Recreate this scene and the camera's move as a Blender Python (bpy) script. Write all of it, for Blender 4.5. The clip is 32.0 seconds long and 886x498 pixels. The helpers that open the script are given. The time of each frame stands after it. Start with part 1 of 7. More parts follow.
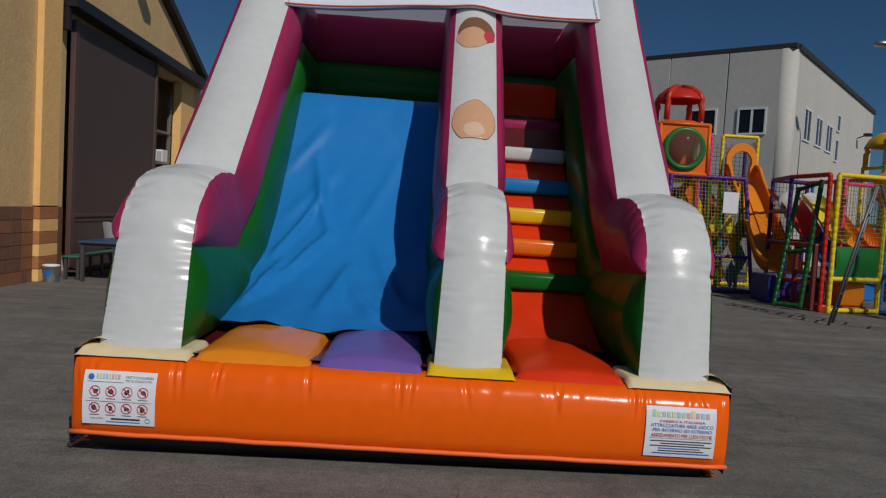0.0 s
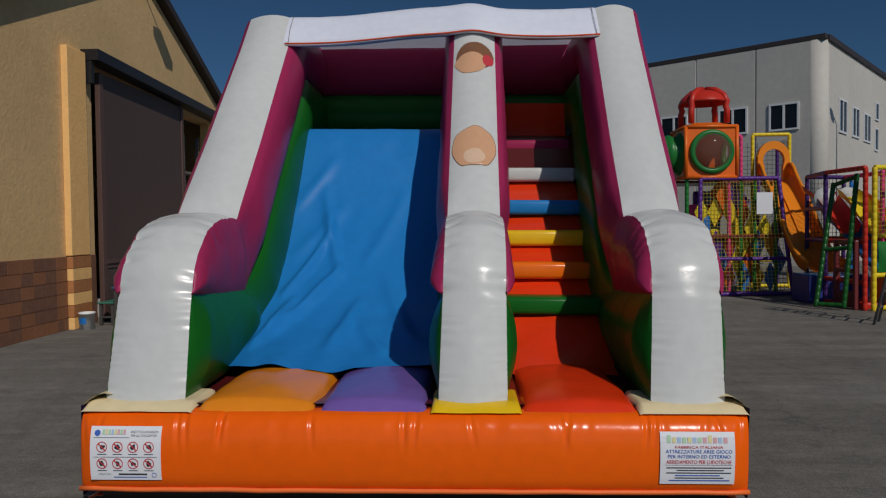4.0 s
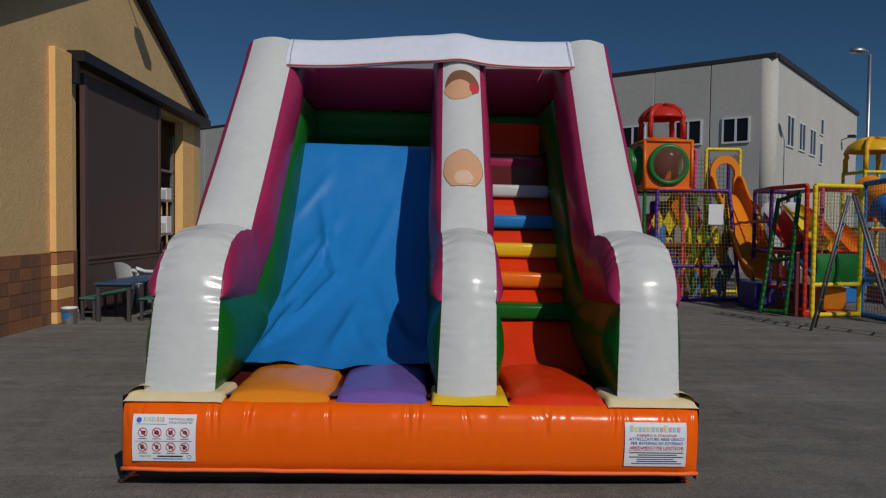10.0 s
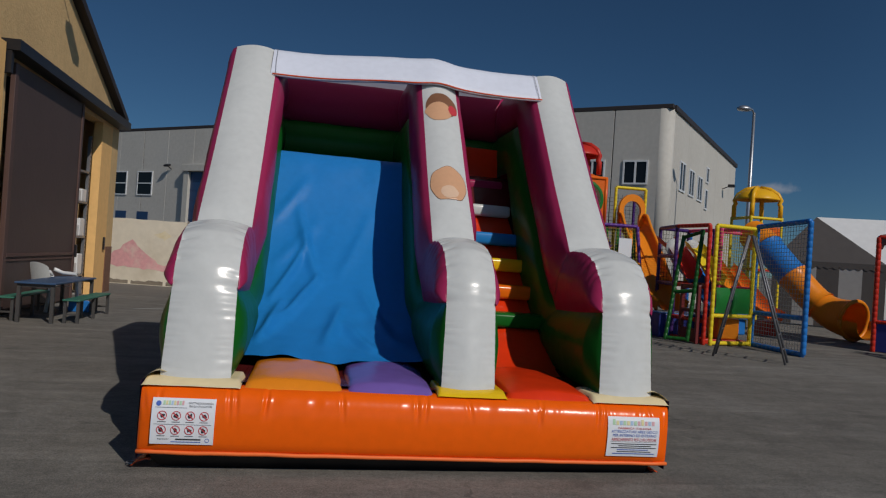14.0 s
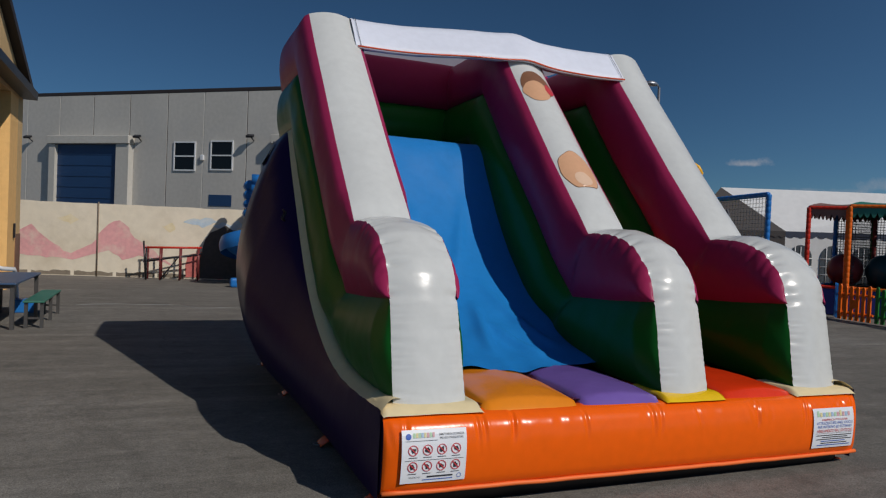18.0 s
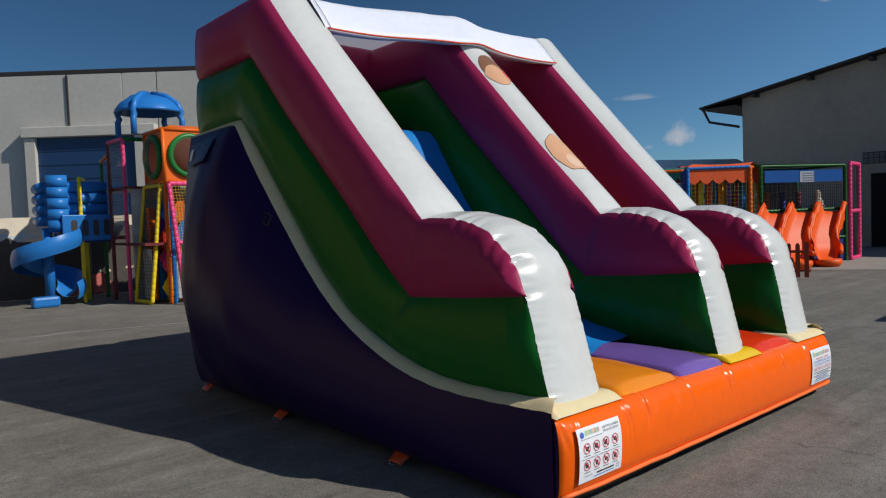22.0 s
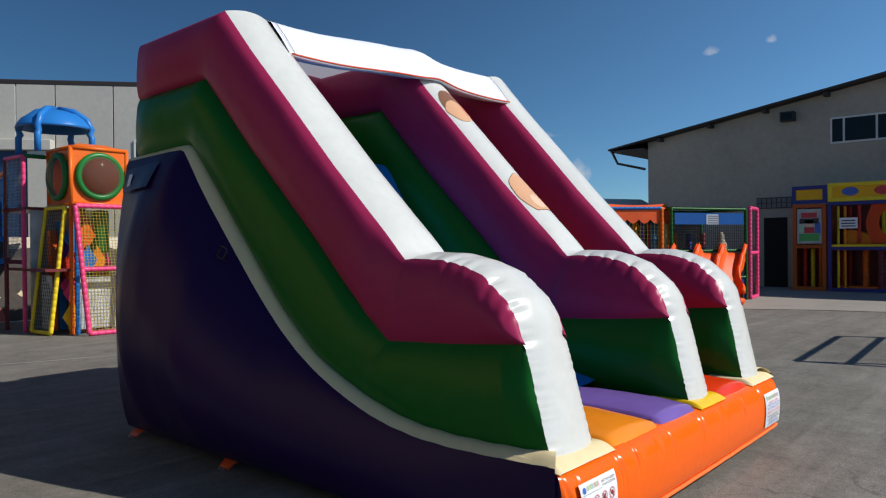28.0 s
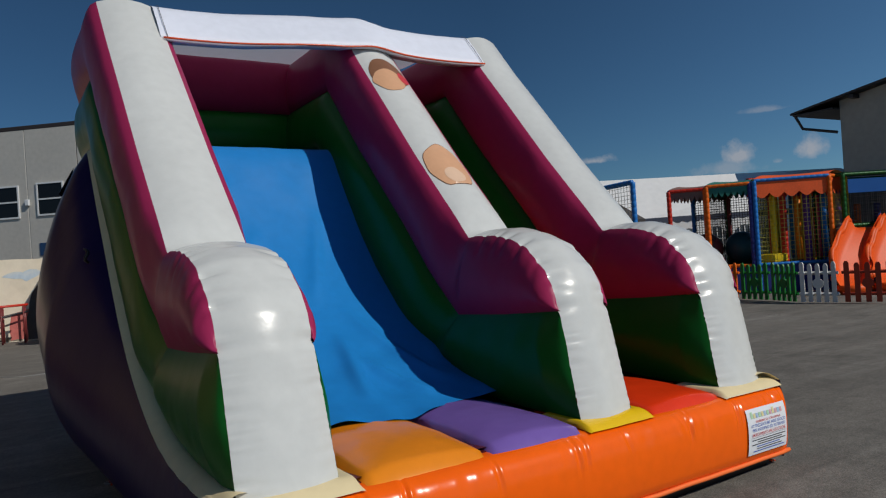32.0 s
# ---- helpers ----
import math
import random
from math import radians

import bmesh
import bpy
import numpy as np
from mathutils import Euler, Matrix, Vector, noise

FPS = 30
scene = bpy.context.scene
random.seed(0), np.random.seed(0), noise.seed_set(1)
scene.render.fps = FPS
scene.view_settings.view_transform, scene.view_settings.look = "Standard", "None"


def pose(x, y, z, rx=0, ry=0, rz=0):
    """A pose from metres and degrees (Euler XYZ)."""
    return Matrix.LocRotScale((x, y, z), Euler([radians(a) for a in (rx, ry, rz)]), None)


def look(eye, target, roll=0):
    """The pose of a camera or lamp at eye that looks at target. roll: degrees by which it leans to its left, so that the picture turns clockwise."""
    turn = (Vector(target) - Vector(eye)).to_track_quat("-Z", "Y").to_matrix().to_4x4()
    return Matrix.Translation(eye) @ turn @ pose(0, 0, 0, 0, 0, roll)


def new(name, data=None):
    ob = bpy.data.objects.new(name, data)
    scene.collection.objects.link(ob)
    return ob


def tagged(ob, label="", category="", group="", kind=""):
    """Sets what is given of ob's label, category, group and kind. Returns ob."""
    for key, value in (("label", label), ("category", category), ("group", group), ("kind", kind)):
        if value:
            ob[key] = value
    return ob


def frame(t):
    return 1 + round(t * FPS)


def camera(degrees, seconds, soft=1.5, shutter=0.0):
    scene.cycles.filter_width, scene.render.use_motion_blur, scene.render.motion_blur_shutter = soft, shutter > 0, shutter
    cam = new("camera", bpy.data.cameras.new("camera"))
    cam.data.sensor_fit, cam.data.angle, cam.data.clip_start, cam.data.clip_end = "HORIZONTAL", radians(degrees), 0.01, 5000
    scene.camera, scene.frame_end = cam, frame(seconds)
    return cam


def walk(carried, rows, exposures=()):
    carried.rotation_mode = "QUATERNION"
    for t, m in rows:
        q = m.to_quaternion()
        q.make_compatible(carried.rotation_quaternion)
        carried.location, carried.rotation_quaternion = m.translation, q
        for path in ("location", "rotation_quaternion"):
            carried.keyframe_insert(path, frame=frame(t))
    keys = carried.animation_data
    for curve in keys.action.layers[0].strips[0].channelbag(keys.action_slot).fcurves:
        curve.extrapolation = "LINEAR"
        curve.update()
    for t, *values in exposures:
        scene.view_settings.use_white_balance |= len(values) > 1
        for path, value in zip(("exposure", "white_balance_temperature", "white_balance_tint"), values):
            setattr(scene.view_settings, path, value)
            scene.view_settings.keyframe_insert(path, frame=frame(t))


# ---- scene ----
cam = camera(63.3, 32.0, 1.2)

# seconds, eye x y z, yaw, pitch, roll in degrees
PATH = [
    (0, 0.073, -4.427, 1.635, -1.27, -3.11, 3.32),
    (0.5, 0.257, -4.407, 1.639, 1.05, -2.96, 2.16),
    (1, 0.292, -4.393, 1.649, 1.57, -2.75, 1.27),
    (1.5, 0.324, -4.391, 1.665, 2.21, -2.24, 0.41),
    (2, 0.115, -4.371, 1.757, -0.02, -3.11, 0.47),
    (2.5, 0.371, -4.363, 1.686, 2.38, -2.46, -0.58),
    (3, 0.376, -4.351, 1.704, 2.57, -2.60, -0.97),
    (3.5, 0.366, -4.354, 1.731, 2.23, -1.96, -0.79),
    (5.5, 0.155, -4.355, 1.749, 0.29, -1.64, -0.68),
    (6, -0.035, -4.332, 1.828, -1.63, -2.28, 0.09),
    (6.5, 0.122, -4.589, 1.816, -0.20, -2.34, -0.38),
    (7, 0.076, -4.796, 1.837, -1.24, -2.62, 0.23),
    (7.5, 0.046, -4.848, 1.870, -1.35, -3.18, 0.49),
    (8, 0.134, -4.838, 1.892, -0.39, -3.08, 0.17),
    (8.5, 0.005, -4.951, 1.885, -1.57, -2.38, 0.75),
    (9, 0.040, -5.092, 1.874, -1.45, -1.84, 0.93),
    (9.5, 0.045, -5.093, 1.879, -1.53, -1.57, 0.82),
    (10, 0.064, -5.075, 1.890, -1.37, -1.99, 0.69),
    (10.5, 0.062, -5.058, 1.896, -1.18, -2.40, 0.54),
    (11, 0.056, -5.025, 1.897, -1.00, -2.32, 0.31),
    (11.5, 0.037, -4.963, 1.903, -1.01, -3.15, 0.35),
    (12, 0.078, -4.900, 1.831, -0.16, -4.50, 1.08),
    (12.5, -0.014, -4.829, 1.852, -2.56, -3.10, 2.48),
    (13, -0.434, -4.719, 1.907, -7.42, -2.43, 1.00),
    (13.5, -0.805, -5.489, 1.692, -7.83, -0.14, 3.24),
    (14, -0.888, -5.448, 1.691, -10.01, 0.46, 3.83),
    (14.3, -0.969, -5.357, 1.689, -10.36, -1.80, 4.48),
    (14.5, -1.083, -5.277, 1.688, -10.01, -2.12, 4.58),
    (16.5, -2.375, -4.664, 1.688, -19.81, -1.64, -1.25),
    (17, -2.737, -4.488, 1.688, -21.03, -2.31, -1.34),
    (17.5, -3.042, -4.374, 1.761, -19.37, -3.15, -1.16),
    (18, -3.342, -4.210, 1.767, -21.39, -1.33, 2.40),
    (18.5, -3.667, -4.105, 1.781, -25.21, -2.09, -2.08),
    (19, -3.902, -3.924, 1.743, -28.25, -2.02, 0.34),
    (19.5, -4.155, -3.766, 1.770, -29.76, -1.21, -0.41),
    (20, -4.423, -3.553, 1.780, -33.91, -1.76, -0.59),
    (20.5, -4.730, -3.367, 1.791, -34.39, -1.81, -1.01),
    (21, -4.914, -3.121, 1.787, -35.81, -2.52, -2.01),
    (21.5, -5.072, -2.930, 1.820, -33.93, -1.11, 0.69),
    (22, -5.250, -2.768, 1.844, -40.87, -2.65, -2.11),
    (22.5, -5.309, -2.561, 1.849, -43.54, -2.78, -1.20),
    (23, -5.417, -2.352, 1.867, -43.06, -2.71, -0.84),
    (23.5, -5.406, -2.233, 1.869, -44.87, -1.99, -0.44),
    (24, -5.482, -2.123, 1.893, -50.46, -3.09, -1.65),
    (24.5, -5.568, -2.078, 1.911, -47.58, -2.96, -0.63),
    (25, -5.599, -2.079, 1.917, -48.27, -1.21, -0.70),
    (25.5, -5.593, -2.071, 1.902, -48.39, -3.87, -0.25),
    (26, -5.582, -2.072, 1.907, -49.90, -3.79, -0.29),
    (26.5, -5.572, -2.085, 1.900, -50.50, -2.77, 0.10),
    (28.5, -5.412, -2.354, 1.938, -47.67, -0.18, -1.37),
    (29, -5.166, -2.535, 1.896, -46.49, -0.32, -2.90),
    (29.5, -4.809, -2.556, 1.862, -45.25, 0.15, -2.20),
    (30, -4.430, -2.626, 1.800, -43.37, -0.90, -1.92),
    (30.5, -4.042, -2.770, 1.810, -37.65, -0.17, -1.26),
    (31, -3.540, -2.866, 1.781, -40.76, 0.99, -0.64),
    (31.5, -3.158, -2.986, 1.750, -38.60, 0.61, -2.76),
    (32, -2.793, -3.170, 1.747, -31.73, -0.10, -3.82),
]

def aim(x, y, z, yaw, pitch, roll):
    a, p = radians(yaw), radians(pitch)
    ahead = Vector((-math.sin(a) * math.cos(p), math.cos(a) * math.cos(p), math.sin(p)))
    return look((x, y, z), Vector((x, y, z)) + ahead, roll)


walk(cam, [(t, aim(*row)) for t, *row in PATH],
     [(t, e, 6500, 12 if t < 20 else 9.5) for t, e in ((0, -0.16), (3, -0.18), (6, -0.42), (9, -0.29), (12, -0.19), (16.5, -0.1), (19, 0.12), (21, 0.35), (22, 0.52), (24, 0.96), (25, 1.02), (26, 0.97), (29, 0.8), (31, 0.6), (32, 0.12))])

# ---- light ----
SUN_TO = Vector((0.56, -1.08, 1.0)).normalized()   # towards the sun
sun_elev = math.asin(SUN_TO.z)
sun_azim = math.atan2(SUN_TO.x, SUN_TO.y)          # clockwise from +y
world = bpy.data.worlds.new("world")
scene.world = world
world.use_nodes = True
wn, wl = world.node_tree.nodes, world.node_tree.links
sky = wn.new("ShaderNodeTexSky")
sky.sky_type = "NISHITA"
sky.sun_disc = False
sky.sun_elevation = sun_elev
sky.sun_rotation = sun_azim
sky.altitude = 2500
sky.air_density = 1.0
sky.dust_density = 1.0
sky.ozone_density = 8.0
bg = wn["Background"]
bg.inputs["Strength"].default_value = 0.038


def sky_math(op, a, b=0.0, clamp=False):
    x = wn.new("ShaderNodeMath")
    x.operation = op
    x.use_clamp = clamp
    for sock, v in zip(x.inputs, (a, b)):
        if isinstance(v, (int, float)):
            sock.default_value = v
        else:
            wl.new(v, sock)
    return x.outputs[0]


# small fair-weather clouds low over the yard: bearing, height, half width, half height, density
CLOUDS = ((0.952, 0.092, 0.032, 0.034, 0.8), (1.031, 0.086, 0.040, 0.028, 0.8), (0.990, 0.145, 0.040, 0.007, 0.35), (0.935, 0.075, 0.060, 0.022, 0.45), (0.996, 0.080, 0.010, 0.008, 0.5),
          (1.210, 0.238, 0.018, 0.010, 0.40), (0.766, 0.103, 0.040, 0.012, 0.75), (0.852, 0.066, 0.090, 0.012, 0.5), (1.280, 0.245, 0.012, 0.010, 0.5), (0.60, 0.11, 0.05, 0.015, 0.5))
tc = wn.new("ShaderNodeTexCoord")
sep = wn.new("ShaderNodeSeparateXYZ")
wl.new(tc.outputs["Generated"], sep.inputs[0])
puffs = wn.new("ShaderNodeTexNoise")
puffs.inputs["Scale"].default_value = 30
puffs.inputs["Detail"].default_value = 7
puffs.inputs["Roughness"].default_value = 0.62
wl.new(tc.outputs["Generated"], puffs.inputs["Vector"])
bearing = sky_math("ARCTAN2", sep.outputs[0], sep.outputs[1])
cover = None
for az, el, half_w, half_h, dense in CLOUDS:
    u = sky_math("DIVIDE", sky_math("SUBTRACT", bearing, az), half_w)
    v = sky_math("DIVIDE", sky_math("SUBTRACT", sep.outputs[2], el), half_h)
    v = sky_math("MAXIMUM", v, sky_math("MULTIPLY", v, -2.2))
    r = sky_math("SQRT", sky_math("ADD", sky_math("MULTIPLY", u, u), sky_math("MULTIPLY", v, v)))
    k = sky_math("ADD", sky_math("SUBTRACT", 0.75, r), sky_math("MULTIPLY", sky_math("SUBTRACT", puffs.outputs["Fac"], 0.5), 1.9))
    k = sky_math("MULTIPLY", sky_math("MULTIPLY", k, 1.7, True), dense)
    cover = k if cover is None else sky_math("MAXIMUM", cover, k)
cloud_mix = wn.new("ShaderNodeMix")
cloud_mix.data_type = "RGBA"
cloud_mix.inputs["B"].default_value = (8.0, 8.3, 9.2, 1)
wl.new(cover, cloud_mix.inputs["Factor"])
clear = wn.new("ShaderNodeMix")                    # the clean deep blue of a dry day
clear.data_type = "RGBA"
clear.blend_type = "MULTIPLY"
clear.inputs["Factor"].default_value = 1.0
clear.inputs["B"].default_value = (0.83, 1.09, 1.08, 1)
level = math.hypot(SUN_TO.x, SUN_TO.y)
sunward = sky_math("ADD", sky_math("MULTIPLY", sep.outputs[0], SUN_TO.x / level), sky_math("MULTIPLY", sep.outputs[1], SUN_TO.y / level))
haze = sky_math("MINIMUM", sky_math("MAXIMUM", sky_math("ADD", sunward, 0.42), 0.0), 0.75)
glow = wn.new("ShaderNodeCombineXYZ")
for sock, base, gain in zip(glow.inputs, (0.82, 0.83, 0.83), (1.42, 1.18, 1.02)):
    wl.new(sky_math("ADD", sky_math("MULTIPLY", haze, gain), base), sock)
hazy = wn.new("ShaderNodeVectorMath")              # the air is paler towards the sun
hazy.operation = "MULTIPLY"
wl.new(sky.outputs[0], hazy.inputs[0])
wl.new(glow.outputs[0], hazy.inputs[1])
wl.new(hazy.outputs[0], clear.inputs["A"])
wl.new(clear.outputs["Result"], cloud_mix.inputs["A"])
wl.new(cloud_mix.outputs["Result"], bg.inputs["Color"])
lamp = bpy.data.lights.new("sun", "SUN")
lamp.energy = 2.7
lamp.angle = radians(0.53)
lamp.color = (1.0, 0.95, 0.87)
sun_ob = new("sun", lamp)
sun_ob.matrix_world = look((0, 0, 30), Vector((0, 0, 30)) - SUN_TO)


# ---- materials ----
def material(name, color, rough=0.5, metal=0.0, var=0.12, scale=6.0, bump=0.1, bump_scale=60.0, spec=0.5, coat=0.0, dirt=None, dirt_scale=1.2, dirt_amount=0.4):
    """A surface with colour variation at two scales, fine relief and optional dirt."""
    m = bpy.data.materials.new(name)
    m.use_nodes = True
    n, l = m.node_tree.nodes, m.node_tree.links
    b = n["Principled BSDF"]
    tc = n.new("ShaderNodeTexCoord")
    big = n.new("ShaderNodeTexNoise")
    big.inputs["Scale"].default_value = scale * 0.25
    big.inputs["Detail"].default_value = 4
    small = n.new("ShaderNodeTexNoise")
    small.inputs["Scale"].default_value = scale * 4
    small.inputs["Detail"].default_value = 3
    l.new(tc.outputs["Object"], big.inputs["Vector"])
    l.new(tc.outputs["Object"], small.inputs["Vector"])
    add = n.new("ShaderNodeMath")
    add.operation = "ADD"
    l.new(big.outputs["Fac"], add.inputs[0])
    l.new(small.outputs["Fac"], add.inputs[1])
    rng = n.new("ShaderNodeMapRange")
    rng.inputs["From Min"].default_value = 0.6
    rng.inputs["From Max"].default_value = 1.4
    rng.inputs["To Min"].default_value = 1 - var
    rng.inputs["To Max"].default_value = 1 + var
    l.new(add.outputs[0], rng.inputs["Value"])
    mul = n.new("ShaderNodeMix")
    mul.data_type = "RGBA"
    mul.blend_type = "MULTIPLY"
    mul.inputs["Factor"].default_value = 1.0
    mul.inputs["A"].default_value = (*color, 1)
    l.new(rng.outputs["Result"], mul.inputs["B"])
    out = mul.outputs["Result"]
    if dirt:
        dn = n.new("ShaderNodeTexNoise")
        dn.inputs["Scale"].default_value = dirt_scale
        dn.inputs["Detail"].default_value = 8
        dn.inputs["Roughness"].default_value = 0.65
        l.new(tc.outputs["Object"], dn.inputs["Vector"])
        dr = n.new("ShaderNodeMapRange")
        dr.inputs["From Min"].default_value = 0.5
        dr.inputs["From Max"].default_value = 0.75
        dr.inputs["To Max"].default_value = dirt_amount
        l.new(dn.outputs["Fac"], dr.inputs["Value"])
        dm = n.new("ShaderNodeMix")
        dm.data_type = "RGBA"
        dm.inputs["B"].default_value = (*dirt, 1)
        l.new(dr.outputs["Result"], dm.inputs["Factor"])
        l.new(out, dm.inputs["A"])
        out = dm.outputs["Result"]
    l.new(out, b.inputs["Base Color"])
    b.inputs["Roughness"].default_value = rough
    b.inputs["Metallic"].default_value = metal
    b.inputs["Specular IOR Level"].default_value = spec
    b.inputs["Coat Weight"].default_value = coat
    b.inputs["Coat Roughness"].default_value = 0.12
    if bump:
        bn = n.new("ShaderNodeTexNoise")
        bn.inputs["Scale"].default_value = bump_scale
        bn.inputs["Detail"].default_value = 4
        l.new(tc.outputs["Object"], bn.inputs["Vector"])
        bp = n.new("ShaderNodeBump")
        bp.inputs["Strength"].default_value = bump
        bp.inputs["Distance"].default_value = 0.02
        l.new(bn.outputs["Fac"], bp.inputs["Height"])
        l.new(bp.outputs["Normal"], b.inputs["Normal"])
    return m


def pvc(name, color, rough=0.24, spec=0.42):
    """Coated tarpaulin: glossy, with soft dents and a faint weave."""
    m = material(name, color, rough, var=0.06, scale=3, bump=0.25, bump_scale=3.5, spec=spec)
    return m


PVC_ORANGE = pvc("pvc_orange", (0.90, 0.122, 0.003), 0.22, 0.26)
PVC_WHITE = pvc("pvc_white", (0.595, 0.60, 0.575))
PVC_BAND = pvc("pvc_band", (0.70, 0.72, 0.80), 0.5)
def see_through(name, color, share):
    """Thin coated cloth that lets some light through."""
    m = pvc(name, color, 0.45)
    n, l = m.node_tree.nodes, m.node_tree.links
    t = n.new("ShaderNodeBsdfTranslucent")
    t.inputs["Color"].default_value = (*color, 1)
    mix = n.new("ShaderNodeMixShader")
    mix.inputs[0].default_value = share
    l.new(n["Principled BSDF"].outputs[0], mix.inputs[1])
    l.new(t.outputs[0], mix.inputs[2])
    l.new(mix.outputs[0], n["Material Output"].inputs[0])
    return m


PVC_ROOF = see_through("pvc_roof", (0.70, 0.72, 0.80), 0.35)
PVC_PURPLE = pvc("pvc_purple", (0.345, 0.025, 0.090), 0.34, 0.12)
PVC_GREEN = pvc("pvc_green", (0.008, 0.118, 0.014), 0.32, 0.15)
PVC_NAVY = pvc("pvc_navy", (0.020, 0.007, 0.052), 0.32, 0.13)
# near-black: the dark shadow strip under the front roll is put into this colour
PVC_UNDER_SHADE = pvc("pvc_under_shade", (0.008, 0.008, 0.010), 0.5)
PVC_FLAP = pvc("pvc_flap", (0.012, 0.02, 0.07), 0.4)
PVC_CREAM = pvc("pvc_cream", (0.74, 0.61, 0.36), 0.45, 0.12)
PVC_BLUE = pvc("pvc_blue", (0.012, 0.19, 0.52), 0.45, 0.22)
PVC_CUSHION = pvc("pvc_amber", (0.80, 0.24, 0.012))
PVC_VIOLET = pvc("pvc_violet", (0.17, 0.10, 0.36))
PVC_STEP_ORANGE = pvc("pvc_step_orange", (0.86, 0.16, 0.006))
PVC_YELLOW = pvc("pvc_yellow", (0.80, 0.50, 0.01))
PVC_RED = pvc("pvc_red", (0.74, 0.040, 0.006))
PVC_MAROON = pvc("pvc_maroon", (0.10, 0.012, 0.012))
PVC_HEM = pvc("pvc_hem", (0.88, 0.17, 0.035), 0.5, 0.3)
RED_PIPING = pvc("red_piping", (0.65, 0.08, 0.02))
LACE_GREY = material("lace_grey", (0.10, 0.10, 0.11), 0.7, var=0.0, bump=0.0)
PAPER = material("paper", (0.75, 0.76, 0.78), 0.35, var=0.03, bump=0.0)
TAN = material("tan_print", (0.66, 0.36, 0.20), 0.35, var=0.05, bump=0.0)
TAN_PALE = material("pale_tan_print", (0.74, 0.50, 0.34), 0.35, var=0.05, bump=0.0)
TAN_DARK = material("brown_print", (0.22, 0.10, 0.05), 0.35, var=0.1, bump=0.0)
INK = material("ink", (0.03, 0.03, 0.035), 0.5, var=0.0, bump=0.0)
INK_RED = material("ink_red", (0.55, 0.04, 0.05), 0.5, var=0.0, bump=0.0)
INK_BLUE = material("ink_blue", (0.05, 0.12, 0.45), 0.5, var=0.0, bump=0.0)
INK_GREEN = material("ink_green", (0.08, 0.4, 0.1), 0.5, var=0.0, bump=0.0)
PASTEL_GREEN = material("pastel_green", (0.42, 0.62, 0.40), 0.5, var=0.0, bump=0.0)
PASTEL_BLUE = material("pastel_blue", (0.38, 0.52, 0.68), 0.5, var=0.0, bump=0.0)
PASTEL_ROSE = material("pastel_rose", (0.66, 0.36, 0.38), 0.5, var=0.0, bump=0.0)
PASTEL_YELLOW = material("pastel_yellow", (0.70, 0.62, 0.32), 0.5, var=0.0, bump=0.0)
GREY_METAL = material("grey_metal", (0.35, 0.36, 0.38), 0.4, 0.8, bump=0.05)
DARK_METAL = material("dark_metal", (0.02, 0.02, 0.024), 0.4, 0.3, bump=0.05)
STEEL = material("zinc_steel", (0.30, 0.30, 0.31), 0.45, 0.7, bump=0.05)
CONCRETE_PANEL = material("concrete_panel", (0.47, 0.447, 0.402), 0.85, var=0.10, scale=1.2, bump=0.08, bump_scale=20, dirt=(0.42, 0.41, 0.39), dirt_scale=0.5, dirt_amount=0.5)
CONCRETE_PALE = material("concrete_pale", (0.50, 0.475, 0.42), 0.85, var=0.08, scale=1.2, bump=0.3, bump_scale=20, dirt=(0.4, 0.38, 0.34), dirt_scale=0.4)
PLASTER_TAN = material("plaster_tan", (0.66, 0.44, 0.20), 0.85, var=0.10, scale=1.5, bump=0.4, bump_scale=15, dirt=(0.45, 0.28, 0.13), dirt_scale=0.5)
PLASTER_BAY = material("plaster_bay", (0.88, 0.52, 0.19), 0.85, var=0.08, scale=1.5, bump=0.4, bump_scale=15)
TILE_BROWN = material("tile_brown", (0.18, 0.085, 0.05), 0.6, var=0.3, scale=3, bump=0.2)
DOOR_BROWN = material("door_brown", (0.075, 0.048, 0.042), 0.55, var=0.1, bump=0.15, bump_scale=8)
ROOF_DARK = material("roof_dark", (0.03, 0.022, 0.02), 0.6, bump=0.1)
BLUE_DOOR = material("blue_door", (0.012, 0.045, 0.12), 0.45, var=0.1, bump=0.1)
WINDOW_WHITE = material("window_white", (0.65, 0.66, 0.66), 0.4, var=0.04, bump=0.0)
GLASS_DARK = material("glass_dark", (0.008, 0.009, 0.011), 0.08, var=0.0, bump=0.0, spec=0.22)
PLASTER_GREY = material("plaster_grey", (0.38, 0.345, 0.288), 0.85, var=0.10, scale=1.2, bump=0.3, bump_scale=20, dirt=(0.2, 0.19, 0.18), dirt_scale=0.5)


def plastic(name, color, rough=0.35):
    return material(name, color, rough, var=0.07, scale=5, bump=0.06, bump_scale=25, spec=0.28)


P_ORANGE = plastic("plastic_orange", (0.75, 0.14, 0.012))
P_AMBER = plastic("plastic_amber", (0.80, 0.24, 0.012))
P_RED = plastic("plastic_red", (0.52, 0.03, 0.015))
P_YELLOW = plastic("plastic_yellow", (0.78, 0.58, 0.025))
P_GOLD = plastic("plastic_gold", (0.80, 0.42, 0.012))
P_FRAME_GREEN = plastic("plastic_frame_green", (0.010, 0.085, 0.014))
P_FRAME_PURPLE = plastic("plastic_frame_purple", (0.055, 0.022, 0.125))
P_TEAL = plastic("plastic_teal", (0.012, 0.06, 0.07))
P_BLUE = plastic("plastic_blue", (0.02, 0.17, 0.50))
P_NAVY = plastic("plastic_navy", (0.03, 0.04, 0.20))
P_GREEN = plastic("plastic_green", (0.015, 0.16, 0.03))
P_PINK = plastic("plastic_pink", (0.72, 0.06, 0.19))
P_PURPLE = plastic("plastic_purple", (0.10, 0.03, 0.22))
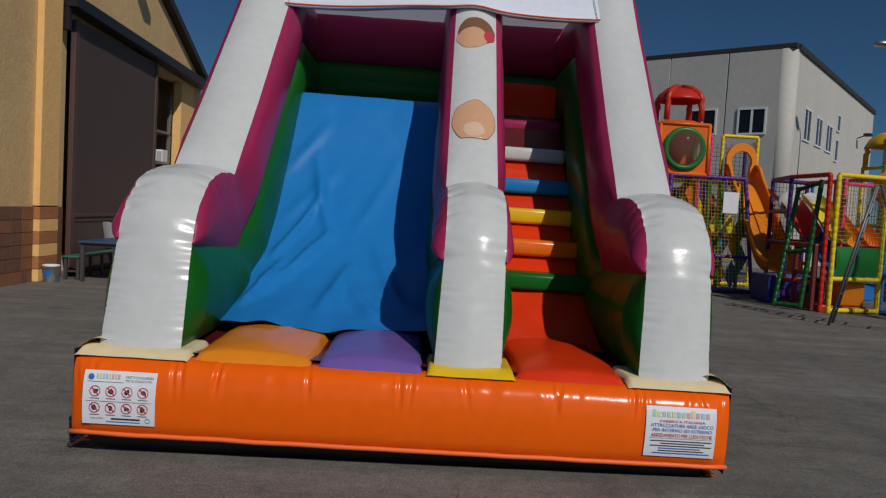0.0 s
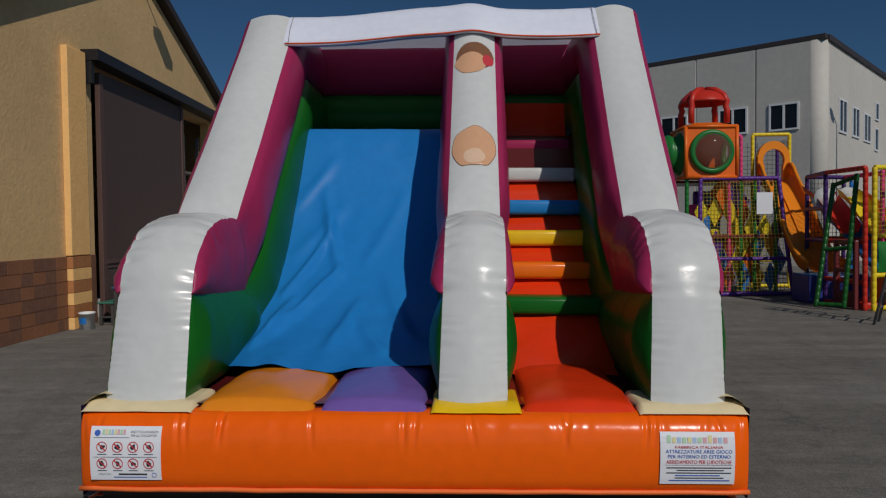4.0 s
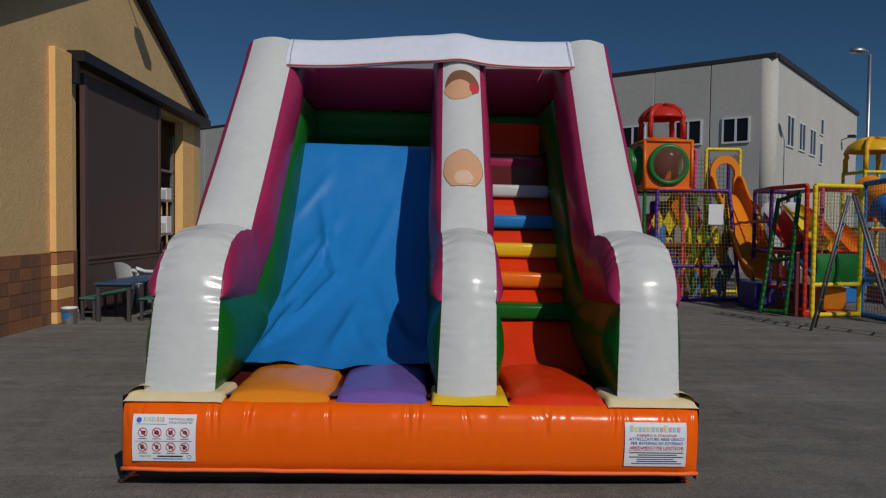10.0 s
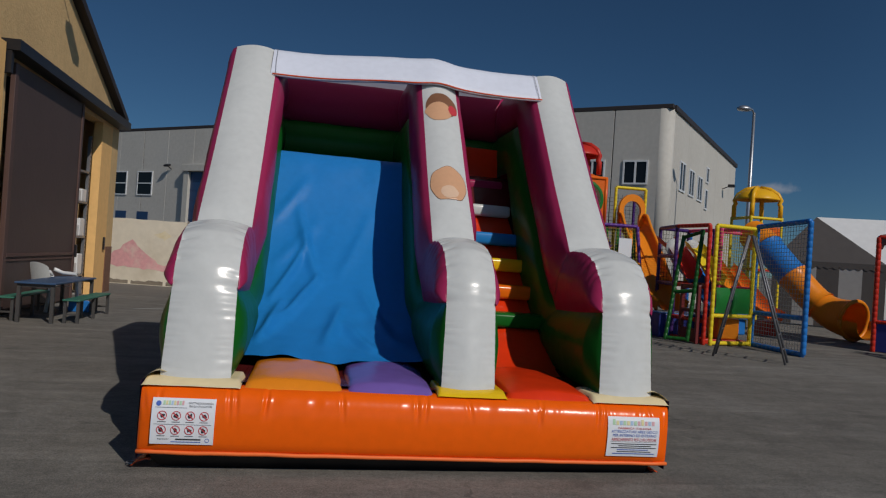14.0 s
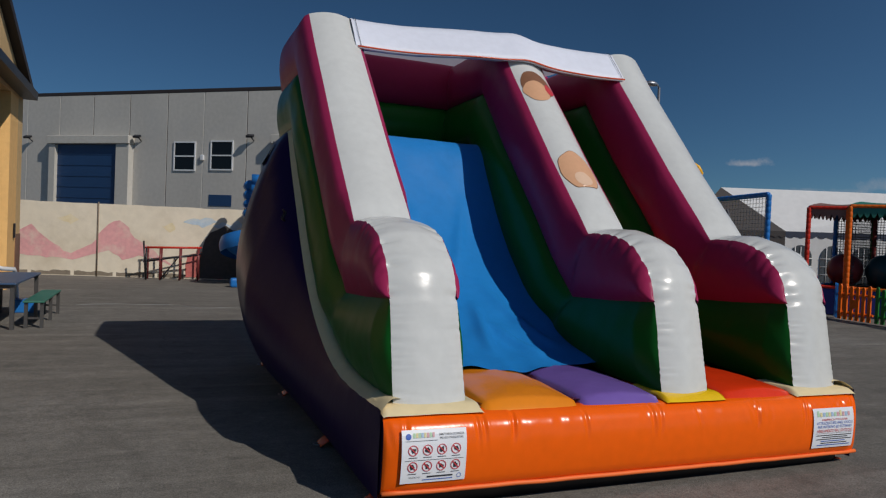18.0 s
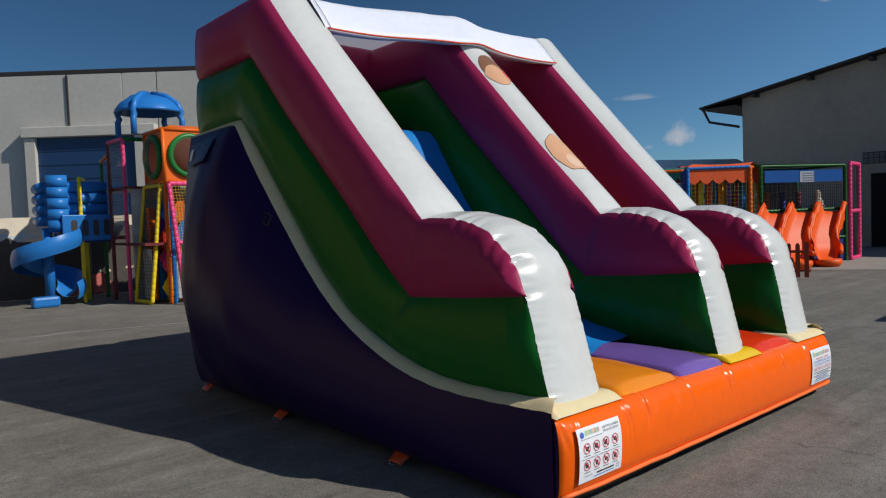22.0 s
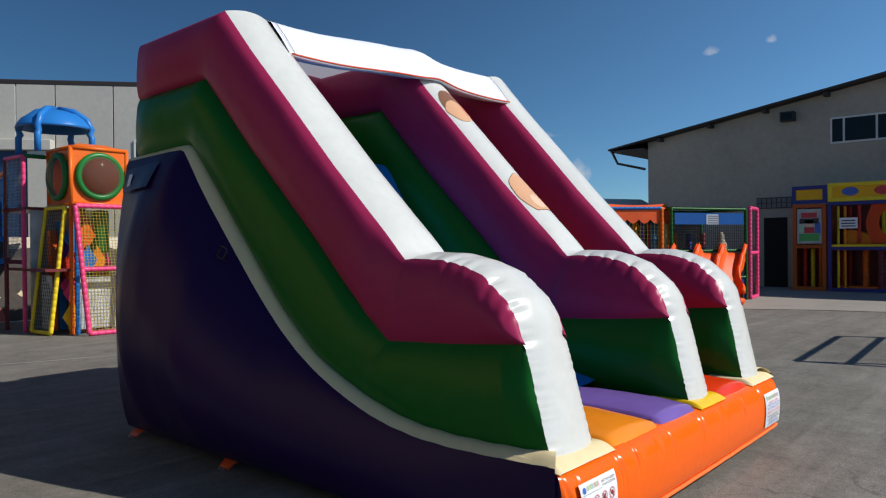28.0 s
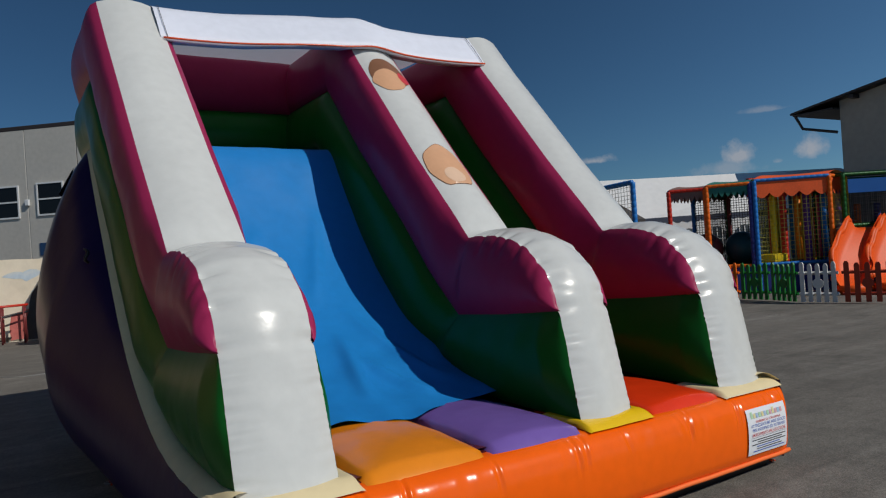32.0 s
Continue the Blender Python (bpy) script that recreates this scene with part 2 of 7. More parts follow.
P_WHITE = plastic("plastic_white", (0.72, 0.72, 0.70))
P_BRICK = plastic("plastic_brick", (0.40, 0.085, 0.02))
P_MAROON = plastic("plastic_maroon", (0.16, 0.03, 0.03))


def ground_material():
    """Old asphalt: coarse grain, pale dusty patches, dark stains, thin cracks and tyre arcs."""
    m = material("asphalt", (0.156, 0.144, 0.124), 0.88, var=0.20, scale=0.5, bump=0.0, dirt=(0.205, 0.196, 0.178), dirt_scale=0.25, dirt_amount=0.75)
    n, l = m.node_tree.nodes, m.node_tree.links
    b = n["Principled BSDF"]
    tc = [k for k in n if k.bl_idname == "ShaderNodeTexCoord"][0]
    out = b.inputs["Base Color"].links[0].from_socket

    def noise_fac(scale, detail, lo, hi, to_lo, to_hi, rough=0.6, vec=None):
        t = n.new("ShaderNodeTexNoise")
        t.inputs["Scale"].default_value = scale
        t.inputs["Detail"].default_value = detail
        t.inputs["Roughness"].default_value = rough
        l.new(vec or tc.outputs["Object"], t.inputs["Vector"])
        r = n.new("ShaderNodeMapRange")
        for k, v in (("From Min", lo), ("From Max", hi), ("To Min", to_lo), ("To Max", to_hi)):
            r.inputs[k].default_value = v
        l.new(t.outputs["Fac"], r.inputs["Value"])
        return r.outputs["Result"]

    def multiply(out, fac):
        x = n.new("ShaderNodeMix")
        x.data_type = "RGBA"
        x.blend_type = "MULTIPLY"
        x.inputs["Factor"].default_value = 1.0
        l.new(out, x.inputs["A"])
        l.new(fac, x.inputs["B"])
        return x.outputs["Result"]

    def math_node(op, a, c, clamp=False):
        x = n.new("ShaderNodeMath")
        x.operation = op
        x.use_clamp = clamp
        for sock, v in zip(x.inputs, (a, c)):
            if isinstance(v, (int, float)):
                sock.default_value = v
            else:
                l.new(v, sock)
        return x.outputs[0]

    out = multiply(out, noise_fac(70, 3, 0.3, 0.7, 0.62, 1.38))
    out = multiply(out, noise_fac(260, 2, 0.3, 0.7, 0.66, 1.34))
    out = multiply(out, noise_fac(1.1, 6, 0.55, 0.72, 1.0, 0.74, 0.7))
    out = multiply(out, noise_fac(6, 6, 0.3, 0.7, 0.80, 1.20, 0.75))
    out = multiply(out, noise_fac(22, 4, 0.3, 0.7, 0.80, 1.20, 0.7))
    # long streaks along the yard
    mp = n.new("ShaderNodeMapping")
    mp.inputs["Scale"].default_value = (0.16, 1.7, 1.0)
    mp.inputs["Rotation"].default_value = (0, 0, 0.5)
    l.new(tc.outputs["Object"], mp.inputs["Vector"])
    out = multiply(out, noise_fac(1.4, 5, 0.45, 0.7, 0.90, 1.20, 0.6, mp.outputs["Vector"]))
    out = multiply(out, noise_fac(3.6, 5, 0.54, 0.70, 1.0, 0.80, 0.65, mp.outputs["Vector"]))
    # cracks
    warpn = n.new("ShaderNodeTexNoise")
    warpn.inputs["Scale"].default_value = 1.3
    warpn.inputs["Detail"].default_value = 5
    l.new(tc.outputs["Object"], warpn.inputs["Vector"])
    mixv = n.new("ShaderNodeMix")
    mixv.data_type = "VECTOR"
    mixv.inputs["Factor"].default_value = 0.5
    l.new(tc.outputs["Object"], mixv.inputs["A"])
    l.new(warpn.outputs["Color"], mixv.inputs["B"])
    vor = n.new("ShaderNodeTexVoronoi")
    vor.feature = "DISTANCE_TO_EDGE"
    vor.inputs["Scale"].default_value = 0.55
    l.new(mixv.outputs["Result"], vor.inputs["Vector"])
    crack = math_node("LESS_THAN", vor.outputs["Distance"], 0.0035)
    crack = math_node("MULTIPLY", crack, noise_fac(0.35, 3, 0.5, 0.6, 0.0, 0.32))
    out = multiply(out, math_node("SUBTRACT", 1.0, crack))
    # tyre arcs
    sep = n.new("ShaderNodeSeparateXYZ")
    l.new(tc.outputs["Object"], sep.inputs[0])
    for cx, cy, r, w, k in ((-3.35, 3.1, 0.85, 0.09, 0.14), (-5.3, 5.2, 1.9, 0.07, 0.10), (8.5, 3.0, 2.3, 0.12, 0.12), (9.4, 2.6, 3.6, 0.12, 0.10), (5.2, 4.6, 1.0, 0.08, 0.10), (-6.0, 1.0, 2.6, 0.10, 0.10)):
        dx, dy = math_node("SUBTRACT", sep.outputs[0], cx), math_node("SUBTRACT", sep.outputs[1], cy)
        d = math_node("SQRT", math_node("ADD", math_node("MULTIPLY", dx, dx), math_node("MULTIPLY", dy, dy)), 0)
        e = math_node("ABSOLUTE", math_node("SUBTRACT", d, r), 0)
        band = math_node("SUBTRACT", 1.0, math_node("DIVIDE", e, w), True)
        band = math_node("MULTIPLY", band, noise_fac(0.9, 4, 0.4, 0.6, 0.0, k * 1.6))
        out = multiply(out, math_node("SUBTRACT", 1.0, band))
    l.new(out, b.inputs["Base Color"])
    bn = n.new("ShaderNodeTexNoise")
    bn.inputs["Scale"].default_value = 110
    bn.inputs["Detail"].default_value = 5
    l.new(tc.outputs["Object"], bn.inputs["Vector"])
    bp = n.new("ShaderNodeBump")
    bp.inputs["Strength"].default_value = 0.55
    bp.inputs["Distance"].default_value = 0.012
    l.new(bn.outputs["Fac"], bp.inputs["Height"])
    l.new(bp.outputs["Normal"], b.inputs["Normal"])
    return m


ASPHALT = ground_material()


def bubble_glass():
    m = bpy.data.materials.new("bubble_window")
    m.use_nodes = True
    n, l = m.node_tree.nodes, m.node_tree.links
    b = n["Principled BSDF"]
    b.inputs["Base Color"].default_value = (0.30, 0.16, 0.11, 1)
    b.inputs["Roughness"].default_value = 0.06
    b.inputs["Alpha"].default_value = 0.3
    return m


BUBBLE = bubble_glass()


# ---- building blocks ----
def mesh_of(name, bm, mat, smooth=False):
    me = bpy.data.meshes.new(name)
    bm.normal_update()
    bm.to_mesh(me)
    bm.free()
    me.materials.append(mat)
    if smooth:
        me.polygons.foreach_set("use_smooth", [True] * len(me.polygons))
    return me


def part(name, bm, mat, parent=None, label="", smooth=False):
    ob = new(name, mesh_of(name, bm, mat, smooth))
    if parent:
        ob.parent = parent
    if label:
        ob["label"] = label
    return ob


def thing(name, label, category, m=None, group="", kind=""):
    ob = new(name)
    ob.matrix_world = m or Matrix()
    return tagged(ob, label, category, group, kind)


def box_bm(x0, y0, z0, x1, y1, z1, bevel=0.0, bm=None):
    bm = bm or bmesh.new()
    v = [bm.verts.new(c) for c in ((x0, y0, z0), (x1, y0, z0), (x1, y1, z0), (x0, y1, z0), (x0, y0, z1), (x1, y0, z1), (x1, y1, z1), (x0, y1, z1))]
    fs = [bm.faces.new([v[i] for i in f]) for f in ((3, 2, 1, 0), (4, 5, 6, 7), (0, 1, 5, 4), (1, 2, 6, 5), (2, 3, 7, 6), (3, 0, 4, 7))]
    if bevel:
        es = list({e for f in fs for e in f.edges})
        bmesh.ops.bevel(bm, geom=es, offset=bevel, segments=2, affect="EDGES", profile=0.5)
    return bm


def grid_bm(fn, nu, nv, bm=None, close_u=False, close_v=False):
    """A sheet of nu x nv points from fn(u, v)."""
    bm = bm or bmesh.new()
    vs = [[bm.verts.new(fn(i / (nu if close_u else nu - 1), j / (nv if close_v else nv - 1))) for j in range(nv)] for i in range(nu)]
    for i in range(nu if close_u else nu - 1):
        for j in range(nv if close_v else nv - 1):
            a, b = (i + 1) % nu, (j + 1) % nv
            bm.faces.new((vs[i][j], vs[a][j], vs[a][b], vs[i][b]))
    return bm


def tube_bm(points, radius, sides=10, bm=None, caps=True, radii=None):
    """A round bar along points."""
    bm = bm or bmesh.new()
    pts = [Vector(p) for p in points]
    rings = []
    side = None
    for i, p in enumerate(pts):
        d = (pts[min(i + 1, len(pts) - 1)] - pts[max(i - 1, 0)]).normalized()
        if side is None:
            side = d.cross(Vector((0, 0, 1)))
            if side.length < 0.1:
                side = d.cross(Vector((1, 0, 0)))
        side = (side - d * side.dot(d)).normalized()
        up = side.cross(d)
        r = radii[i] if radii else radius
        rings.append([bm.verts.new(p + r * (math.cos(a) * side + math.sin(a) * up)) for a in (2 * math.pi * k / sides for k in range(sides))])
    for a, b in zip(rings, rings[1:]):
        for k in range(sides):
            bm.faces.new((a[k], b[k], b[(k + 1) % sides], a[(k + 1) % sides]))
    if caps:
        bm.faces.new(rings[0])
        bm.faces.new(rings[-1][::-1])
    bmesh.ops.recalc_face_normals(bm, faces=bm.faces)
    return bm


def lathe_bm(profile, sides=24, bm=None, axis="z"):
    """A turned shape from (radius, height) pairs."""
    bm = bm or bmesh.new()
    rings = []
    for r, h in profile:
        ring = []
        for k in range(sides):
            a = 2 * math.pi * k / sides
            c = (r * math.cos(a), r * math.sin(a), h)
            ring.append(bm.verts.new(c if axis == "z" else ((h, c[0], c[1]) if axis == "x" else (c[0], h, c[1]))))
        rings.append(ring)
    for a, b in zip(rings, rings[1:]):
        for k in range(sides):
            bm.faces.new((a[k], a[(k + 1) % sides], b[(k + 1) % sides], b[k]))
    bmesh.ops.recalc_face_normals(bm, faces=bm.faces)
    return bm


def extrude_bm(outline, d0, d1, plane="xz", bevel=0.0):
    """A flat outline of (a, b) pairs given thickness from d0 to d1 along the third axis."""
    put = {"xz": lambda a, b, d: (a, d, b), "yz": lambda a, b, d: (d, a, b), "xy": lambda a, b, d: (a, b, d)}[plane]
    bm = bmesh.new()
    lo = [bm.verts.new(put(a, b, d0)) for a, b in outline]
    hi = [bm.verts.new(put(a, b, d1)) for a, b in outline]
    bm.faces.new(lo)
    bm.faces.new(hi[::-1])
    n = len(outline)
    for i in range(n):
        bm.faces.new((lo[i], hi[i], hi[(i + 1) % n], lo[(i + 1) % n]))
    bmesh.ops.recalc_face_normals(bm, faces=bm.faces)
    if bevel:
        bmesh.ops.bevel(bm, geom=list(bm.edges), offset=bevel, segments=2, affect="EDGES", profile=0.5)
    return bm


def resample(pts, n):
    """n points at even steps along a polyline."""
    pts = [Vector(p) for p in pts]
    d = [0.0]
    for a, b in zip(pts, pts[1:]):
        d.append(d[-1] + (b - a).length)
    out, k = [], 0
    for i in range(n):
        s = d[-1] * i / (n - 1)
        while k < len(pts) - 2 and d[k + 1] < s:
            k += 1
        f = (s - d[k]) / max(d[k + 1] - d[k], 1e-9)
        out.append(pts[k].lerp(pts[k + 1], min(max(f, 0), 1)))
    return out


def smooth_line(pts, rounds=2):
    pts = [Vector(p) for p in pts]
    for _ in range(rounds):
        out = [pts[0]]
        for a, b in zip(pts, pts[1:]):
            out += [a.lerp(b, 0.25), a.lerp(b, 0.75)]
        pts = out + [pts[-1]]
    return pts


# ---- ground ----
def ground():
    bm = bmesh.new()
    s = 900.0
    cuts = [-s, -60, -30, -15, 0, 15, 30, 60, s]
    vs = [[bm.verts.new((x, y, 0)) for y in cuts] for x in cuts]
    for i in range(len(cuts) - 1):
        for j in range(len(cuts) - 1):
            bm.faces.new((vs[i][j], vs[i + 1][j], vs[i + 1][j + 1], vs[i][j + 1]))
    ob = part("ground", bm, ASPHALT)
    tagged(ob, "worn grey asphalt yard with tyre marks and stains", "ground", kind="structure")


ground()


# ---- inflatable slide ----
TILT = Matrix.Translation((-2, 0, 0.07)) @ pose(0, 0, 0, 0, 0.7, 1.15) @ Matrix.Translation((2, 0, 0))
slide = thing("inflatable_slide", "inflated white, purple, green and orange slide on asphalt", "inflatable slide", TILT)

# side view, as (y, z)
LEDGE_LOW = [(0.0, 0.585), (0.37, 0.57), (0.84, 0.56), (1.2, 0.58), (1.6, 0.66), (2.07, 0.85), (2.47, 1.09), (2.83, 1.40), (3.2, 1.77), (3.75, 2.34), (4.02, 2.72), (4.10, 2.75), (5.15, 2.72)]
LEDGE_TOP = [(0.09, 0.63), (0.43, 0.605), (0.87, 0.60), (1.28, 0.64), (1.75, 0.775), (2.23, 1.0), (2.64, 1.33), (3.08, 1.80), (3.65, 2.43), (4.0, 2.80), (4.08, 2.82), (5.07, 2.78)]
SEAM = [[(0.27, 1.25), (0.87, 1.205), (1.44, 1.18)], [(1.44, 1.18), (1.66, 1.35), (2.2, 1.89), (3.05, 2.67), (3.76, 3.39)], [(3.76, 3.39), (5.03, 3.37)]]
EDGE_LEG = [(0.095, 0.578), (0.11, 0.63), (0.17, 0.85), (0.22, 1.04), (0.285, 1.27)]
EDGE = [[(0.285, 1.27), (0.335, 1.40), (0.40, 1.50), (0.59, 1.66), (0.75, 1.72), (0.92, 1.755), (1.26, 1.765)], [(1.26, 1.765), (1.6, 2.08), (2.0, 2.46), (2.55, 3.02), (3.05, 3.52), (3.44, 3.94)], [(3.44, 3.94), (5.0, 3.92)]]
GREEN_LOW = [[(0.095, 0.578), (0.43, 0.59), (0.87, 0.60), (1.28, 0.64), (1.75, 0.775)], [(1.75, 0.775), (2.23, 1.0), (2.64, 1.33), (3.08, 1.80), (3.65, 2.43), (4.0, 2.80)], [(4.0, 2.80), (5.07, 2.78)]]


def line2(segs, counts):
    out = []
    for s, c in zip(segs, counts):
        p = resample([(0, a, b) for a, b in s], c)
        out += p if not out else p[1:]
    return [(p.y, p.z) for p in out]


def warp(x, y, z, amount):
    """Lean of an arch: its shift in x, y and z at the top, growing from its foot."""
    k = max(z - 0.6, 0) / 3.35
    return Vector((x + amount[0] * k, y + amount[1] * k, z + amount[2] * k))


LEAN_L, LEAN_M, LEAN_R = (-0.05, 0.0, 0.0), (0.055, -0.06, 0.03), (0.16, -0.125, 0.06)
LEG, KNEE, BEAM = 44, 64, 46


def crease_places(seed):
    """Where the knee is pulled in by its side seams: index along the arch and depth, for each side."""
    rnd = random.Random(seed)
    return [[(LEG + 4 + k * 6.6 + rnd.uniform(-1.8, 1.8), rnd.choice((0.3, 0.5, 0.8, 1.0)) * (1.0, 0.6)[side], rnd.uniform(-4, 4)) for k in range(8)] for side in range(2)]


def puffed_side(name, low, high, x, out, mat, parent, amount, bulge=0.07, rows=11, creases=(), label="", seam=None):
    """A side of an inflated wall between two lines, bulging outwards and pinched at its seams."""
    n = len(low)

    def fn(u, v):
        i = min(int(round(u * (n - 1))), n - 1)
        (y0, z0), (y1, z1) = low[i], high[i]
        y, z = y0 + (y1 - y0) * v, z0 + (z1 - z0) * v
        front = min(1.0, i / 9) ** 0.6
        back = min(1.0, (n - 1 - i) / 4 + 0.35)
        rise = min(1.0, max(0.0, (i - KNEE) / 6))     # knee to beam
        b = (bulge * (1 - rise) * math.sin(math.pi * v) ** 0.85 + 0.105 * rise * math.sin(math.pi * v) ** 0.5) * front * back
        corner = math.exp(-((i - KNEE) / 3.0) ** 2)
        b -= 0.03 * corner * math.sin(math.pi * v)
        b += 0.012 * noise.noise((y * 2.2, z * 2.2, x)) * math.sin(math.pi * v) + 0.005 * noise.noise((y * 7, z * 7, x)) * math.sin(math.pi * v)
        if creases and i <= KNEE + 2:
            pinch = 0.0
            for c, k, tilt in creases:
                q = (i + LEG - c - tilt * (1 - v)) / (1.0 + 2.2 * (1 - v))
                pinch += k * math.exp(-q * q)
            b += (0.024 - 0.05 * min(pinch, 1.2)) * max(0.0, (v - 0.70) / 0.30) ** 1.2 * math.sin(math.pi * min(v * 0.97, 1)) * 1.0 * front
        p = warp(x, y, z, amount)
        p.x += out * b
        if seam:
            q = seam(i, v)
            if q:
                return q
        return p

    return part(name, grid_bm(fn, n, rows), mat, parent, label, True)


ARCH_PATH = line2([EDGE_LEG, EDGE[0], EDGE[1]], [LEG, KNEE, BEAM])


def strip_point(i, v, x0, x1, amount, seed, creases):
    """A point on the white upper face: i along the arch, v across it."""
    n = len(ARCH_PATH)
    k0 = min(max(int(i), 0), n - 2)
    f = i - k0
    (ya, za), (yb, zb) = ARCH_PATH[k0], ARCH_PATH[k0 + 1]
    y, z = ya + (yb - ya) * f, za + (zb - za) * f
    a, b = ARCH_PATH[max(k0 - 1, 0)], ARCH_PATH[min(k0 + 2, n - 1)]
    d = Vector((0, b[0] - a[0], b[1] - a[1])).normalized()
    nor = Vector((0, -d.z, d.y))
    w = 1 - (2 * v - 1) ** 2
    elbow, notch = LEG + KNEE - 2, LEG - 1
    h = (0.055 if i > elbow else 0.045) * w
    t = (i - elbow - 0.6 * math.sin(v * 5)) / 2.6
    h -= 0.034 * math.exp(-t * t) * (0.35 + w)
    t = (i - notch) / 1.7
    h -= 0.020 * math.exp(-t * t) * (1 - 0.85 * w)
    for side in (0, 1):
        dv = v if side == 0 else 1 - v
        if dv < 0.5:
            for c, k, tilt in creases[side]:
                q = (i - c - tilt * dv * 1.6) / (0.85 + 1.5 * dv)
                h -= 0.034 * k * math.exp(-q * q) * max(0, 1 - dv / 0.34) ** 1.3 * min(1, 0.4 + dv / 0.07)
            if i < notch - 2:
                h += 0.0075 * (0.4 + noise.noise((i * 0.15, seed, side * 3))) * math.sin(i * 1.9 + 2.2 * math.sin(i * 0.31 + seed) + dv * 4) * max(0, 1 - dv / 0.42) ** 1.2 * (1 if side == 0 else 0.6)
    h += 0.005 * noise.noise((y * 6, z * 6, x0 * 3 + v * 2)) * w + 0.008 * noise.noise((y * 2, z * 2, x0 + v)) * w
    if i < notch - 3:
        slack = noise.noise(((v * 3 + z * 2.2) * 1.1, (z * 5 - v * 3), seed * 4.1))
        h += 0.004 * max(0.0, slack) * w * min(1.0, (notch - 3 - i) / 4)
    flare = 0.012 * max(0.0, (1.25 - z) / 0.65) * (2 * v - 1)
    return warp(x0 + (x1 - x0) * v + flare, y, z, amount) + nor * h, nor


def white_strip(parent, x0, x1, amount, seed, creases):
    """The white upper face of an arch: leg, rolled knee and rising beam."""
    n = len(ARCH_PATH)

    def face(u, v):
        return strip_point(round(u * (n - 1)), v, x0, x1, amount, seed, creases)[0]

    return part("white_strip", grid_bm(face, n, 25), PVC_WHITE, parent, "glossy white upper face with creases at the knee", True)


def arch(x0, x1, amount, seed):
    e = new("side_arch")
    e.parent = slide
    c3 = [KNEE, BEAM, 14]
    creases = crease_places(seed)
    seam, edge, low = line2(SEAM, c3), line2(EDGE, c3), line2(GREEN_LOW, c3)
    for x, out, cr, edge_v in ((x0, -1, creases[0], 0.0), (x1, 1, creases[1], 1.0)):
        def upper(i, v, edge_v=edge_v):
            if v > 0.999 and i + LEG - 1 < len(ARCH_PATH):
                return strip_point(i + LEG - 1, edge_v, x0, x1, amount, seed, creases)[0]

        def lower(i, v, edge_v=edge_v):
            if i == 0:
                return strip_point((LEG - 1.6) * v, edge_v, x0, x1, amount, seed, creases)[0]
        puffed_side("purple_panel", seam, edge, x, out, PVC_PURPLE, e, amount, 0.055 if out > 0 else 0.085, 21, cr, seam=upper)
        puffed_side("green_panel", low, seam, x, out, PVC_GREEN, e, amount, 0.09, 13, seam=lower)
    white_strip(e, x0, x1, amount, seed, creases)

    def top(u, v):
        p = warp(x0 + (x1 - x0) * v, 3.44 + 1.56 * u, 3.94 - 0.02 * u, amount)
        return p + Vector((0, 0, 0.04 * (1 - (2 * v - 1) ** 2)))
    part("top_panel", grid_bm(top, 12, 9), PVC_PURPLE, e, smooth=True)

    def end(u, v):
        z = 2.78 + 1.14 * u
        return warp(x0 + (x1 - x0) * v, 5.05 - 0.05 * u + 0.08 * math.sin(math.pi * u) * math.sin(math.pi * v), z, amount)
    part("back_end", grid_bm(end, 12, 9), PVC_PURPLE, e, smooth=True)
    return e


arch(-1.945, -1.465, LEAN_L, 1)
middle_arch = arch(0.165, 0.578, LEAN_M, 2)
arch(1.50, 1.94, LEAN_R, 3)


def print_patch(i0, v0, ri, rv, mat, bumps, seed, label, off, foot=2.0):
    """A plain printed shape lying on the white face of the middle arch."""
    cr = crease_places(2)

    def fn(u, v):
        a = 2 * math.pi * v
        r = u * (1 + 0.10 * noise.noise((math.cos(a) * 1.5, math.sin(a) * 1.5, seed)) + bumps * max(0, math.cos(2 * (a - math.pi / 2) + math.pi)) ** 3 * (1 if math.sin(a) > -0.2 else 0))
        p, nor = strip_point(i0 + ri * max(r * math.sin(a), -foot), min(max(v0 + rv * r * math.cos(a), 0.02), 0.98), 0.165, 0.578, LEAN_M, 2, cr)
        return p + nor * off
    part("printed_shape", grid_bm(fn, 9, 36, close_v=True), mat, middle_arch, label, True)


elbow_i = LEG + KNEE
print_patch(elbow_i + 10.1, 0.50, 4.3, 0.47, TAN_DARK, 0.0, 3, "brown outline of a printed shape", 0.003, 0.86)
print_patch(elbow_i + 10.1, 0.50, 4.2, 0.458, TAN, 0.0, 3, "plain tan printed shape", 0.0045, 0.86)
print_patch(elbow_i + 8.2, 0.50, 1.5, 0.22, TAN_PALE, 0.0, 4, "paler tan patch", 0.006)
print_patch(elbow_i + 30.6, 0.50, 3.5, 0.46, TAN_DARK, 0.0, 5, "plain brown printed shape", 0.004)
print_patch(elbow_i + 28.9, 0.42, 2.5, 0.38, TAN, 0.0, 6, "plain tan printed shape", 0.0055)
print_patch(elbow_i + 29.6, 0.82, 1.4, 0.13, INK_RED, 0.0, 9, "small red printed shape", 0.007)


